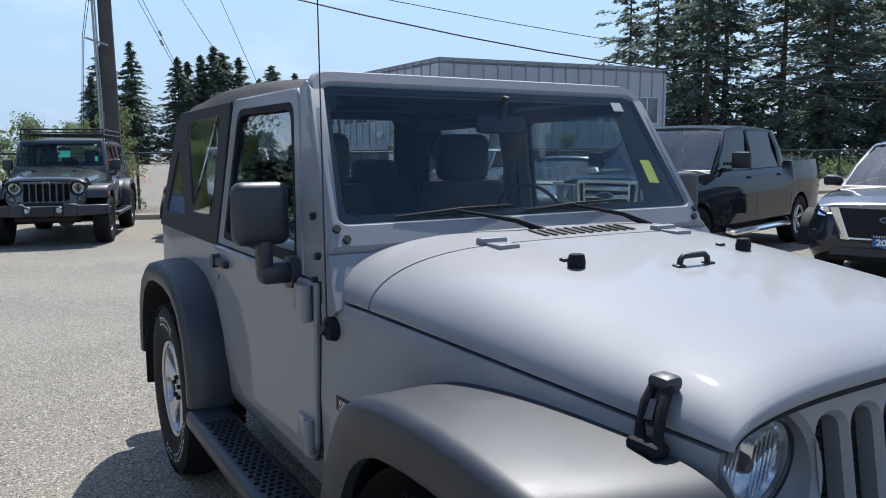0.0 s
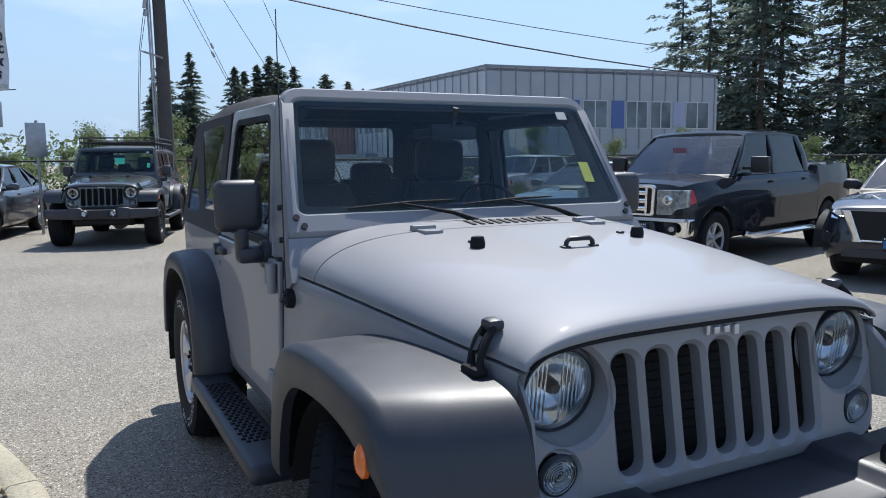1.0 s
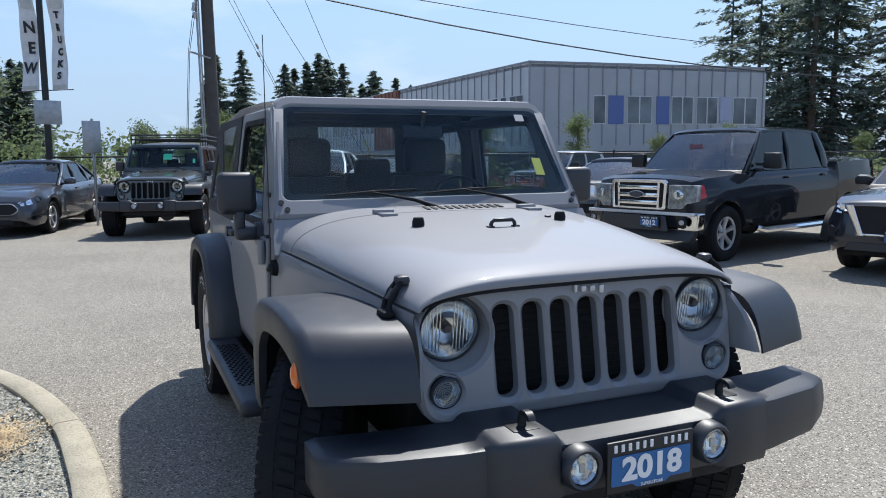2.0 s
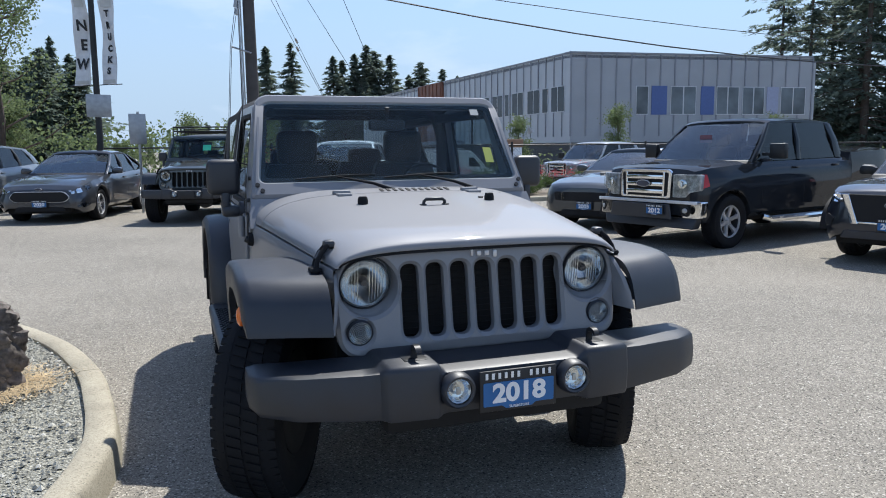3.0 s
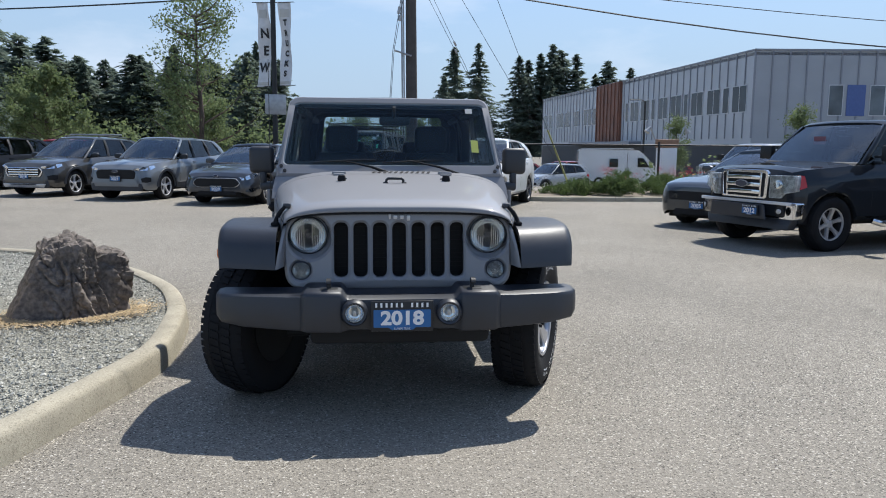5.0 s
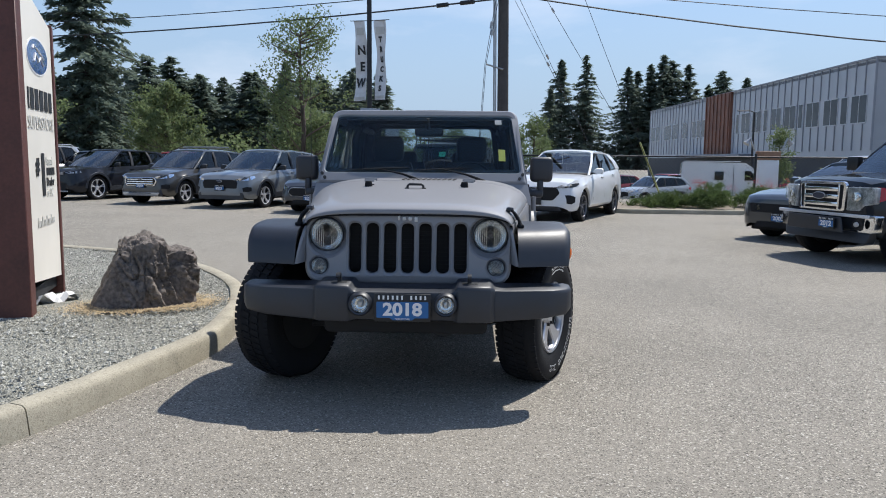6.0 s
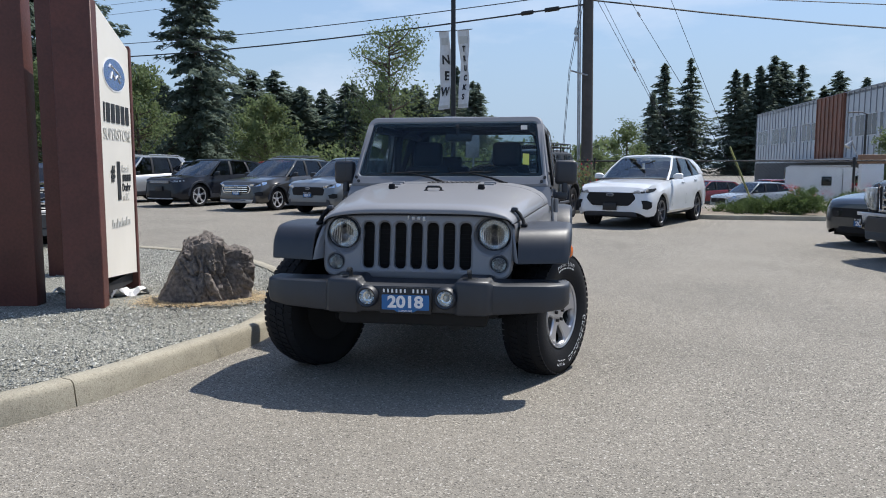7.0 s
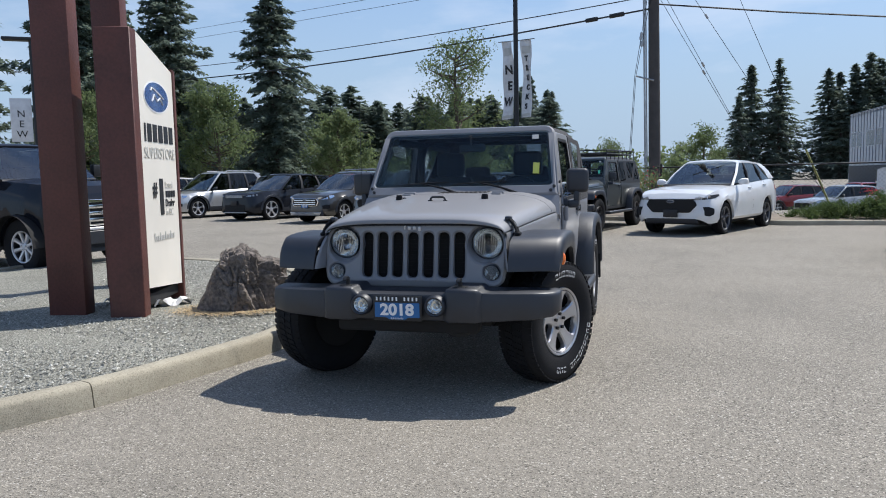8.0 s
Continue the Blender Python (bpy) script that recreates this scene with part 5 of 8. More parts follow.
    # mirrors, handles, seams
    my = pil[0][0] + 0.22
    mz = lerp(deck, my) + 0.04
    ms = c.get("mirror", 1.0)
    for s in (-1, 1):
        mi = part("door_mirror", box(s * (W + 0.03), my - 0.06, mz - 0.02, s * (W + 0.27), my + 0.05, mz + 0.2, 0.02, bm=box(s * (W - 0.1), my - 0.02, mz + 0.02, s * (W + 0.06), my + 0.03, mz + 0.06)), c["mirror_paint"], root) if c.get("box_mirror") else part("door_mirror", loft([[Vector((s * (x0 + dx * ms), my + dy * k * ms, mz + dz * k * ms)) for dx, dy, dz in ((ex, -0.05, 0), (ex, -0.03, 0.06), (ex, 0.03, 0.08), (ex, 0.06, 0.07), (ex, 0.06, -0.05), (ex, -0.03, -0.05))] for x0, ex, k in ((W * 0.96, -0.02, 0.5), (W * 0.96, 0.04, 1.0), (W * 0.96, 0.17, 1.05), (W * 0.96, 0.2, 0.75))]), c.get("mirror_paint", body), root)
        part("mirror_stalk", box(s * W * 0.86, my - 0.02, mz - 0.06, s * (W * 0.96 + 0.06), my + 0.03, mz - 0.02, 0.008), PLASTIC, mi)
        for hy in c.get("handles", ()):
            z = lerp(deck, hy) - 0.13
            part("door_handle", box(s * (skin(hy, z, -0.005)), hy - 0.09, z - 0.012, s * (skin(hy, z, 0.025)), hy + 0.09, z + 0.014, 0.008), c.get("handle_m", body), root)
        for sy0 in c.get("seams", ()):
            z1 = lerp(deck, sy0) - 0.03
            part("door_seam", loft([[Vector((s * skin(sy0 + d, z, o), sy0 + d, z)) for d, o in ((-0.004, 0.0015), (0.004, 0.0015), (0.004, -0.01), (-0.004, -0.01))] for z in (sill + 0.16, (sill + z1) / 2, z1 - 0.12, z1 - 0.03)]), DARK, root)
        for rows, m, nm in c.get("strips", ()):
            patch(nm, rows, m, s)
    for nm, pts, m, dep, yo, r in c.get("front_bits", ()):
        fascia(nm, pts, m, dep, -fo + yo, "", r)
    for s in (-1, 1):
        for nm, pts, m, dep, yo, r in c.get("front_pairs", ()):
            fascia(nm, [(s * u, v) for u, v in pts], m, dep, -fo + yo, "", r)
    for nm, pts, hole, m, dep, yo, r in c.get("frames", ()):
        fascia(nm, pts, m, dep, -fo + yo, "", r, [round_poly(hole, r, 3)])
    # grille bars and maker's oval
    bo, oo = c.get("bar_out", 0.0), c.get("oval_out", 0.0)
    for z0, z1, n, hw, m in c.get("bars", ()):
        for k in range(n):
            z = z0 + (z1 - z0) * (k + 0.5) / n
            part("grille_bar", box(-hw, -fo - 0.03 - bo, z - (z1 - z0) / n * 0.27, hw, -fo - 0.012 - bo, z + (z1 - z0) / n * 0.27, 0.004), m, root)
    if c.get("oval"):
        z, k = c["oval"]
        ov = finish("badge", slab(circle(0, z, 0.085 * k, 28, 0.034 * k), [], 0.012, 0.003, lambda u, v, w: Vector((u, -fo - 0.035 - oo - w, v))), ALLOY, root, "oval badge")
        finish("badge_field", slab(circle(0, z, 0.077 * k, 28, 0.028 * k), [], 0.006, 0.001, lambda u, v, w: Vector((u, -fo - 0.042 - oo - w, v))), OVAL_CAR, ov)
    if "plate" in c:
        plate_sign(root, pose(c.get("plate_x", 0), -fo - 0.04 - c.get("plate_out", 0), c["plate"]), c["year"]) if c.get("year") else part("plate", box(-0.16, -fo - 0.05, c["plate"] - 0.08, 0.16, -fo - 0.02, c["plate"] + 0.08, 0.004), INK, root, "black blank plate")
    if c.get("rails"):
        for s in (-1, 1):
            part("roof_rail", tube([(s * wr * 0.93, yf + 0.25, zf + 0.02), (s * wr * 0.93, yf + 0.32, zf + 0.075), (s * wr * 0.93, yr - 0.32, zr + 0.07), (s * wr * 0.93, yr - 0.2, zr + 0.015)], 0.016), c["rails"], root)
        if c.get("crossbars"):
            for y in (yf + 0.6, yr - 0.7):
                part("roof_crossbar", tube([(-wr * 1.05, y, zf + 0.11), (wr * 1.05, y, zf + 0.11)], 0.02), STEEL, root)
    return root


def heading(x, y, deg, z=0.0):
    """Front axle's middle and the way the front points: 0 is towards -y, positive turns it towards -x."""
    return pose(x, y, z, 0, 0, -deg)


def suv(paint_m, **k):
    c = dict(half=0.915, front=0.88, base=2.71, rear=0.98, tyre=0.345, rim=0.245, wheel="suv", spokes=5, twin=True, paint=paint_m, clad=PLASTIC,
             deck=[(-0.9, 0.62), (-0.86, 0.78), (-0.74, 0.885), (-0.5, 0.955), (0.0, 1.015), (0.5, 1.045), (0.8, 1.06), (2.7, 1.13), (3.35, 1.17), (3.62, 1.14), (3.69, 0.8)],
             waist=[(-0.9, 0.5), (-0.7, 0.72), (0, 0.88), (0.6, 0.93), (3.2, 1.06), (3.7, 0.9)],
             cabin=(0.42, 1.04, 1.22, 1.585, 3.12, 1.535, 3.6, 1.16), pillars=[(0.5, 1.24, 0.035, False), (1.55, 1.62, 0.045, True), (2.45, 2.4, 0.04, True), (3.36, 3.0, 0.11, False)],
             handles=(1.45, 2.45), seams=(0.62, 1.62, 2.52),
             front_bits=[("grille", [(-0.52, 0.55), (0.52, 0.55), (0.56, 0.72), (0.44, 0.78), (-0.44, 0.78), (-0.56, 0.72)], DARK, 0.03, -0.012, 0.05), ("lower_grille", [(-0.72, 0.25), (0.72, 0.25), (0.7, 0.44), (-0.7, 0.44)], PLASTIC, 0.05, -0.01, 0.05)],
             mirror_paint=BLACK_STEEL, alloy=BRIGHT, sweep=0.3,
             front_pairs=[("inner_lamp", [(0.5, 0.76), (0.62, 0.76), (0.66, 0.84), (0.52, 0.82)], CHROME, 0.02, 0.0, 0.015)],
             strips=[([(-0.865, 0.745, 0.79), (-0.82, 0.755, 0.835), (-0.72, 0.765, 0.87), (-0.6, 0.785, 0.88), (-0.46, 0.83, 0.885)], CHROME, "headlight"), ([(-0.85, 0.47, 0.56), (-0.78, 0.46, 0.6), (-0.68, 0.48, 0.58)], DARK, "fog_lamp"), ([(3.3, 0.9, 1.0), (3.5, 0.86, 1.02), (3.66, 0.84, 1.0)], RED_LENS, "tail_lamp")],
             oval=(0.74, 1.0), plate=0.56)
    c.update(k)
    return c


def pickup(paint_m, **k):
    c = dict(half=0.985, front=0.68, base=3.68, rear=1.24, tyre=0.385, rim=0.232, tw=0.25, gap=0.065, wheel="truck", spokes=6, paint=paint_m, sill=0.43,
             deck=[(-0.68, 0.85), (-0.66, 1.03), (-0.59, 1.13), (-0.42, 1.17), (0.0, 1.2), (0.6, 1.24), (3.2, 1.28), (3.24, 1.36), (4.85, 1.4), (4.9, 1.34)],
             waist=[(-0.9, 0.95), (0, 1.06), (0.6, 1.12), (3.2, 1.2), (3.24, 1.33), (4.9, 1.37)],
             cabin=(0.5, 1.22, 1.13, 1.82, 2.9, 1.83, 3.15, 1.29), pillars=[(0.6, 1.15, 0.04, False), (1.8, 1.84, 0.05, False), (2.98, 2.8, 0.09, False)], roofw=0.74,
             handles=(1.6, 2.75), handle_m=paint_m, seams=(0.7, 1.82, 3.2), mirror=1.55, mirror_paint=BLACK_STEEL,
             front_bits=[("grille_mesh", [(-0.42, 0.74), (0.42, 0.74), (0.44, 1.08), (-0.44, 1.08)], DARK, 0.02, -0.022, 0.02),
                         # Strip along the bumper's top: its pale colour stands for reflected sky.
                         ("front_bumper", [(-0.9, 0.45), (0.9, 0.45), (0.92, 0.69), (-0.92, 0.69)], CHROME, 0.14, -0.03, 0.03), ("bumper_sheen_strip", [(-0.89, 0.65), (0.89, 0.65), (0.89, 0.695), (-0.89, 0.695)], BRIGHT, 0.03, -0.165, 0.01), ("air_intake", [(-0.56, 0.44), (0.56, 0.44), (0.52, 0.645), (-0.52, 0.645)], PLASTIC, 0.02, -0.158, 0.02), ("lower_valance", [(-0.8, 0.3), (0.8, 0.3), (0.85, 0.46), (-0.85, 0.46)], PLASTIC, 0.12, 0.0, 0.03)],
             bars=[(0.76, 1.07, 3, 0.33, CHROME)], bar_out=0.03, frames=[("grille_frame", [(-0.445, 0.72), (0.445, 0.72), (0.465, 1.09), (0.42, 1.13), (-0.42, 1.13), (-0.465, 1.09)], [(-0.4, 0.75), (0.4, 0.75), (0.42, 1.08), (-0.42, 1.08)], CHROME, 0.05, -0.025, 0.03)],
             front_pairs=[("headlight", [(0.485, 0.74), (0.68, 0.74), (0.74, 0.81), (0.87, 0.84), (0.88, 1.06), (0.495, 1.06)], LAMP, 0.06, -0.02, 0.02), ("headlight_lens", [(0.495, 0.75), (0.675, 0.75), (0.735, 0.82), (0.86, 0.85), (0.87, 1.05), (0.505, 1.05)], GLASS_CLEAR, 0.01, -0.082, 0.02), ("lamp_bulb", circle(0.64, 0.93, 0.065, 16), CHROME, 0.012, -0.074, 0.0), ("grille_upright", [(0.31, 0.74), (0.345, 0.74), (0.355, 1.09), (0.32, 1.09)], CHROME, 0.05, -0.03, 0.01), ("fog_lamp", circle(0.74, 0.565, 0.06, 16), DARK, 0.02, -0.16, 0.0), ("fog_lens", circle(0.74, 0.565, 0.035, 16), LAMP, 0.02, -0.166, 0.0)],
             strips=[([(-0.61, 0.87, 1.05), (-0.55, 0.87, 1.06), (-0.47, 0.9, 1.06)], RED_LENS, "marker_lamp"), ([(4.78, 0.95, 1.22), (4.87, 0.95, 1.22)], RED_LENS, "tail_lamp")],
             oval=(0.925, 1.5), oval_out=0.05, plate=0.56, plate_out=0.15, box_mirror=True, sweep=0.42, seats=(1.6, 2.5))
    c.update(k)
    return c


def make_cars():
    row = "cars parked in the far row"
    navy = paint("dark_grey_paint", (0.055, 0.058, 0.066))
    black = paint("black_paint", (0.021, 0.024, 0.029), 0.2)
    # sedan
    sedan = dict(half=0.925, front=0.92, base=2.85, rear=1.1, tyre=0.33, rim=0.225, wheel="sedan", spokes=5, twin=True, paint=navy, sill=0.26,
                 deck=[(-0.95, 0.55), (-0.9, 0.68), (-0.78, 0.76), (-0.4, 0.86), (0.2, 0.93), (0.7, 0.965), (2.9, 1.02), (3.5, 1.04), (3.85, 1.02), (3.95, 0.75)],
                 waist=[(-0.9, 0.5), (-0.6, 0.66), (0, 0.8), (0.6, 0.86), (3.4, 0.95), (3.9, 0.85)],
                 cabin=(0.5, 0.96, 1.42, 1.41, 2.45, 1.41, 3.35, 1.04), pillars=[(0.6, 1.44, 0.035, False), (1.65, 1.75, 0.04, True), (2.55, 2.4, 0.05, False), (3.25, 2.5, 0.05, False)],
                 handles=(1.5, 2.45), seams=(0.62, 1.65, 2.6),
                 front_bits=[("grille_frame", [(-0.49, 0.43), (0.49, 0.43), (0.605, 0.53), (0.49, 0.65), (-0.49, 0.65), (-0.605, 0.53)], ALLOY, 0.03, -0.012, 0.06), ("grille", [(-0.48, 0.44), (0.48, 0.44), (0.59, 0.53), (0.48, 0.64), (-0.48, 0.64), (-0.59, 0.53)], DARK, 0.02, -0.03, 0.06), ("lower_grille", [(-0.5, 0.25), (0.5, 0.25), (0.45, 0.34), (-0.45, 0.34)], DARK, 0.02, -0.012, 0.02)],
                 strips=[([(-0.9, 0.6, 0.66), (-0.8, 0.62, 0.71), (-0.65, 0.66, 0.745), (-0.5, 0.7, 0.76)], CHROME, "headlight"), ([(-0.88, 0.33, 0.37), (-0.78, 0.32, 0.42), (-0.66, 0.36, 0.4)], CHROME, "fog_lamp_surround"), ([(3.6, 0.82, 0.93), (3.9, 0.8, 0.92)], RED_LENS, "tail_lamp")],
                 bars=[(0.45, 0.64, 5, 0.5, BLACK_STEEL)], oval=(0.7, 0.8), plate=0.4, year="2020")
    road_car(thing("sedan", "dark grey four-door saloon with chrome-rimmed grille, parked", "car", heading(-3.41, 14.86, 15), row), sedan)
    road_car(thing("compact_suv", "silver-blue compact SUV with black grille, parked", "car", heading(-6.17, 16.45, 17), row),
             suv(paint("silver_blue_paint", (0.17, 0.185, 0.2), 0.3), year="2021", wheel="suv_a"))
    road_car(thing("compact_suv", "dark bronze-grey compact SUV with roof bars, parked", "car", heading(-8.9, 17.75, 18), row),
             suv(paint("bronze_grey_paint", (0.075, 0.073, 0.07)), year="2018", rails=PLASTIC, crossbars=True, wheel="suv_b",
                 bars=[(0.57, 0.76, 3, 0.46, CHROME)], bar_out=0.015,
                 frames=[("grille_frame", [(-0.5, 0.54), (0.5, 0.54), (0.58, 0.7), (0.5, 0.79), (-0.5, 0.79), (-0.58, 0.7)], [(-0.46, 0.56), (0.46, 0.56), (0.54, 0.7), (0.47, 0.77), (-0.47, 0.77), (-0.54, 0.7)], CHROME, 0.03, -0.03, 0.04), ("skid_plate", [(-0.6, 0.26), (0.6, 0.26), (0.66, 0.36), (-0.66, 0.36)], [(-0.4, 0.33), (0.4, 0.33), (0.4, 0.35), (-0.4, 0.35)], ALLOY, 0.02, -0.06, 0.01)]))
    road_car(thing("large_suv", "black low-roofed SUV with dark grille, parked", "car", heading(-12.4, 19.45, 20), row),
             suv(paint("blue_black_paint", (0.018, 0.02, 0.026), 0.3), half=0.97, tyre=0.38, rim=0.285, wheel="suv_c", plate=0.62, roof_paint=black, oval=None,
                 deck=[(-0.9, 0.74), (-0.86, 0.9), (-0.76, 0.965), (-0.5, 1.0), (0.0, 1.035), (0.5, 1.06), (0.8, 1.07), (2.7, 1.13), (3.35, 1.17), (3.62, 1.14), (3.69, 0.8)],
                 front_bits=[("grille", [(-0.46, 0.79), (0.46, 0.79), (0.5, 0.9), (-0.48, 0.9)], ALLOY_DARK, 0.03, -0.012, 0.02), ("lower_grille", [(-0.5, 0.3), (0.5, 0.3), (0.55, 0.55), (-0.55, 0.55)], DARK, 0.03, -0.01, 0.04), ("skid_plate", [(-0.6, 0.27), (0.6, 0.27), (0.6, 0.31), (-0.6, 0.31)], STEEL, 0.03, -0.03, 0.01)], bars=[(0.8, 0.89, 3, 0.44, ALLOY)],
                 strips=[([(-0.865, 0.84, 0.88), (-0.82, 0.84, 0.9), (-0.72, 0.85, 0.91), (-0.58, 0.87, 0.915)], LAMP, "headlight"), ([(3.3, 0.95, 1.0), (3.5, 0.93, 1.02), (3.66, 0.92, 1.0)], RED_LENS, "tail_lamp")]))
    road_car(thing("large_suv", "silver-white three-row SUV with white roof rails, parked", "car", heading(-16.3, 20.9, 22), row),
             suv(paint("silver_white_paint", (0.5, 0.51, 0.52)), half=1.0, tyre=0.38, rim=0.265, wheel="suv_d", rails=ALLOY,
                 cabin=(0.42, 1.06, 1.3, 1.74, 3.25, 1.72, 3.6, 1.15), plate=0.6))
    road_car(thing("compact_suv", "white SUV half hidden behind the row", "car", heading(-20.3, 22.8, 22), row), suv(paint("white_paint_b", (0.7, 0.7, 0.7), 0.0), wheel="suv_d", plate=0.6))
    road_car(thing("compact_suv", "dark blue SUV parked in the second row", "car", heading(-12.6, 25.8, 200), "cars parked in the second row"), suv(paint("dark_blue_paint", (0.03, 0.04, 0.07)), wheel="suv_d"))
    road_car(thing("compact_suv", "red SUV parked in the second row", "car", heading(-9.9, 26.8, 200), "cars parked in the second row"), suv(paint("red_paint", (0.3, 0.015, 0.02), 0.1), wheel="suv_d"))
    road_car(thing("compact_suv", "white compact SUV with black wheels and grille, parked", "car", heading(2.15, 13.05, 25), row),
             suv(paint("white_paint", (0.74, 0.75, 0.76), 0.0), wheel="suv_e", rim=0.26,
                 deck=[(-0.9, 0.62), (-0.86, 0.78), (-0.74, 0.9), (-0.5, 0.975), (0.0, 1.03), (0.5, 1.065), (0.8, 1.085), (2.7, 1.17), (3.3, 1.2), (3.62, 1.12), (3.69, 0.8)],
                 cabin=(0.46, 1.07, 1.34, 1.6, 2.98, 1.545, 3.6, 1.2), pillars=[(0.54, 1.36, 0.035, False), (1.55, 1.66, 0.04, True), (2.42, 2.38, 0.04, True), (3.2, 2.8, 0.16, False)], mirror_paint=WHITE, alloy=mat("machined_grey_alloy", (0.2, 0.2, 0.21), 0.35, 0.5), clad=None, plate=0.48,
                 front_bits=[("grille", [(-0.42, 0.5), (0.42, 0.5), (0.58, 0.66), (0.5, 0.79), (-0.5, 0.79), (-0.58, 0.66)], DARK, 0.03, -0.012, 0.04), ("lower_grille", [(-0.62, 0.27), (0.62, 0.27), (0.56, 0.37), (-0.56, 0.37)], PLASTIC, 0.03, -0.012, 0.03)], front_pairs=[("inner_lamp", [(0.5, 0.78), (0.66, 0.77), (0.68, 0.82), (0.54, 0.83)], LAMP, 0.02, 0.0, 0.01)],
                 strips=[([(-0.86, 0.77, 0.8), (-0.8, 0.775, 0.835), (-0.68, 0.785, 0.865), (-0.5, 0.81, 0.875), (-0.36, 0.85, 0.88)], BLACK_STEEL, "headlight"), ([(-0.83, 0.44, 0.62), (-0.76, 0.42, 0.62), (-0.66, 0.46, 0.58)], DARK, "fog_lamp"), ([(3.3, 0.9, 1.0), (3.5, 0.86, 1.02), (3.66, 0.84, 1.0)], RED_LENS, "tail_lamp")]))
    # second off-roader, long, with rack
    o = thing("off_road_car", "dark grey four-door off-roader with black roof rack, parked", "car", heading(-0.67, 13.22, 15), row)
    offroader(o, paint("gunmetal_paint", (0.085, 0.093, 0.09)), mat("black_hard_top", (0.02, 0.02, 0.022), 0.5), long=0.55, rack=True, year="    ", tyres="jl", letters=False, alloy=ALLOY_DARK, hard=True)
    # near right group
    grp = "cars parked by the hedge"
    o = thing("pickup_truck", "black crew-cab pickup with chrome grille and bumper, parked", "truck", heading(6.05, 6.46, 74.3), grp)
    road_car(o, pickup(black, year="2012", plate_x=0.3))
    for s in (-1, 1):
        part("running_board", tube([(s * 0.97, 0.75, 0.42), (s * 1.04, 0.85, 0.38), (s * 1.04, 2.95, 0.38), (s * 0.97, 3.05, 0.42)], 0.045), CHROME, o, "chrome side tube")
    part("windscreen_sticker", box(-0.2, 0.8, 1.5, 0.02, 0.805, 1.62), PINK, o)
    o = thing("compact_suv", "blue-black SUV with chrome V grille, parked", "car", heading(7.63, 3.66, 72), grp)
    road_car(o, suv(paint("blue_black_metallic_paint", (0.02, 0.023, 0.032), 0.4), half=0.93, wheel="suv_f", year="2022", plate=0.5, tyre=0.36,
                    front_bits=[("grille", [(-0.42, 0.52), (0.42, 0.52), (0.56, 0.86), (-0.56, 0.86)], DARK, 0.03, -0.012, 0.04), ("lower_grille", [(-0.6, 0.32), (0.6, 0.32), (0.55, 0.42), (-0.55, 0.42)], PLASTIC, 0.03, -0.012, 0.03)],
                    front_pairs=[("grille_chrome", [(0.37, 0.5), (0.46, 0.5), (0.6, 0.86), (0.5, 0.86)], CHROME, 0.03, -0.03, 0.01), ("inner_lamp", [(0.6, 0.8), (0.68, 0.8), (0.7, 0.86), (0.62, 0.86)], CHROME, 0.02, 0.0, 0.015)], bars=[(0.5, 0.54, 1, 0.4, CHROME)]))
    coupe = dict(half=0.935, front=0.93, base=2.72, rear=1.05, tyre=0.335, rim=0.23, wheel="coupe", spokes=5, paint=paint("charcoal_paint", (0.05, 0.055, 0.06)), sill=0.24,
                 deck=[(-0.95, 0.55), (-0.92, 0.72), (-0.8, 0.8), (-0.3, 0.89), (0.3, 0.95), (0.8, 0.98), (2.8, 1.0), (3.5, 1.02), (3.75, 0.98), (3.8, 0.7)],
                 cabin=(0.6, 0.97, 1.3, 1.36, 2.15, 1.36, 3.1, 1.02), pillars=[(0.7, 1.32, 0.035, False), (2.05, 1.95, 0.05, False), (3.0, 2.25, 0.08, False)], roofw=0.6,
                 front_bits=[("grille", [(-0.6, 0.5), (0.6, 0.5), (0.62, 0.66), (-0.62, 0.66)], DARK, 0.02, -0.012, 0.04), ("lower_grille", [(-0.5, 0.24), (0.5, 0.24), (0.45, 0.34), (-0.45, 0.34)], DARK, 0.02, -0.012, 0.02)],
                 front_pairs=[("headlight", circle(0.46, 0.58, 0.07, 18), GLASS_CLEAR, 0.02, -0.022, 0.0)], seams=(0.7, 2.1), handles=(1.9,), plate=0.42, year="2005", seats=(1.5, 2.2))
    o = thing("coupe", "charcoal two-door coupe with bonnet scoop, parked", "car", heading(6.5, 9.1, 57), grp)
    road_car(o, coupe)
    part("hood_scoop", loft([[Vector((x, y, z)) for x, z in ((-0.22, 0.9 + h0), (-0.18, 0.96 + h), (0.18, 0.96 + h), (0.22, 0.9 + h0))] for y, h, h0 in ((0.05, 0.0, 0.0), (0.1, 0.03, 0.0), (0.5, 0.02, 0.03))]), PLASTIC, o)
    # work truck behind the sign
    o = thing("pickup_truck", "black heavy pickup with large chrome grille, parked behind the sign", "truck", heading(-7.72, 5.4, -80))
    road_car(o, pickup(paint("black_paint_b", (0.012, 0.013, 0.018), 0.2), tyre=0.43, rim=0.25, wheel="heavy", half=1.02, spokes=8, alloy=BRIGHT, strips=[],
             deck=[(-0.68, 0.95), (-0.66, 1.2), (-0.59, 1.33), (-0.42, 1.4), (0.0, 1.44), (0.6, 1.48), (3.2, 1.5), (3.24, 1.56), (4.85, 1.58), (4.9, 1.5)],
             waist=[(-0.9, 1.1), (0, 1.25), (0.6, 1.34), (3.2, 1.4), (3.24, 1.52), (4.9, 1.54)], cabin=(0.5, 1.46, 1.13, 2.03, 2.9, 2.03, 3.15, 1.51)))
    # beyond the fence
    far = "vehicles beyond the fence"
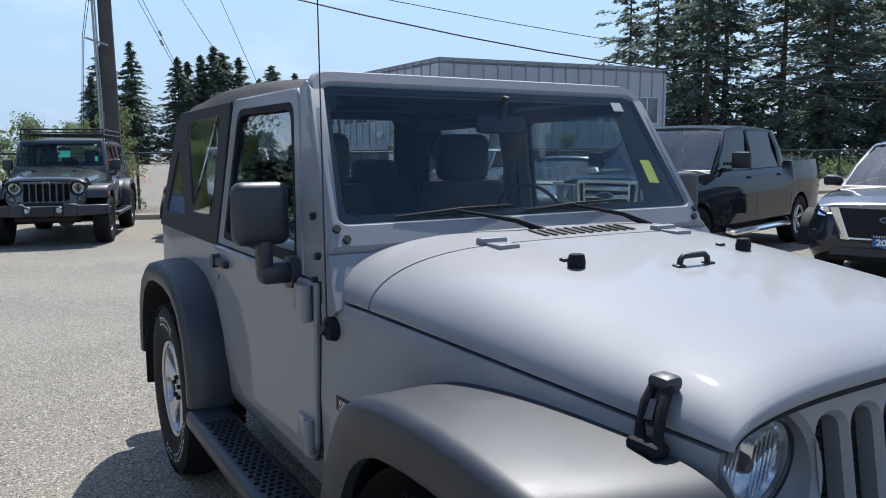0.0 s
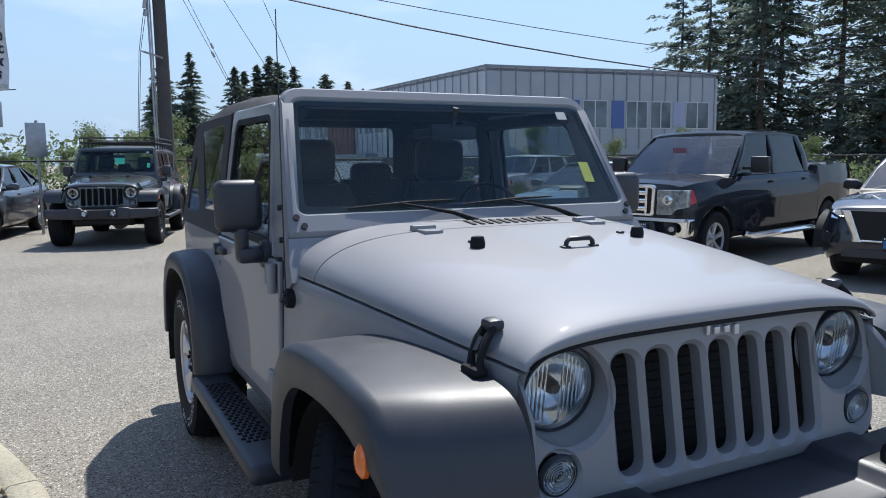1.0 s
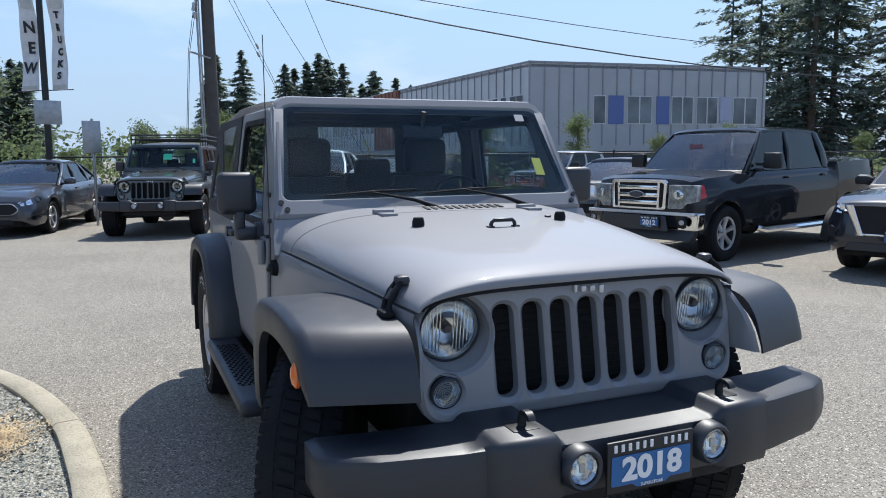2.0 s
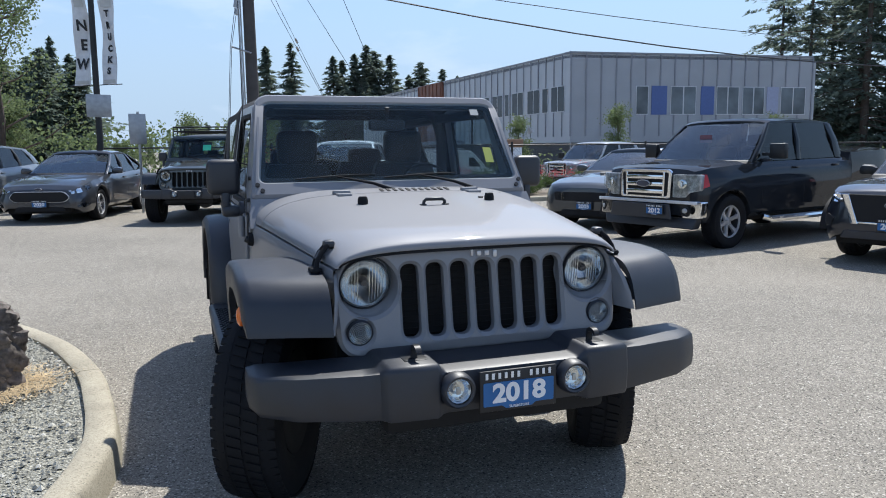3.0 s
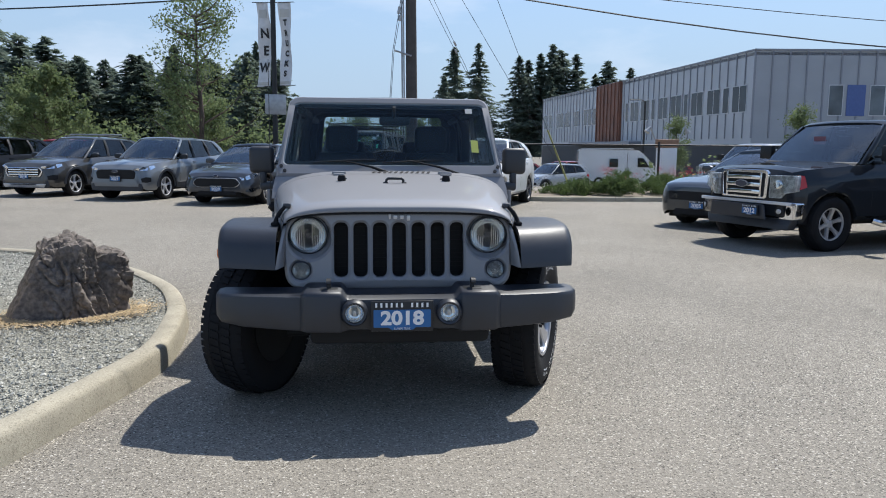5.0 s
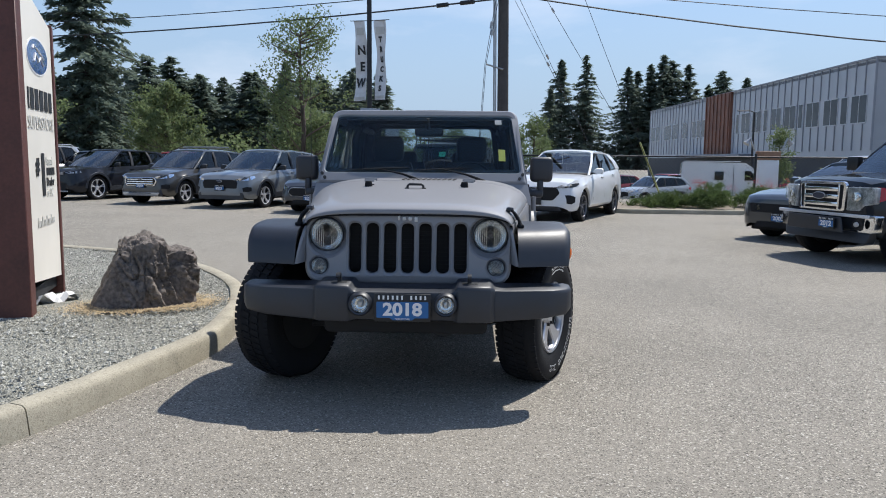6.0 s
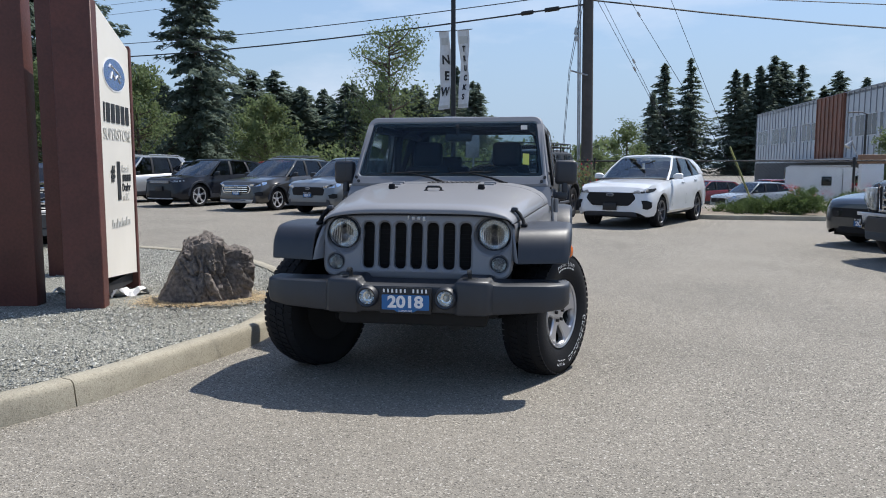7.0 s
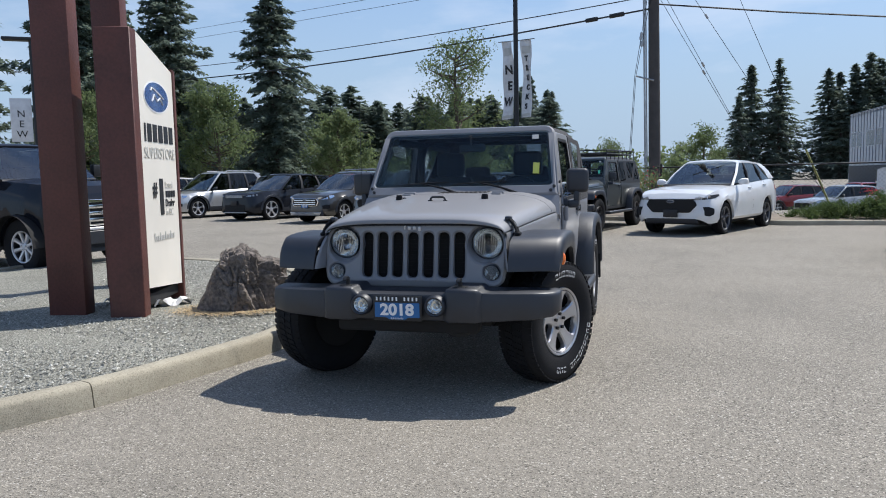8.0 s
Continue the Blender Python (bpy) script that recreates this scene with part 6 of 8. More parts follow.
    o = thing("pickup_truck", "silver-grey pickup parked beyond the hedge", "truck", heading(12.6, 21.5, 70, -0.25), far)
    road_car(o, pickup(paint("silver_grey_paint", (0.4, 0.4, 0.41)), wheel="truck_b", alloy=ALLOY))
    for x, y, h, col, lab in ((9.4, 38.0, 60, (0.4, 0.42, 0.44), "silver"), (7.6, 42.0, 60, (0.25, 0.03, 0.03), "dark red"), (12.0, 46.0, 60, (0.35, 0.05, 0.05), "red")):
        road_car(thing("compact_suv", lab + " car parked beyond the fence", "car", heading(x, y, h, -1.1), far), suv(paint(lab.replace(" ", "_") + "_far_paint", col, 0.2), wheel="suv_d"))
    van = thing("delivery_van", "white panel van with high roof and side door window", "van", heading(18.7, 44.8, -78, -1.15), far)
    vp = paint("white_van_paint", (0.72, 0.73, 0.74), 0.0)
    prof = [(-0.9, 0.4), (-0.95, 0.75), (-0.8, 1.05), (-0.25, 1.3), (0.55, 2.2), (0.9, 2.45), (4.6, 2.5), (4.75, 2.4), (4.8, 0.45), (0.5, 0.35)]
    part("body", loft([[Vector((x * (1 - 0.06 * max(0, z - 1.2)) * (k if j else k), y, z)) for j, (y, z) in enumerate(round_poly(prof, 0.08, 3))] for x, k in ((-0.97, 1), (-1.02, 1), (1.02, 1), (0.97, 1))]), vp, van, "", 40)
    for s in (-1, 1):
        for y in (0, 3.4):
            wheel(van, pose(s * 0.88, y, 0.34, 0, 0, 0 if s > 0 else 180), "van", 0.34, 0.22, 0.2, 5, ALLOY)
        part("cab_window", loft([[Vector((s * x, y, z)) for y, z in ((0.15, 1.35), (0.95, 1.35), (0.95, 1.95), (0.6, 1.95))] for x in (0.99, 1.012)]), GLASS_DARK, van)
        part("load_window", box(s * 0.99, 2.2, 1.35, s * 1.01, 2.75, 1.9, 0.01), GLASS_DARK, van)
        part("door_seam", box(s * 1.0, 1.6, 0.5, s * 1.012, 1.63, 2.2), DARK, van)
        part("roof_rail", box(s * 0.85, 1.2, 2.5, s * 0.9, 4.5, 2.56, 0.01), ALLOY, van)
    part("windscreen", loft([[Vector((x, y - 0.02, z + 0.01)) for x in (-0.85 * k, 0.85 * k)] for y, z, k in ((-0.15, 1.42, 1), (0.5, 2.15, 0.92))], closed=False), GLASS_DARK, van)


hero = thing("off_road_car", "silver two-door off-roader with black fabric top and wide arch flares", "car", pose(0, 0, 0))
offroader(hero, SILVER, CLOTH, year="2018", steer=-24.0)
make_cars()


# ---- ground ----
def ground_z(x, y):
    """The lot is level; past the fence the land falls away a little."""
    t = min(1.0, max(0.0, (y - 23.0) / 9.0))
    return -1.15 * t * t * (3 - 2 * t) * (1.0 if x > -4 else max(0.0, 1 - (-4 - x) / 14.0))


def build_ground():
    xs = np.unique(np.concatenate([np.linspace(-700, -60, 9), np.linspace(-60, 70, 66), np.linspace(70, 700, 9)]))
    ys = np.unique(np.concatenate([np.linspace(-500, -20, 7), np.linspace(-20, 60, 41), np.linspace(60, 900, 10)]))
    vs = [(x, y, ground_z(x, y)) for y in ys for x in xs]
    n = len(xs)
    fs = [(j * n + i, j * n + i + 1, (j + 1) * n + i + 1, (j + 1) * n + i) for j in range(len(ys) - 1) for i in range(n - 1)]
    tagged(quads("ground", vs, fs, ASPHALT, smooth=True), "worn light grey asphalt of the sales lot", "ground", kind="structure")


build_ground()

# ---- planted island ----
LOOP = [(-1.44, 0.6), (-1.5, 1.2), (-1.62, 1.85), (-1.95, 2.75), (-2.6, 3.75), (-3.6, 4.8), (-4.6, 5.35), (-5.8, 5.75), (-7.0, 5.75), (-7.9, 4.9), (-8.1, 3.2), (-8.0, 0.5), (-7.6, -2.5), (-6.6, -4.6), (-5.0, -5.2), (-3.6, -4.4), (-2.7, -3.0), (-2.08, -1.8), (-1.78, -1.1), (-1.58, -0.3), (-1.47, 0.2)]


def smooth_loop(pts, sub=6):
    out, n = [], len(pts)
    for i in range(n):
        p0, p1, p2, p3 = (Vector((*pts[(i + k) % n], 0)) for k in (-1, 0, 1, 2))
        for k in range(sub):
            t = k / sub
            out.append(0.5 * (2 * p1 + (p2 - p0) * t + (2 * p0 - 5 * p1 + 4 * p2 - p3) * t * t + (3 * p1 - p0 - 3 * p2 + p3) * t ** 3))
    return out


def kerb(name, path, label, closed, h=0.15, w=0.16, seg=9, side=1):
    """Cast kerb stones end to end along a line, each with worn round edges and an open joint."""
    top = thing(name, label, "kerb", kind="structure")
    n = len(path)
    cum = [0.0]
    for i in range(n if closed else n - 1):
        cum.append(cum[-1] + (path[(i + 1) % n] - path[i]).length)
    idx = 0
    while idx < (n if closed else n - 1):
        take = min(seg, (n if closed else n - 1) - idx)
        rings = []
        pts = []
        for k in range(take + 1):
            p = path[(idx + k) % n]
            d = (path[(idx + k + 1) % n if closed else min(idx + k + 1, n - 1)] - path[(idx + k - 1) % n if closed else max(idx + k - 1, 0)]).normalized()
            pts.append((p, d))
        pts[0] = (pts[0][0] + pts[0][1] * 0.004, pts[0][1])
        pts[-1] = (pts[-1][0] - pts[-1][1] * 0.004, pts[-1][1])
        for p, d in pts:
            s = Vector((-d.y, d.x, 0)) * side
            rings.append([p + s * a + Vector((0, 0, b)) for a, b in ((0.0, -0.05), (0.0, 0.0), (0.012, h * 0.55), (0.018, h - 0.03), (0.026, h - 0.012), (0.045, h), (w - 0.02, h + 0.002), (w, h - 0.012), (w, -0.05))])
        part("kerb_stone", loft(rings), CONCRETE, top, "", 50)
        idx += take
    return top


ring = smooth_loop(LOOP)
kerb("kerb_island", ring[107:] + ring[:107], "pale concrete kerb round the gravel island", True, seg=30)


def island_inside(x, y, grow=0.0):
    c, n = False, len(LOOP)
    for i in range(n):
        (x0, y0), (x1, y1) = LOOP[i], LOOP[i - 1]
        if (y0 > y) != (y1 > y) and x < (x1 - x0) * (y - y0) / (y1 - y0) + x0:
            c = not c
    return c


def build_gravel():
    bm = bmesh.new()
    cx, cy = -4.6, 0.6
    rows = []
    for k in (1.0, 0.985, 0.9, 0.75, 0.5, 0.25, 0.02):
        rows.append([Vector((cx + (p.x - cx) * k * 0.96, cy + (p.y - cy) * k * 0.975, 0.118 + 0.03 * (1 - k) + 0.012 * math.sin(p.x * 3 * k + p.y * 2.1))) for p in ring])
    loft(rows, bm=bm)
    tagged(part("gravel_bed", bm, GRAVEL, None), "pale grey crushed gravel inside the kerb", "gravel", kind="structure")
    rng = np.random.default_rng(3)
    vs, fs = [], []
    base = np.array([(1, 0, 0), (-1, 0, 0), (0, 1, 0), (0, -1, 0), (0, 0, 0.8), (0, 0, -0.6)])
    fc = np.array([(0, 2, 4), (2, 1, 4), (1, 3, 4), (3, 0, 4)])
    k = 0
    while k < 22000:
        x, y = rng.uniform(-5.4, -1.5), rng.uniform(-4.5, 5.4)
        if not island_inside(x + 0.17, y) or not island_inside(x + 0.1, y - 0.14) or not island_inside(x + 0.1, y + 0.14):
            continue
        s = rng.uniform(0.005, 0.015) * (1.4 if rng.random() < 0.1 else 1)
        a = rng.uniform(0, 6.28)
        m = np.array([(math.cos(a), -math.sin(a), 0), (math.sin(a), math.cos(a), 0), (0, 0, 1)])
        pts = (base * rng.uniform(0.6, 1.3, (6, 3)) * s) @ m.T + np.array([x, y, 0.135])
        fs.extend((fc + len(vs)).tolist())
        vs.extend(pts.tolist())
        k += 1
    tagged(quads("gravel_stones", vs, fs, STONES), "loose chips of pale grey gravel", "gravel", kind="stuff")


build_gravel()


def build_rock():
    """A tall slab of weathered rock with ribs and pits."""
    bm = bmesh.new()
    bmesh.ops.create_icosphere(bm, subdivisions=6, radius=1.0)
    # broken flat faces: normal and distance from the middle
    cuts = [((0.35, -0.93, 0.1), 0.235), ((-0.5, -0.83, 0.22), 0.195), ((-0.9, -0.1, 0.42), 0.27), ((-0.45, -0.25, 0.86), 0.3), ((0.45, -0.1, 0.89), 0.355), ((0.99, 0.05, -0.04), 0.455), ((0.8, -0.55, 0.1), 0.43), ((0, 1, 0.15), 0.26), ((-0.6, 0.8, 0.1), 0.35), ((0, 0, -1), 0.36), ((0.1, -0.72, 0.69), 0.36)]
    cuts = [(Vector(n).normalized(), d / Vector(n).length) for n, d in cuts]
    for v in bm.verts:
        u = v.co.normalized()
        r = min(d / max(1e-6, n.dot(u)) for n, d in cuts if n.dot(u) > 0.01)
        p = u * r
        # ribs running down the faces, pits, chips and a notch in the crest
        w = noise.noise(p * 3.0) * 0.5
        rib = 1 - abs(noise.noise(Vector((p.x * 13 + p.z * 4 + w, p.y * 13, p.z * 2.4)) + Vector((3, 1, 7)))) * 2
        chip = noise.cell(Vector((p.x * 10 + p.z * 3.5 + w, p.y * 9, p.z * 5 + w)))
        fine = noise.fractal(p * 34, 0.8, 2.0, 4)
        big = noise.fractal(p * 7 + Vector((5, 0, 2)), 0.9, 2.0, 3)
        flat = 0.35 if p.x < -0.2 else 1.0
        k = flat * (0.011 * fine - 0.045 * max(0, rib) ** 3 + 0.016 * chip) + 0.016 * big
        k -= 0.05 * math.exp(-((p.x - 0.25) / 0.05) ** 2) * max(0.0, min(1.0, (p.z + 0.15) / 0.3))
        q = p + u * k
        v.co = Vector((q.x * 0.95 - 0.01, q.y * 0.97, (q.z + 0.36) * 0.89 - 0.05))
    ob = part("rock", bm, ROCK, None, sharp=35)
    ob.matrix_basis = pose(-2.4, 1.5, 0.12, 0, 0, 25.5)
    tagged(ob, "rough grey-brown standing rock on the gravel", "rock")
    rng = np.random.default_rng(5)
    vs, fs = [], []
    for k in range(5200):
        a = rng.uniform(0, 6.28)
        r = 0.92 + abs(rng.normal(0, 0.3))
        u, w = r * math.cos(a) * 0.44, r * math.sin(a) * 0.3
        x, y = -2.4 + u * 0.9 - w * 0.43, 1.5 + u * 0.43 + w * 0.9
        if rng.random() < 0.35 and math.sin(a) > 0:
            continue
        h, t = rng.uniform(0.0, 0.01), rng.uniform(0, 6.28)
        l = rng.uniform(0.02, 0.06)
        dx, dy = math.cos(t) * l, math.sin(t) * l
        b = len(vs)
        vs += [(x, y, 0.145), (x - dy * 0.15, y + dx * 0.15, 0.145), (x + dx, y + dy, 0.15 + h)]
        fs.append((b, b + 1, b + 2))
    tagged(quads("straw", vs, fs, STRAW), "dry tan grass clippings round the rock", "dry grass", kind="stuff")


build_rock()


def build_sign():
    """Low dealer pylon: stained timber posts with a cream panel between, and two tall posts behind."""
    sg = thing("dealer_sign", "dealer pylon of red-brown timber posts with cream printed panel", "sign", pose(-3.09, 0.99, 0.1, 0, 0, 17.2))
    # local: y runs along the panel, +x is its printed face
    def post(x0, y0, x1, y1, z0, z1a, z1b, nm, m=SIGN_WOOD):
        bm = bmesh.new()
        loft([[Vector((x, y, z)) for x, y in ((x0, y0), (x1, y0), (x1, y1), (x0, y1))] for z in (z0,)] + [[Vector((x0, y0, z1a)), Vector((x1, y0, z1a)), Vector((x1, y1, z1b)), Vector((x0, y1, z1b))]], bm=bm)
        bmesh.ops.bevel(bm, geom=list(bm.edges), offset=0.006, segments=1, affect="EDGES")
        return part(nm, bm, m, sg)
    post(-0.3, -0.09, 0.02, 0.06, 0, 2.66, 2.66, "front_post")
    post(-0.3, 1.06, 0.02, 1.12, 0, 2.44, 2.42, "rear_post")
    lean = [Vector((0, y, z)) for y, z in ((0.06, 0.28), (1.06, 0.2), (1.06, 2.4), (0.06, 2.66))]
    part("panel", loft([[p + Vector((x, 0, 0)) for p in lean] for x in (-0.03, 0.005)]), PANEL, sg, "cream printed panel")
    part("panel", loft([[p + Vector((x, 0, 0)) for p in lean] for x in (-0.285, -0.25)]), PANEL, sg, "cream printed panel")
    part("base_rail", box(-0.26, 0.06, 0.1, -0.04, 1.06, 0.2), DARK, sg)
    def face(u, v, w):
        return Vector((0.0075 + w, 0.06 + u, v))
    finish("oval_rim", slab(circle(0.5, 2.1, 0.345, 36, 0.155), [], 0.003, 0.0005, face), WHITE, sg, "", 0)
    finish("oval_field", slab(circle(0.5, 2.1, 0.328, 36, 0.14), [], 0.003, 0.0005, lambda u, v, w: face(u, v, w + 0.003)), OVAL, sg, "blue oval emblem", 0)
    bm = bmesh.new()
    tube([face(0.33, 2.15, 0.006), face(0.36, 2.18, 0.006), face(0.46, 2.16, 0.006), face(0.6, 2.13, 0.006), face(0.68, 2.1, 0.006)], 0.008, bm=bm, n=6)
    tube([face(0.36, 2.05, 0.006), face(0.42, 2.12, 0.006), face(0.5, 2.06, 0.006), face(0.58, 2.1, 0.006), face(0.66, 2.04, 0.006)], 0.009, bm=bm, n=6)
    part("oval_stroke", bm, WHITE, sg)
    for u0, u1 in ((0.12, 0.16), (0.2, 0.31), (0.35, 0.46), (0.5, 0.62), (0.66, 0.77), (0.81, 0.92)):  # the dealer's name: plain bars
        part("name_bar", loft([[face(uu, vv, w) for uu, vv in ((u0, 1.66), (u1, 1.66), (u1, 1.83), (u0, 1.83))] for w in (0.0, 0.003)]), INK, sg, "", 0)
    def word(s, size, u, v, m, al="CENTER", sq=1.0, bold=0.0):
        finish("lettering", text_mesh(s, size, lambda a, b, w: face(u + a, v + b, 0.002 + w), 0.003, sq, al, bold), m, sg, "", 0)
    word("SUPERSTORE", 0.15, 0.52, 1.55, GREY_PRINT, sq=1.0)
    word("#", 0.2, 0.32, 1.2, INK, bold=0.006)
    word("1", 0.46, 0.5, 1.11, INK, sq=1.1, bold=0.022)
    word("Rated", 0.1, 0.6, 1.24, GREY_PRINT, "LEFT")
    word("Dealer", 0.1, 0.6, 1.06, INK, "LEFT", bold=0.003)
    word("in BC", 0.1, 0.6, 0.97, GREY_PRINT, "LEFT")
    for k in range(4):
        part("maker_bar", loft([[face(0.62 + k * 0.075 + uu, 1.12 + vv, w) for uu, vv in ((0, 0), (0.055, 0), (0.055, 0.065), (0, 0.065))] for w in (0.0, 0.003)]), INK, sg, "", 0)
    for k in range(12):
        part("address_bar", loft([[face(0.24 + k * 0.05 + uu, 0.7 + vv, w) for uu, vv in ((0, 0), (0.03, 0), (0.03, 0.05 if k % 3 else 0.08), (0, 0.05 if k % 3 else 0.08))] for w in (0.0, 0.003)]), GREY_PRINT, sg, "", 0)
    for x, y, lab in ((-3.84, 0.9, "tall red-brown timber post beside the dealer sign"), (-4.72, 2.75, "tall red-brown timber post behind the dealer sign")):
        bm = box(-0.17, -0.1, 0, 0.17, 0.1, 5.6, 0.008)
        ob = tagged(part("timber_post", bm, SIGN_WOOD, None), lab, "post", "tall sign posts")
        ob.matrix_basis = pose(x, y, 0.1, 0, 0, 16.5)
    # folded banner lying at the foot
    rng = random.Random(4)
    for x, y, l, a, m in ((-3.75, 1.6, 0.45, 20, WHITE), (-3.25, 1.55, 0.4, 60, WHITE)):
        bm = bmesh.new()
        rows = []
        for i in range(8):
            rows.append([Vector(((i / 7 - 0.5) * l, (j / 5 - 0.5) * 0.26, 0.02 + 0.05 * rng.random() + 0.03 * math.sin(i * 1.3 + j))) for j in range(6)])
        loft(rows, closed=False, bm=bm)
        ob = tagged(part("folded_banner", bm, BANNER, None, sharp=0), "crumpled white plastic banner on the gravel", "banner")
        ob.matrix_basis = pose(x, y, 0.13, 0, 0, a)


build_sign()

# ---- hedge, kerb and fence at the back ----
back = [Vector(p) for p in ((34, 14.3, 0), (24, 14.9, 0), (16, 15.2, 0), (10, 15.3, 0), (6.5, 15.35, 0), (4.6, 15.4, 0), (3.9, 15.7, 0), (3.4, 16.3, 0), (2.4, 16.9, 0), (1.0, 17.5, 0), (-1.0, 18.2, 0), (-4, 19.6, 0))]
kerb("kerb_back", back, "concrete kerb along the planted strip", False, seg=2, side=-1, h=0.12)
bm = bmesh.new()
loft([[p + Vector((0.1, 0.16, 0.1)) for p in back], [p + Vector((0.3, 2.6, 0.16)) for p in back]], closed=False, bm=bm)
tagged(part("planting_bed", bm, EARTH, None), "brown soil of the planted strip", "soil", kind="structure")


def leaf_cloud(centres, sizes, rng, spread, per, flat=0.5, droop=0.0):
    """Small two-sided leaves in clumps: arrays of points and quads."""
    c = np.repeat(np.asarray(centres, float), per, axis=0)
    s = np.repeat(np.asarray(sizes, float), per)
    n = len(c)
    off = rng.normal(0, 1, (n, 3)) * np.repeat(np.asarray(spread, float).reshape(-1, 1) if np.ndim(spread) else np.full((len(centres), 1), spread), per, axis=0)
    off[:, 2] *= 0.75
    p = c + off
    a = rng.normal(0, 1, (n, 3))
    a /= np.linalg.norm(a, axis=1)[:, None]
    b = rng.normal(0, 1, (n, 3))
    b -= a * (a * b).sum(1)[:, None]
    b /= np.linalg.norm(b, axis=1)[:, None]
    s = (s * rng.uniform(0.6, 1.4, n))[:, None]
    v = np.stack([p - a * s, p + b * s * flat, p + a * s, p - b * s * flat], axis=1).reshape(-1, 3)
    f = np.arange(4 * n).reshape(-1, 4)
    return v, f


def hedge():
    rng = np.random.default_rng(11)
    cs, sz, sp = [], [], []
    for k in range(34):
        x, y = rng.uniform(4.9, 13.5), rng.uniform(15.85, 17.2)
        top = min(0.42 + (x - 4.9) * 0.14, 0.8) * rng.uniform(0.65, 1.2)
        wide = rng.uniform(0.3, 0.55)
        for q in range(13):
            a, r = rng.uniform(0, 6.283), rng.uniform(0, 1) ** 0.5
            z = 0.12 + (top - 0.12) * (1 - r * r * 0.8) * rng.uniform(0.55, 1.0)
            cs.append((x + math.cos(a) * r * wide, max(15.7, y + math.sin(a) * r * wide), z)), sz.append(rng.uniform(0.022, 0.034)), sp.append(rng.uniform(0.05, 0.1))
    v, f = leaf_cloud(cs, sz, rng, sp, 115, 0.38)
    v[:, 2] = np.maximum(v[:, 2], 0.1)
    tagged(quads("juniper_hedge", v, f, JUNIPER), "low spreading juniper hedge behind the kerb", "hedge", kind="stuff")
    cs = [(rng.uniform(6.5, 12), rng.uniform(17.0, 18.0), rng.uniform(0.5, 0.85)) for _ in range(34)]
    v, f = leaf_cloud(cs, [0.022] * 34, rng, 0.09, 30)
    tagged(quads("flowering_shrubs", v, f, FLOWER), "red flowering shrubs by the fence", "shrub", kind="stuff")
    cs = [(1.15 + rng.normal(0, 0.22), 18.3 + rng.normal(0, 0.22), rng.uniform(0.2, 1.4)) for _ in range(26)]
    v, f = leaf_cloud(cs, [0.035] * 26, rng, 0.16, 60)
    sh = thing("rose_bush", "pink flowering bush beside the fence", "shrub", pose(0, 0, 0))
    quads("leaves", v, f, LEAVES, sh)
    v, f = leaf_cloud([c for c in cs if c[2] > 0.6], [0.03] * len([c for c in cs if c[2] > 0.6]), rng, 0.2, 7)
    quads("blossoms", v, f, FLOWER, sh)


hedge()


def fence():
    fn = thing("chain_link_fence", "black chain-link fence with posts and top rail", "fence", kind="structure")
    line = [(-3.0, 20.2), (1.6, 18.9), (4.2, 18.4), (8.8, 18.3), (13.4, 18.0), (18.0, 17.8), (23.0, 17.5), (28.0, 17.2), (34.0, 16.8)]
    for (x0, y0), (x1, y1) in zip(line, line[1:]):
        part("post", cyl((x0, y0, 0), (x0, y0, 1.62), 0.035, n=10), BLACK_STEEL, fn)
        part("top_rail", cyl((x0, y0, 1.52), (x1, y1, 1.52), 0.022, n=8), BLACK_STEEL, fn)
        d, h = Vector((x1 - x0, y1 - y0, 0)), 1.5
        n = int(d.length / 0.11)
        vs, fs = [], []
        for k in range(-14, n):
            for sg in (1, -1):
                a, b = (k, 0.0), (k + 14, 1.5)
                k0, k1 = max(0, a[0]), min(n, b[0])
                if k1 <= k0:
                    continue
                za, zb = (k0 - a[0]) / 14 * 1.5, (k1 - a[0]) / 14 * 1.5
                if sg < 0:
                    za, zb = 1.5 - za, 1.5 - zb
                p, q = Vector((x0, y0, 0.02)) + d * (k0 / n) + Vector((0, 0, za)), Vector((x0, y0, 0.02)) + d * (k1 / n) + Vector((0, 0, zb))
                i = len(vs)
                vs += [tuple(p), tuple(p + Vector((0, 0, 0.006))), tuple(q + Vector((0, 0, 0.006))), tuple(q)]
                fs.append((i, i + 1, i + 2, i + 3))
        tagged(quads("mesh", vs, fs, BLACK_STEEL, fn), kind="stuff")


fence()

# ---- poles, wires, banners ----
def utility_pole():
    up = thing("utility_pole", "weathered wooden utility pole with steel arm and conduits", "pole", pose(1.42, 21.2, 0))
    part("shaft", cyl((0, 0, -0.2), (-0.14, 0, 13.6), 0.2, 0.14, 20), POLE_WOOD, up)
    for dx, r in ((-0.3, 0.03), (-0.24, 0.022)):
        part("conduit", cyl((dx, -0.06, 0), (dx - 0.1, -0.06, 8.2), r, n=8), STEEL, up)
    part("arm", tube([(-0.05, -0.2, 4.35), (-0.62, -0.2, 4.52)], 0.03, n=6), STEEL, up)
    part("cross_arm", box(-1.1, -0.25, 10.2, 1.1, -0.13, 10.32, 0.01), POLE_WOOD, up)


utility_pole()


def wire(name, p, q, sag, r, label, n=14):
    p, q = Vector(p), Vector(q)
    pts = [p + (q - p) * (k / n) - Vector((0, 0, sag * 4 * (k / n) * (1 - k / n))) for k in range(n + 1)]
    return tagged(part(name, tube(pts, r, n=5), BLACK_STEEL, None, sharp=0), label, "cable", "overhead cables")


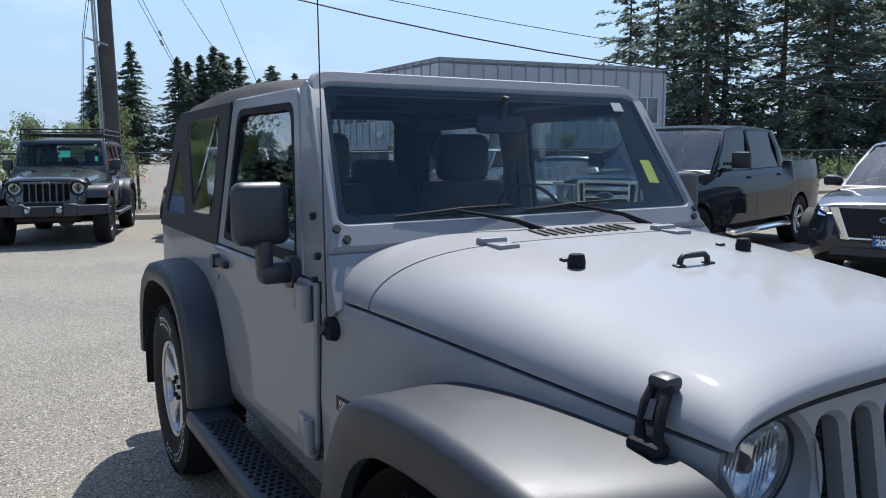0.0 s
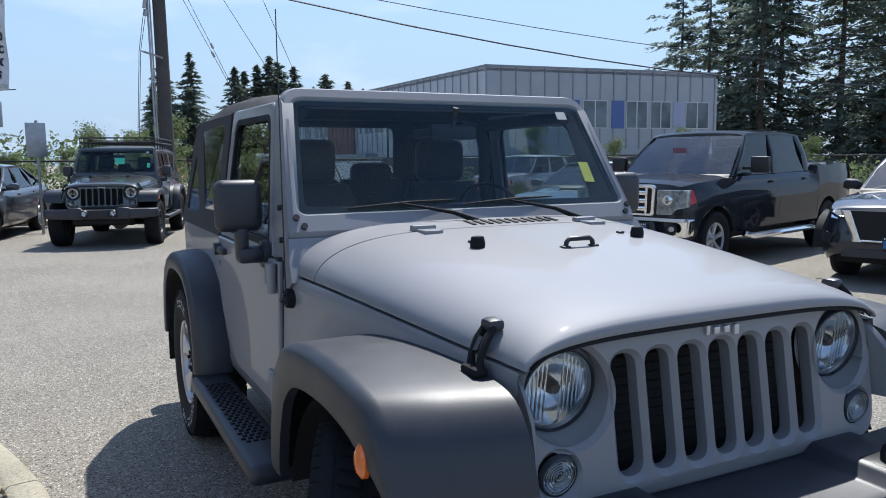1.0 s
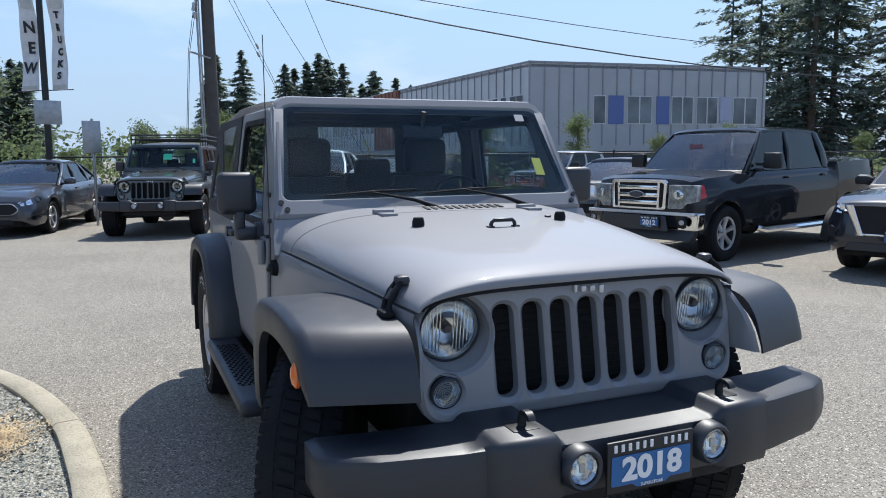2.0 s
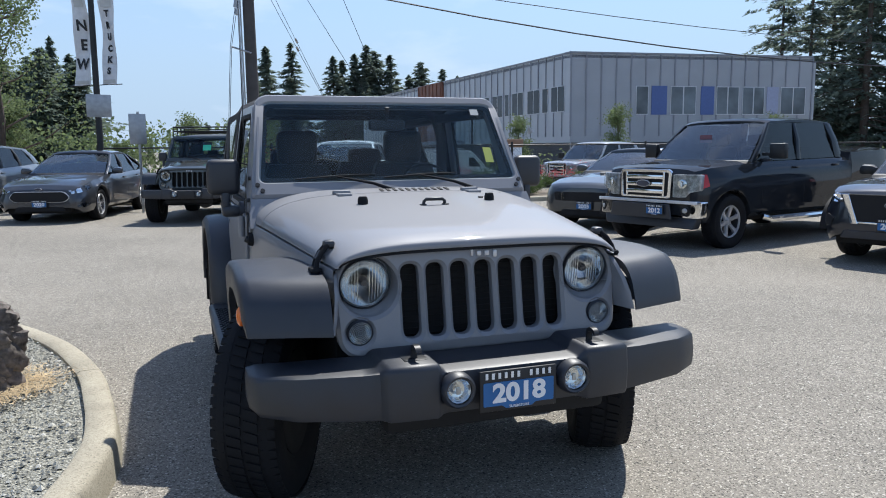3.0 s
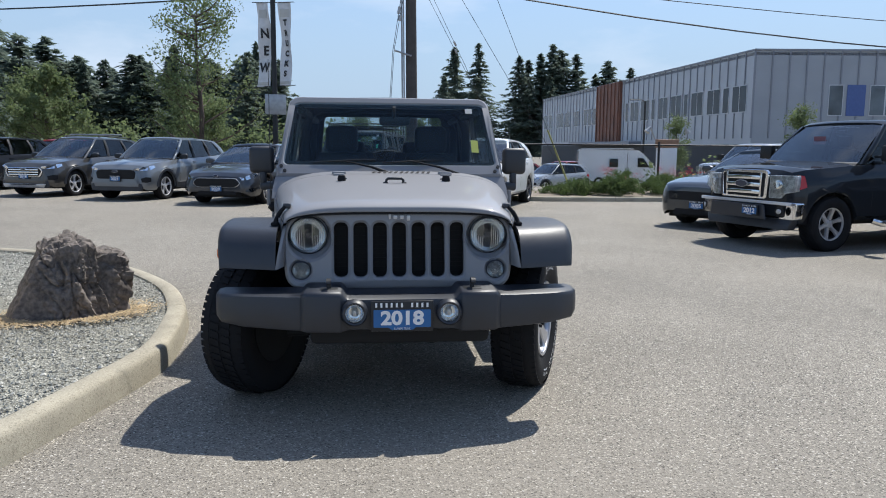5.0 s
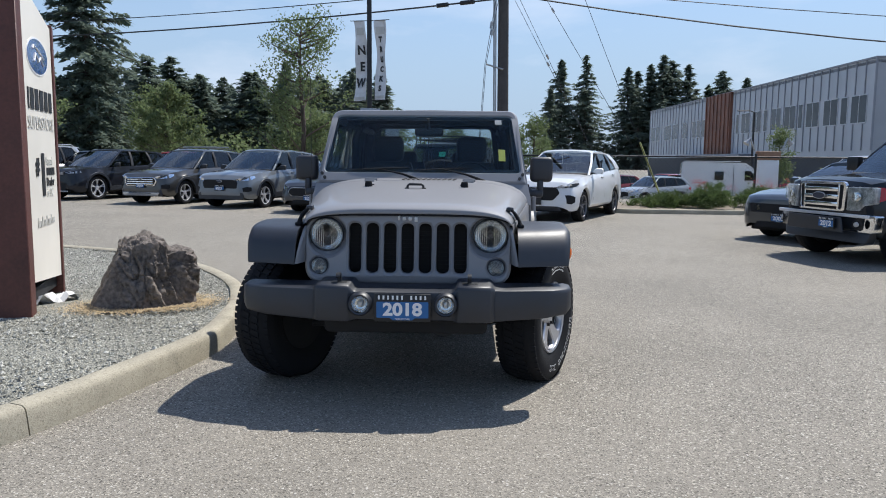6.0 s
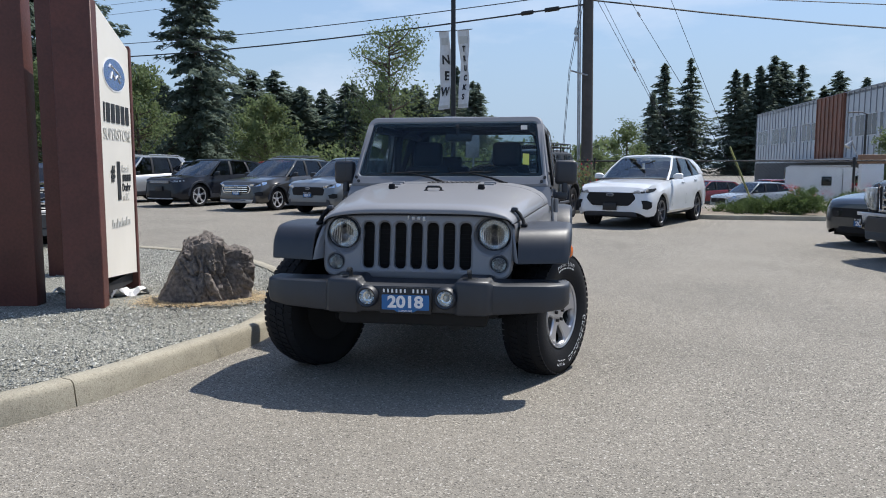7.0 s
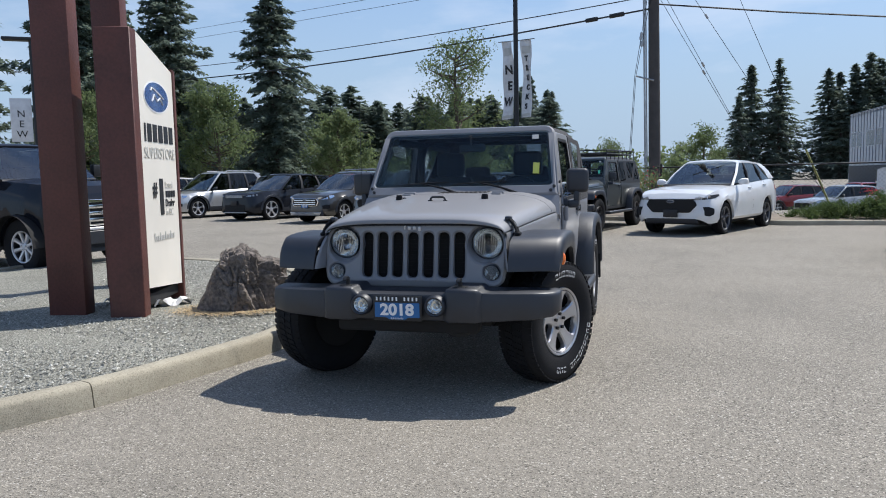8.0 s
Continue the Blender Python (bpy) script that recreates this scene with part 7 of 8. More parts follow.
P = (1.35, 21.2)
wire("overhead_cable", (P[0], P[1], 6.81), (55.1, 23.4, 6.69), 1.93, 0.026, "thick black overhead cable")
cable_left = wire("overhead_cable", (P[0], P[1], 6.68), (-36.0, 38.15, 7.98), 0.55, 0.03, "thick black overhead cable")
wire("overhead_cable", (P[0], P[1], 7.1), (68.2, 32.8, 8.59), 1.31, 0.016, "thin black overhead cable")
wire("overhead_cable", (P[0], P[1], 7.08), (-38.6, 39.2, 8.9), 0.54, 0.018, "thin black overhead cable")
for z0, z1 in ((8.54, 11.7), (8.24, 11.05)):
    wire("overhead_cable", (P[0], P[1], z0), (-34.0, 42.5, z1), 0.05, 0.01, "thin black overhead cable")
# guys from the pole to two anchors, with strain insulators
for z0, end, ins in ((7.3, (5.83, 23.97, 0.0), 0.36), (7.7, (5.75, 23.97, 0.0), 0.36), (8.9, (6.71, 20.3, 0.05), 0.3), (13.0, (6.61, 20.29, 0.05), 0.45)):
    top = Vector((P[0], P[1], z0))
    g = wire("guy_wire", top, end, 0.02, 0.008, "steel guy wire from the pole to the ground", 4)
    c, d = top.lerp(Vector(end), ins), (Vector(end) - top).normalized() * 0.08
    part("insulator", cyl(c - d, c + d, 0.036, 0.036, 8), STEEL, g)
for x0, z0 in ((-0.62, 4.52), (-0.66, 4.5)):
    a = Vector((P[0] + 0.07 + x0, P[1] - 0.2, z0))
    top = Vector((P[0] - 0.1, P[1] - 0.15, 7.0 if x0 > -0.64 else 7.6))
    g = wire("guy_wire", top, a, 0.0, 0.009, "steel guy wire over a strut on the pole", 3)
    part("insulator", cyl(top.lerp(a, 0.55), top.lerp(a, 0.62), 0.05, n=8), STEEL, g)
    wire("guy_wire", a, (a.x - 0.35 - x0 * 0.1, a.y, 0.05), 0.0, 0.009, "steel guy wire over a strut on the pole", 3)
for k, (z0, z1) in enumerate(((8.2, 8.4), (7.2, 7.5), (6.5, 6.7), (9.6, 10.0), (5.2, 5.6))):
    wire("street_cable", (40, 30.5, z0), (110, 22, z1), 0.5, 0.025, "overhead cable before the dark firs")
for k, l in ((0.032, 0.5), (0.055, 0.42)):
    c = Vector((P[0], P[1], 6.68)).lerp(Vector((-36.0, 38.15, 7.98)), k) - Vector((0, 0, 0.55 * 4 * k * (1 - k)))
    d = Vector((-37.35, 16.95, -0.7)).normalized() * l / 2
    tagged(part("splice_case", cyl(c - d, c + d, 0.075, n=10), BLACK_STEEL, cable_left), kind="")


def banner_pole(name, m, words, label, h=9.0):
    bp = thing(name, label, "banner pole", m)
    part("pole", cyl((0, 0, 0), (0, 0, h), 0.085, 0.07, 14), BLACK_STEEL, bp)
    for s, word in words:
        for bz in (5.65, 3.2):
            part("bracket", cyl((0, 0, bz), (s * 0.86, 0, bz + (0.08 if s < 0 else -0.06) * (bz > 4)), 0.012, n=6), BLACK_STEEL, bp)
        def hang(x, z, out=0.0, s=s):
            """A point of the cloth: bellied by the wind, its outer edge bowed."""
            k = (z - 3.2) / 2.45
            belly = math.sin(math.pi * k)
            tilt = (0.1 if s < 0 else -0.08) * k * (x - 0.1)
            return Vector((s * x * (1 - 0.05 * belly) + 0.05 * belly, 0.09 * belly * math.sin(x * 4.5) + 0.03 * math.sin(z * 4.1 + x * 7) - out, z + tilt))
        rows = [[hang(0.2 + 0.5 * i / 8, 3.2 + 2.45 * j / 18) for i in range(9)] for j in range(19)]
        bn = part("banner", loft(rows, closed=False, caps=False), BANNER, bp, "white cloth banner with dark letters", 0)
        for k, ch in enumerate(word):
            st = 0.5 if len(word) < 4 else 0.3
            z = (4.75 if len(word) < 4 else 5.05) - k * st
            finish("letter", text_mesh(ch, st * 0.78, lambda a, b, w, s=s, z=z, hang=hang: hang(0.45 + s * a * 1.0, z + b, 0.02 + w), 0.004, bold=0.012), INK, bn, "", 0)
        for nm, x0, x1, z0, z1 in (("banner_crest", 0.28, 0.62, 5.22, 5.45), ("banner_foot", 0.24, 0.66, 3.24, 3.33)):
            part(nm, loft([[hang(x0 + (x1 - x0) * i / 6, z, 0.02) for i in range(7)] for z in (z0, (z0 + z1) / 2, z1)], closed=False, caps=False), GREY_PRINT, bn, "", 0)
    part("notice_board", box(-0.32, -0.12, 2.35, 0.32, -0.09, 2.95, 0.005), STEEL, bp, "grey back of a notice board").matrix_basis = pose(0, 0, 0, 0, 0, 58)
    return bp


banner_pole("banner_pole", pose(-2.88, 19.5, 0, 0, 0, -38), ((-1, "NEW"), (1, "TRUCKS")), "black lamp pole with two white cloth banners")
bp = thing("banner_pole", "black street lamp pole with a white banner", "banner pole", pose(-14.6, 12.0, 0, 0, 0, 35))
part("pole", cyl((0, 0, 0), (0, 0, 5.2), 0.08, 0.07, 12), BLACK_STEEL, bp)
part("lamp_head", box(-0.7, -0.12, 5.2, 0.1, 0.12, 5.3, 0.03), BLACK_STEEL, bp)
bn = part("banner", box(-0.62, -0.01, 2.55, -0.1, 0.01, 3.7, 0.004), BANNER, bp, "white cloth banner with dark letters")
for k, ch in enumerate("NEW"):
    finish("letter", text_mesh(ch, 0.26, lambda a, b, w, k=k: Vector((-0.36 + a, -0.02 - w, 3.28 - k * 0.27 + b))), INK, bn, "", 0)
bp = thing("traffic_sign", "grey back of a sign board on a steel post", "sign", pose(-1.78, 16.1, 0, 0, 0, 14))
part("post", cyl((0, 0, 0), (0, 0, 2.35), 0.03, n=8), STEEL, bp)
part("board", box(-0.22, -0.05, 1.6, 0.16, -0.035, 2.3, 0.01), STEEL, bp)
for x, y, h in ((19.2, 47.5, 5.8), (64, 34, 9.5)):
    lp = thing("street_lamp", "slim dark street lamp with one arm", "lamp post", pose(x, y, ground_z(x, y)), "street lamps")
    part("pole", cyl((0, 0, 0), (0, 0, h), 0.09, 0.06, 10), BLACK_STEEL if h < 6 else STEEL, lp)
    part("lamp_head", tube([(0, 0, h), (-0.3, 0, h + 0.12), (-1.1, 0, h + 0.1)], [0.05, 0.06, 0.09], flat=0.5), BLACK_STEEL if h < 6 else STEEL, lp)
gp = thing("guy_guard", "leaning yellow guard on a guy wire", "marker post", pose(6.61, 20.29, 0.05, -6.5, -21.5, 0), "")
part("guard", cyl((0, 0, 0), (0, 0, 2.1), 0.03, n=10), GUARD, gp)
kiosk = thing("utility_cabinet", "brown and white outdoor board with two lamps on arms", "cabinet", pose(10.75, 22.5, 0.45, 0, 0, 10))
part("board", box(-0.38, -0.1, -0.3, 0.38, 0.1, 1.0, 0.02), WHITE, kiosk)
part("top_board", box(-0.42, -0.12, 1.0, 0.42, 0.12, 1.3, 0.02), mat("brown_board", (0.25, 0.14, 0.08), 0.6), kiosk)
for s in (-1, 1):
    part("lamp_arm", tube([(s * 0.5, 0, 1.3), (s * 0.7, 0, 1.75), (s * 0.85, 0, 1.55)], [0.02, 0.04, 0.12]), STEEL, kiosk)


# ---- building beyond the fence ----
def building():
    g = -1.2
    A, B, C = Vector((26.4, 46.3, 0)), Vector((46.2, 43.9, 0)), Vector((25.17, 103.5, 0))
    bd = thing("building", "two-storey building clad in grey upright metal panels with ribbon windows", "building")
    top = 8.1
    def wall(p, q, name, bays, wins, clad, thick=0.35):
        d = (q - p)
        L = d.length
        u = d / L
        nrm = Vector((u.y, -u.x, 0))
        if nrm.dot(Vector((0, 0, 0)) - p) < 0:
            nrm = -nrm
        def at(a, z, o):
            return p + u * a + nrm * o + Vector((0, 0, z))
        w = part(name, loft([[at(a, z, o) for a, z in ((0, g), (L, g), (L, top), (0, top))] for o in (-thick, 0.0)]), clad, bd)
        part("parapet_cap", loft([[at(a, z, o) for a, z in ((-0.1, top), (L, top), (L, top + 0.12), (-0.1, top + 0.12))] for o in (-thick, 0.08)]), CLAD_JOINT, bd)
        for k in range(bays + 1):
            a = L * k / bays
            runs = [(2.2, top)]
            for a0, a1, q0, q1, m in wins:
                if a0 - 0.08 < a < a1 + 0.08:
                    runs = [(2.2, q0 - 0.02), (q1 + 0.02, top)]
            for lo, hi in runs:
                part("batten", loft([[at(a + s, z, o) for s, z in ((-0.05, lo), (0.05, lo), (0.05, hi), (-0.05, hi))] for o in (-0.02, 0.06)]), CLAD_JOINT, w)
        part("ground_storey", loft([[at(a, z, o) for a, z in ((0.05, g), (L, g), (L, 1.75), (0.05, 1.75))] for o in (-0.02, 0.02)]), SHADED_STOREY, w)
        for a0, a1, z0, z1, m in wins:
            fr = part("window", loft([[at(a, z, o) for a, z in ((a0, z0), (a1, z0), (a1, z1), (a0, z1))] for o in (-0.02, 0.045)]), FRAME if m in (WINDOW_DARK, WINDOW_SKYLIT) else m, w)
            if m in (WINDOW_DARK, WINDOW_SKYLIT):
                n = max(1, round((a1 - a0) / 1.0))
                for k in range(n):
                    b0, b1 = a0 + (a1 - a0) * k / n + 0.05, a0 + (a1 - a0) * (k + 1) / n - 0.05
                    part("pane", loft([[at(a, z, o) for a, z in ((b0, z0 + 0.06), (b1, z0 + 0.06), (b1, z1 - 0.06), (b0, z1 - 0.06))] for o in (0.03, 0.052)]), m, fr)
        return at, L, w
    z0, z1 = 3.75, 5.85
    wr_ = []
    for a0, a1, m in ((5.1, 6.1, WINDOW_SKYLIT), (6.35, 7.6, BLUE_PANEL), (7.9, 10.0, WINDOW_SKYLIT), (10.4, 11.5, BLUE_PANEL), (11.7, 13.6, WINDOW_SKYLIT), (13.9, 15.8, WINDOW_SKYLIT), (16.0, 17.0, LILAC_PANEL), (17.2, 19.4, WINDOW_SKYLIT)):
        wr_.append((a0, a1, z0, z1, m))
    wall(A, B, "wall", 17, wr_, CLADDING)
    wl_ = [(a0, a1, 4.0, 5.9, WINDOW_DARK) for a0, a1 in ((0.85, 2.85), (3.35, 4.25), (4.7, 6.75), (7.5, 9.55), (10.2, 10.9), (11.45, 13.5), (14.2, 16.05), (17.0, 17.7), (18.3, 20.3), (20.9, 22.95), (23.65, 24.3),
                                                          (33.6, 34.7), (35.3, 36.4), (36.8, 38.0), (40.0, 41.8), (43.8, 45.8), (46.7, 49.9), (52.0, 53.9), (54.5, 56.4))]
    at, L, w = wall(A, C, "wall", 46, wl_, CLAD_HAZED)
    part("rust_panel", loft([[at(a, z, o) for a, z in ((25.55, 1.9), (33.0, 1.9), (33.0, top + 0.05), (25.55, top + 0.05))] for o in (-0.02, 0.25)]), RUST, bd, "rust-red upright panel")
    for k in range(7):
        a = 25.9 + k * 1.12
        part("rust_batten", loft([[at(a + s, z, o) for s, z in ((-0.06, 1.9), (0.06, 1.9), (0.06, top), (-0.06, top))] for o in (0.2, 0.33)]), RUST, bd)
    part("canopy", loft([[at(a, z, o) for a, z in ((20, 1.75), (40, 1.75), (40, 2.1), (20, 2.1))] for o in (-0.02, 1.2)]), CLAD_JOINT, bd)
    D = B + (C - A)
    part("roof", loft([[p + Vector((0, 0, z)) for p in (A, B, D, C)] for z in (top - 0.3, top - 0.1)]), CLAD_JOINT, bd)
    part("wall", loft([[p + Vector((0, 0, z)) for p in (B, D, D + Vector((0.3, 0, 0)), B + Vector((0.3, 0, 0)))] for z in (g, top - 0.35)]), CLADDING, bd)
    part("wall", loft([[p + Vector((0, 0, z)) for p in (C, D, D + Vector((0, 0.3, 0)), C + Vector((0, 0.3, 0)))] for z in (g, top - 0.35)]), CLADDING, bd)


building()


# ---- trees ----
def fir_arrays(seed, H=20.0, base=0.04, full=0.2, gaps=0.1, fine=26, spray=1.0, ragged=0.3, power=0.8):
    """Needle sprays of a fir: whorls of drooping limbs, each fringed with slim pointed sprays."""
    rng = np.random.default_rng(seed)
    P, S, limbs = [], [], []
    z = base * H
    while z < H * 0.99:
        t = (z / H - base) / (1 - base)
        reach = H * full * (1 - t) ** power * (0.6 + 0.4 * min(1, t * 6)) * (0.82 + 0.36 * rng.random()) + 0.004 * H
        lean = rng.uniform(0, 6.283)
        for k in range(int(rng.integers(7, 11))):
            if rng.random() < gaps:
                continue
            a = rng.uniform(0, 6.283)
            L = reach * rng.uniform(1 - ragged, 1 + ragged * 0.7) * (1 + 0.18 * math.cos(a - lean))
            rise = rng.uniform(-0.25, 0.1) + 0.3 * t
            zz = z + rng.uniform(-0.012, 0.012) * H
            limbs.append((zz, a, L, rise))
            n = max(5, int(fine * (0.35 + L / (H * 0.2))))
            u = rng.uniform(0.03, 1.0, n) ** 0.6
            r = u * L
            side = rng.normal(0, 0.16, n) * L * (1.02 - u * 0.75)
            droop = rise * r - 0.2 * r * u
            px = r * math.cos(a) - side * math.sin(a)
            py = r * math.sin(a) + side * math.cos(a)
            pz = zz + droop + rng.normal(0, 0.004 * H, n) - abs(side) * 0.35
            P.append(np.stack([px, py, pz], 1))
            S.append(np.full(n, a))
        z += H * rng.uniform(0.011, 0.02)
    P, A = np.concatenate(P), np.concatenate(S)
    n = len(P)
    A = A + rng.normal(0, 0.8, n)
    s = rng.uniform(0.3, 0.75, n) * H / 20 * spray
    d = np.stack([np.cos(A), np.sin(A), rng.uniform(-0.8, 0.15, n)], 1)
    d /= np.linalg.norm(d, axis=1)[:, None]
    w = np.stack([-np.sin(A), np.cos(A), rng.normal(0, 0.7, n)], 1) * 0.26
    ss = s[:, None]
    v = np.stack([P - d * ss * 0.35 + w * ss, P + d * ss, P - d * ss * 0.35 - w * ss], 1).reshape(-1, 3)
    return v, np.arange(3 * n).reshape(-1, 3), limbs


def fir(seed, label, H=20.0, m=None, **k):
    t = thing("fir_tree", label, "tree", m, "tall firs")
    v, f, limbs = fir_arrays(seed, H, **k)
    part("trunk", cyl((0, 0, -0.5), (0, 0, H * 0.97), H * 0.014, 0.02, 9), BARK, t)
    bm = bmesh.new()
    for zz, a, L, rise in limbs[::3]:
        tube([(0, 0, zz), (math.cos(a) * L * 0.5, math.sin(a) * L * 0.5, zz + rise * L * 0.5 - 0.08 * L), (math.cos(a) * L * 0.9, math.sin(a) * L * 0.9, zz + rise * L * 0.9 - 0.28 * L)], [H * 0.003, H * 0.002, H * 0.001], n=4, bm=bm)
    tagged(part("branchwork", bm, BARK, t, sharp=0), kind="stuff")
    tagged(quads("crown", v, f, NEEDLES, t), kind="stuff")
    return t


def broadleaf(seed, label, H, m=None, spread=0.32, leaf=0.07, per=42, slim=1.0, start=0.22, density=1.0):
    t = thing("broadleaf_tree", label, "tree", m, "leafy trees")
    rng = np.random.default_rng(seed)
    bm = tube([(0, 0, -0.2), (0.02 * H, 0, H * 0.35), (0.0, 0.01 * H, H * 0.65), (0.01 * H, 0, H * 0.95)], [H * 0.017, H * 0.013, H * 0.008, 0.01], n=8)
    cs = []
    for k in range(int(34 * density)):
        z0 = H * rng.uniform(start, 0.9)
        a = rng.uniform(0, 6.283)
        L = H * spread * (1.1 - 0.75 * (z0 / H)) * rng.uniform(0.6, 1.15) * slim
        up = rng.uniform(0.3, 0.9)
        e = Vector((math.cos(a) * L, math.sin(a) * L, z0 + L * up))
        mid = Vector((math.cos(a) * L * 0.5, math.sin(a) * L * 0.5, z0 + L * up * 0.35))
        tube([(0, 0, z0), mid, e], [H * 0.006, H * 0.004, 0.004], n=4, bm=bm)
        for q in np.linspace(0.4, 1.05, 6):
            p = mid.lerp(e, (q - 0.4) / 0.65)
            cs.append((p.x + rng.normal(0, 0.03 * H), p.y + rng.normal(0, 0.03 * H), p.z + rng.normal(0, 0.03 * H)))
    part("trunk", bm, BARK, t, sharp=0)
    v, f = leaf_cloud(cs, [leaf] * len(cs), rng, 0.028 * H, per, 0.6)
    tagged(quads("crown", v, f, LEAVES, t), kind="stuff")
    return t


def build_trees():
    protos = [fir(1, "tall dark fir with drooping limbs", 20, pose(-21.5, 38.5, 0) @ Matrix.Scale(0.72, 4), full=0.25, gaps=0.12, fine=62, spray=0.62, ragged=0.5, power=0.72),
              fir(2, "tall dark fir with pointed crown", 20, pose(26.0, 220, -1.2) @ Matrix.Diagonal((2.1, 2.1, 1.57, 1)), full=0.19, gaps=0.15, fine=21, spray=0.85, ragged=0.75, power=0.9),
              fir(3, "tall dark fir with open crown", 20, pose(67, 62, -1.2) @ Matrix.Scale(1.25, 4), full=0.17, gaps=0.55, fine=44, spray=0.5, ragged=0.7, power=0.5),
              fir(4, "tall dark fir with pointed crown", 20, pose(33.0, 220, -1.2) @ Matrix.Diagonal((1.9, 1.9, 1.62, 1)), full=0.21, gaps=0.2, fine=20, spray=0.85, ragged=0.8, power=0.85),
              fir(5, "dark fir with pointed crown", 20, pose(-24, 62, -0.3) @ Matrix.Scale(0.42, 4), full=0.26, gaps=0.3, fine=15, spray=1.05, ragged=0.7, power=0.7)]
    rng = random.Random(8)
    def put(k, x, y, h, wide=1.0):
        o = copy_thing(protos[k], pose(x, y, -1.2 if x > 0 else -0.3, 0, 0, rng.uniform(0, 360)))
        o.matrix_basis = pose(x, y, -1.2 if x > 0 else -0.3, 0, 0, rng.uniform(0, 360)) @ Matrix.Diagonal((h / 20 * wide, h / 20 * wide, h / 20, 1))
    # firs left of the building, behind it and right of it
    for k, x, y, h in ((1, 22.3, 213, 22.6), (4, 34.2, 226, 22.6), (1, 45.1, 220, 29.2), (3, 48.5, 223, 28.3), (1, 51.4, 220, 30.1), (3, 55.0, 220, 32.6), (4, 58.4, 223, 31.4), (3, 52.9, 215, 23.4), (4, 47.3, 215, 20.4), (1, 56.9, 229, 27.7), (3, 62.2, 220, 29.9), (4, 66.0, 226, 23.4), (1, 68.9, 223, 24.8), (4, 73.0, 223, 28.6), (3, 78.8, 220, 26.3), (1, 84.7, 223, 24.8), (4, 4.6, 120, 6.8)):
        put(k, x, y, h, 1.35)
    for k, x, y, h in ((2, 59, 57, 22), (2, 62, 53, 29), (2, 66, 54, 28), (2, 70, 50, 30), (2, 73, 47, 32), (2, 78, 50, 32), (2, 82, 44, 32), (2, 88, 47, 33), (2, 92, 40, 32), (2, 98, 42, 34), (2, 62, 64, 24), (2, 104, 36, 33), (2, 110, 34, 33), (2, 69, 60, 30), (2, 84, 54, 31)):
        put(k, x, y, h, 1.1)
    # the closed dark stand further right, with younger firs at its foot
    for k, x, y, h in ((2, 95, 52, 34), (2, 101, 48, 35), (2, 107, 45, 35), (2, 114, 40, 35)):
        put(k, x, y, h, 1.5)
    for i in range(12):
        put(rng.choice((1, 3, 4)), 64 + i * 4.6, 60 - i * 1.9 + rng.uniform(-3, 3), rng.uniform(6, 10), 1.2)
    # left woods
    for k, x, y, h in ((0, -27.5, 36.5, 15.5), (0, -31, 33, 17), (0, -34, 38, 15), (0, -38, 30, 18), (3, -25, 48, 9), (0, -37, 44, 16), (0, -44, 26, 17), (0, -48, 32, 18)):
        put(k, x, y, h)
    for i in range(100):
        x = -62 + i * 0.55 + rng.uniform(-0.7, 0.7)
        put(rng.choice((4, 4, 1, 3)), x, 58 + rng.uniform(-5, 10) + abs(x + 25) * 0.08, rng.uniform(7.8, 9.8), rng.uniform(1.15, 1.7))
    for x, y, h in ((-9.0, 61, 10.2), (-7.2, 61, 8.8)):
        put(1, x, y, h)
    # leafy trees
    broadleaf(21, "young slender leafy tree with open crown", 6.9, pose(-6.1, 24, 0), 0.33, 0.05, 34, start=0.18, density=1.0)
    broadleaf(22, "round leafy tree at the lot's edge", 4.7, pose(-13.7, 30, 0), 0.46, 0.07, 40, density=1.0, start=0.25)
    b = broadleaf(23, "dense leafy tree at the lot's edge", 6.2, pose(-19.8, 29, 0), 0.38, 0.075, 38, density=1.0)
    for x, y, s in ((-9.2, 36, 0.75), (-23, 27, 1.0), (-7.4, 33, 0.62), (-16.5, 36, 0.8), (-28, 29, 1.05), (-3.4, 40, 0.35), (-35, 26, 1.1), (-2.6, 52, 0.4), (-0.6, 60, 0.45), (1.5, 62, 0.55), (3.6, 55, 0.62), (6.0, 58, 0.55)):
        o = copy_thing(b, pose(x, y, 0))
        o.matrix_basis = pose(x, y, -0.2, 0, 0, rng.uniform(0, 360)) @ Matrix.Scale(s, 4)
    y_ = broadleaf(24, "slim young tree by the building", 5.4, pose(24.5, 37.0, -1.1), 0.2, 0.06, 20, 0.9, 0.2)
    for x, y, s in ((33.0, 40, 0.8), (38.5, 39.5, 0.95), (2.5, 44, 0.7), (4.0, 40, 1.02), (-0.4, 27, 0.65), (44, 33, 0.8), (11.9, 24.4, 0.55)):
        o = copy_thing(y_, pose(x, y, 0))
        o.matrix_basis = pose(x, y, ground_z(x, y), 0, 0, rng.uniform(0, 360)) @ Matrix.Scale(s, 4)
    # low scrub along the far edge, too dense to count
    r2 = np.random.default_rng(31)
    cs = [(x, 46 + r2.uniform(-3, 6) + abs(x) * 0.05, r2.uniform(-0.5, 2.6)) for x in r2.uniform(-70, 4, 420)]
    v, f = leaf_cloud(cs, [0.14] * 420, r2, 0.55, 46, 0.6)
    tagged(quads("far_scrub", v, f, LEAVES), "dark green scrub along the far edge of the lot", "shrubs", kind="stuff")
    cs = [(x, 30 + r2.uniform(-2, 3) - (x - 30) * 0.12, r2.uniform(-1.0, 0.9)) for x in r2.uniform(14, 90, 260)]
    v, f = leaf_cloud(cs, [0.12] * 260, r2, 0.4, 40, 0.6)
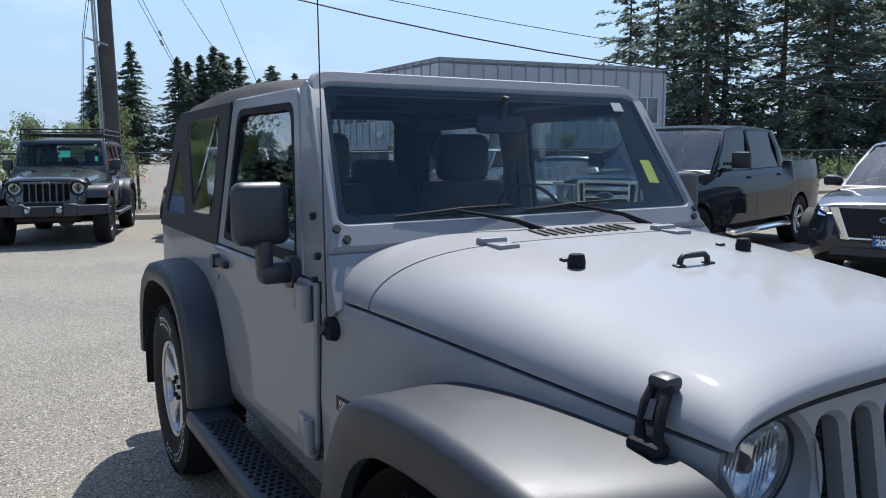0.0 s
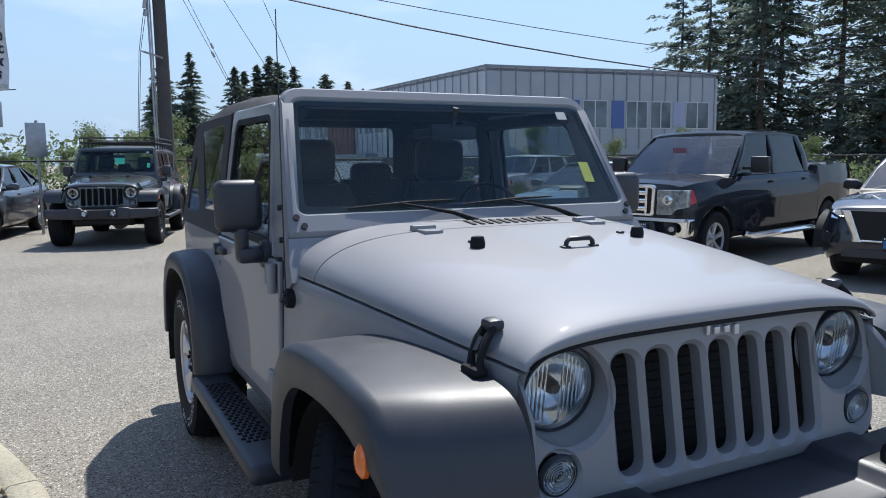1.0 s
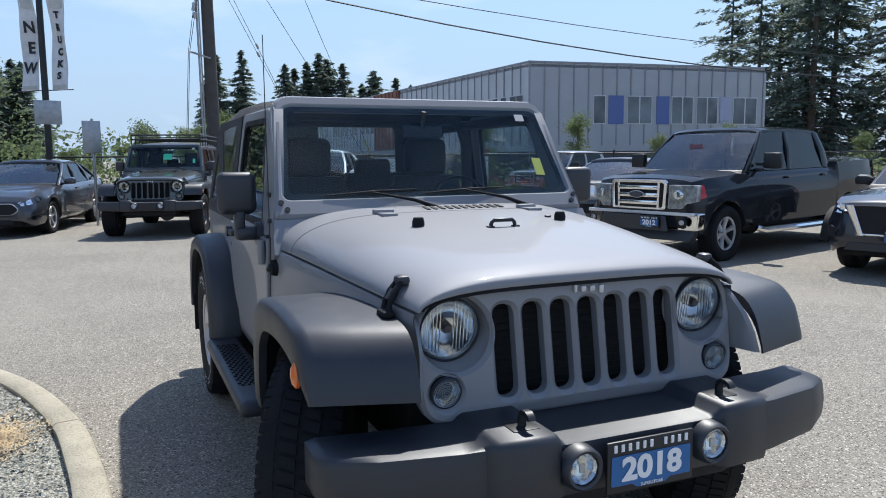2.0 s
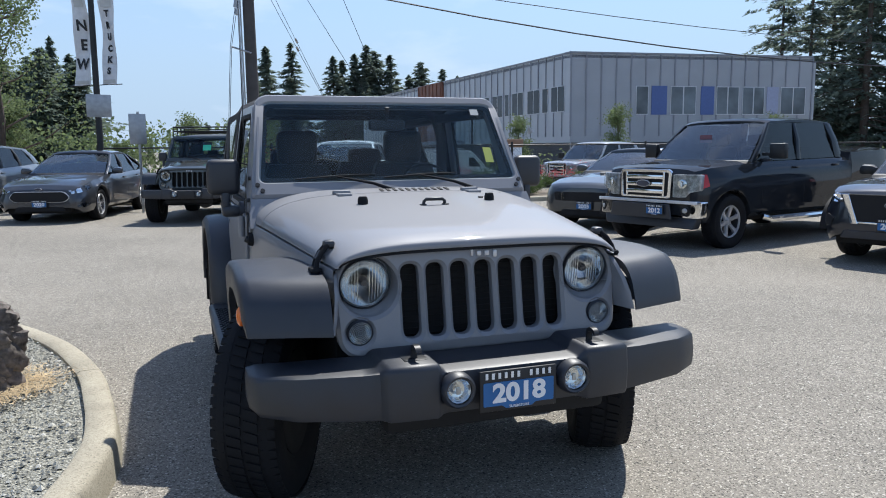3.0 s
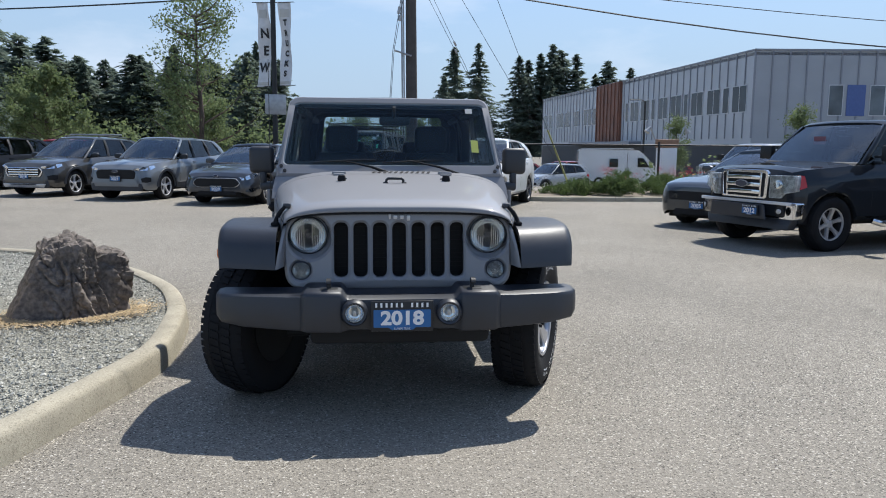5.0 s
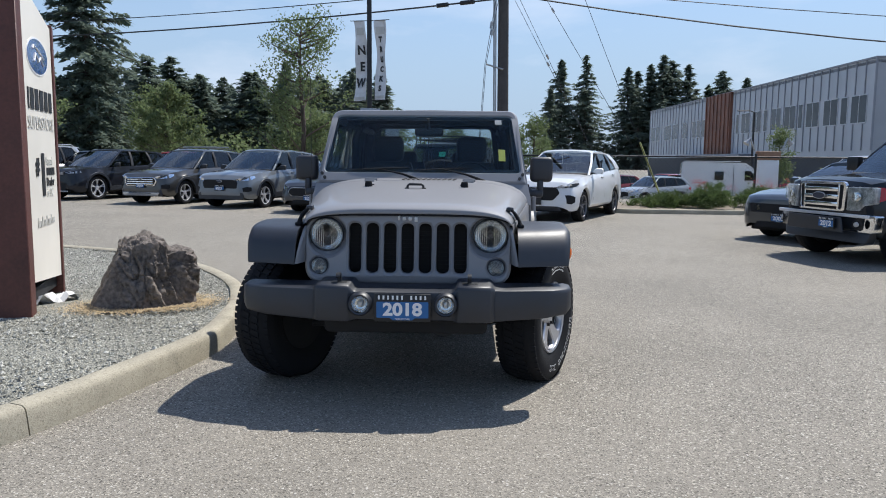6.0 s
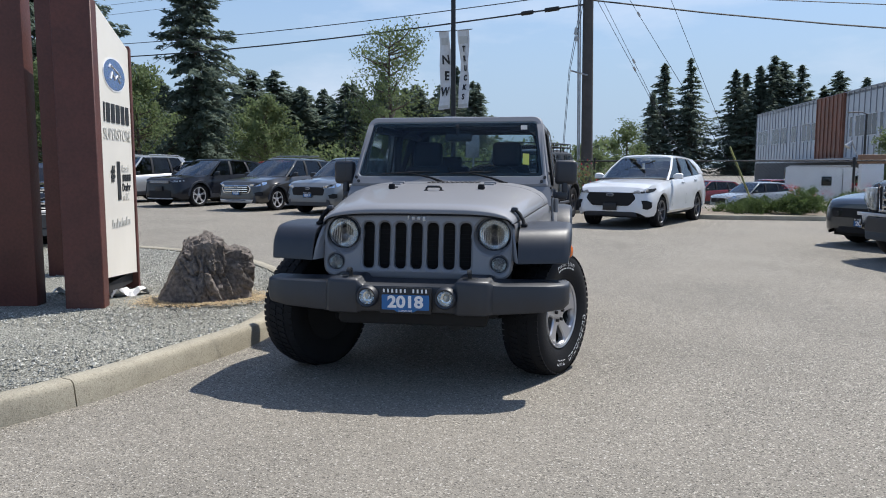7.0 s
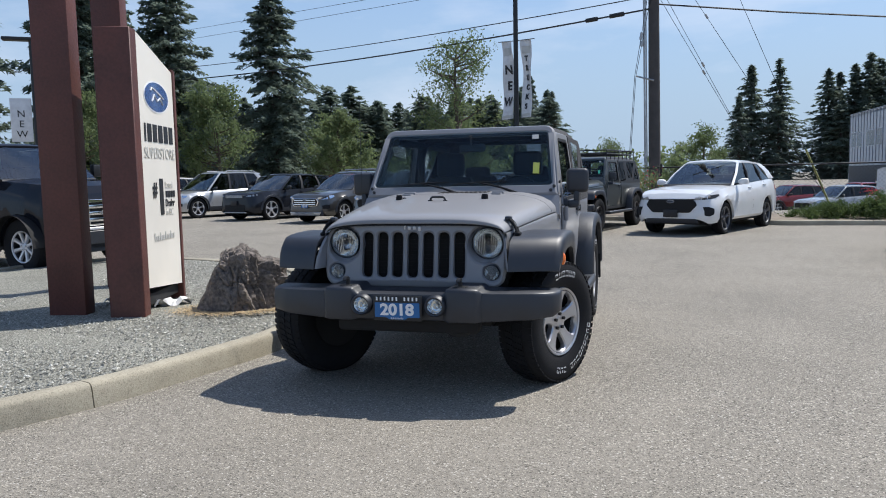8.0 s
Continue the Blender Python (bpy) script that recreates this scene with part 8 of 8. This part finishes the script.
    tagged(quads("roadside_scrub", v, f, LEAVES), "low green scrub beyond the fence", "shrubs", kind="stuff")


build_trees()

# far hill, low on the skyline, distance haze painted in as its blue
bm = bmesh.new()
rows = []
for j, (yy, k) in enumerate(((2500, 0.0), (2700, 1.0), (3000, 0.7))):
    rows.append([Vector((x, yy, -5 + k * (34 + 42 * math.exp(-((x + 10) / 60) ** 2) + 24 * math.exp(-((x + 250) / 110) ** 2) + 8 * math.sin(x * 0.006) + 4 * math.sin(x * 0.021)))) for x in range(-2600, 2700, 60)])
loft(rows, closed=False, caps=False, bm=bm)
tagged(part("backdrop_hill", bm, mat("haze_blue_hill", (0.2, 0.27, 0.33), 0.95, var=0.1, scale=0.01), None), "hazy blue far hill on the skyline", "hill", kind="structure")
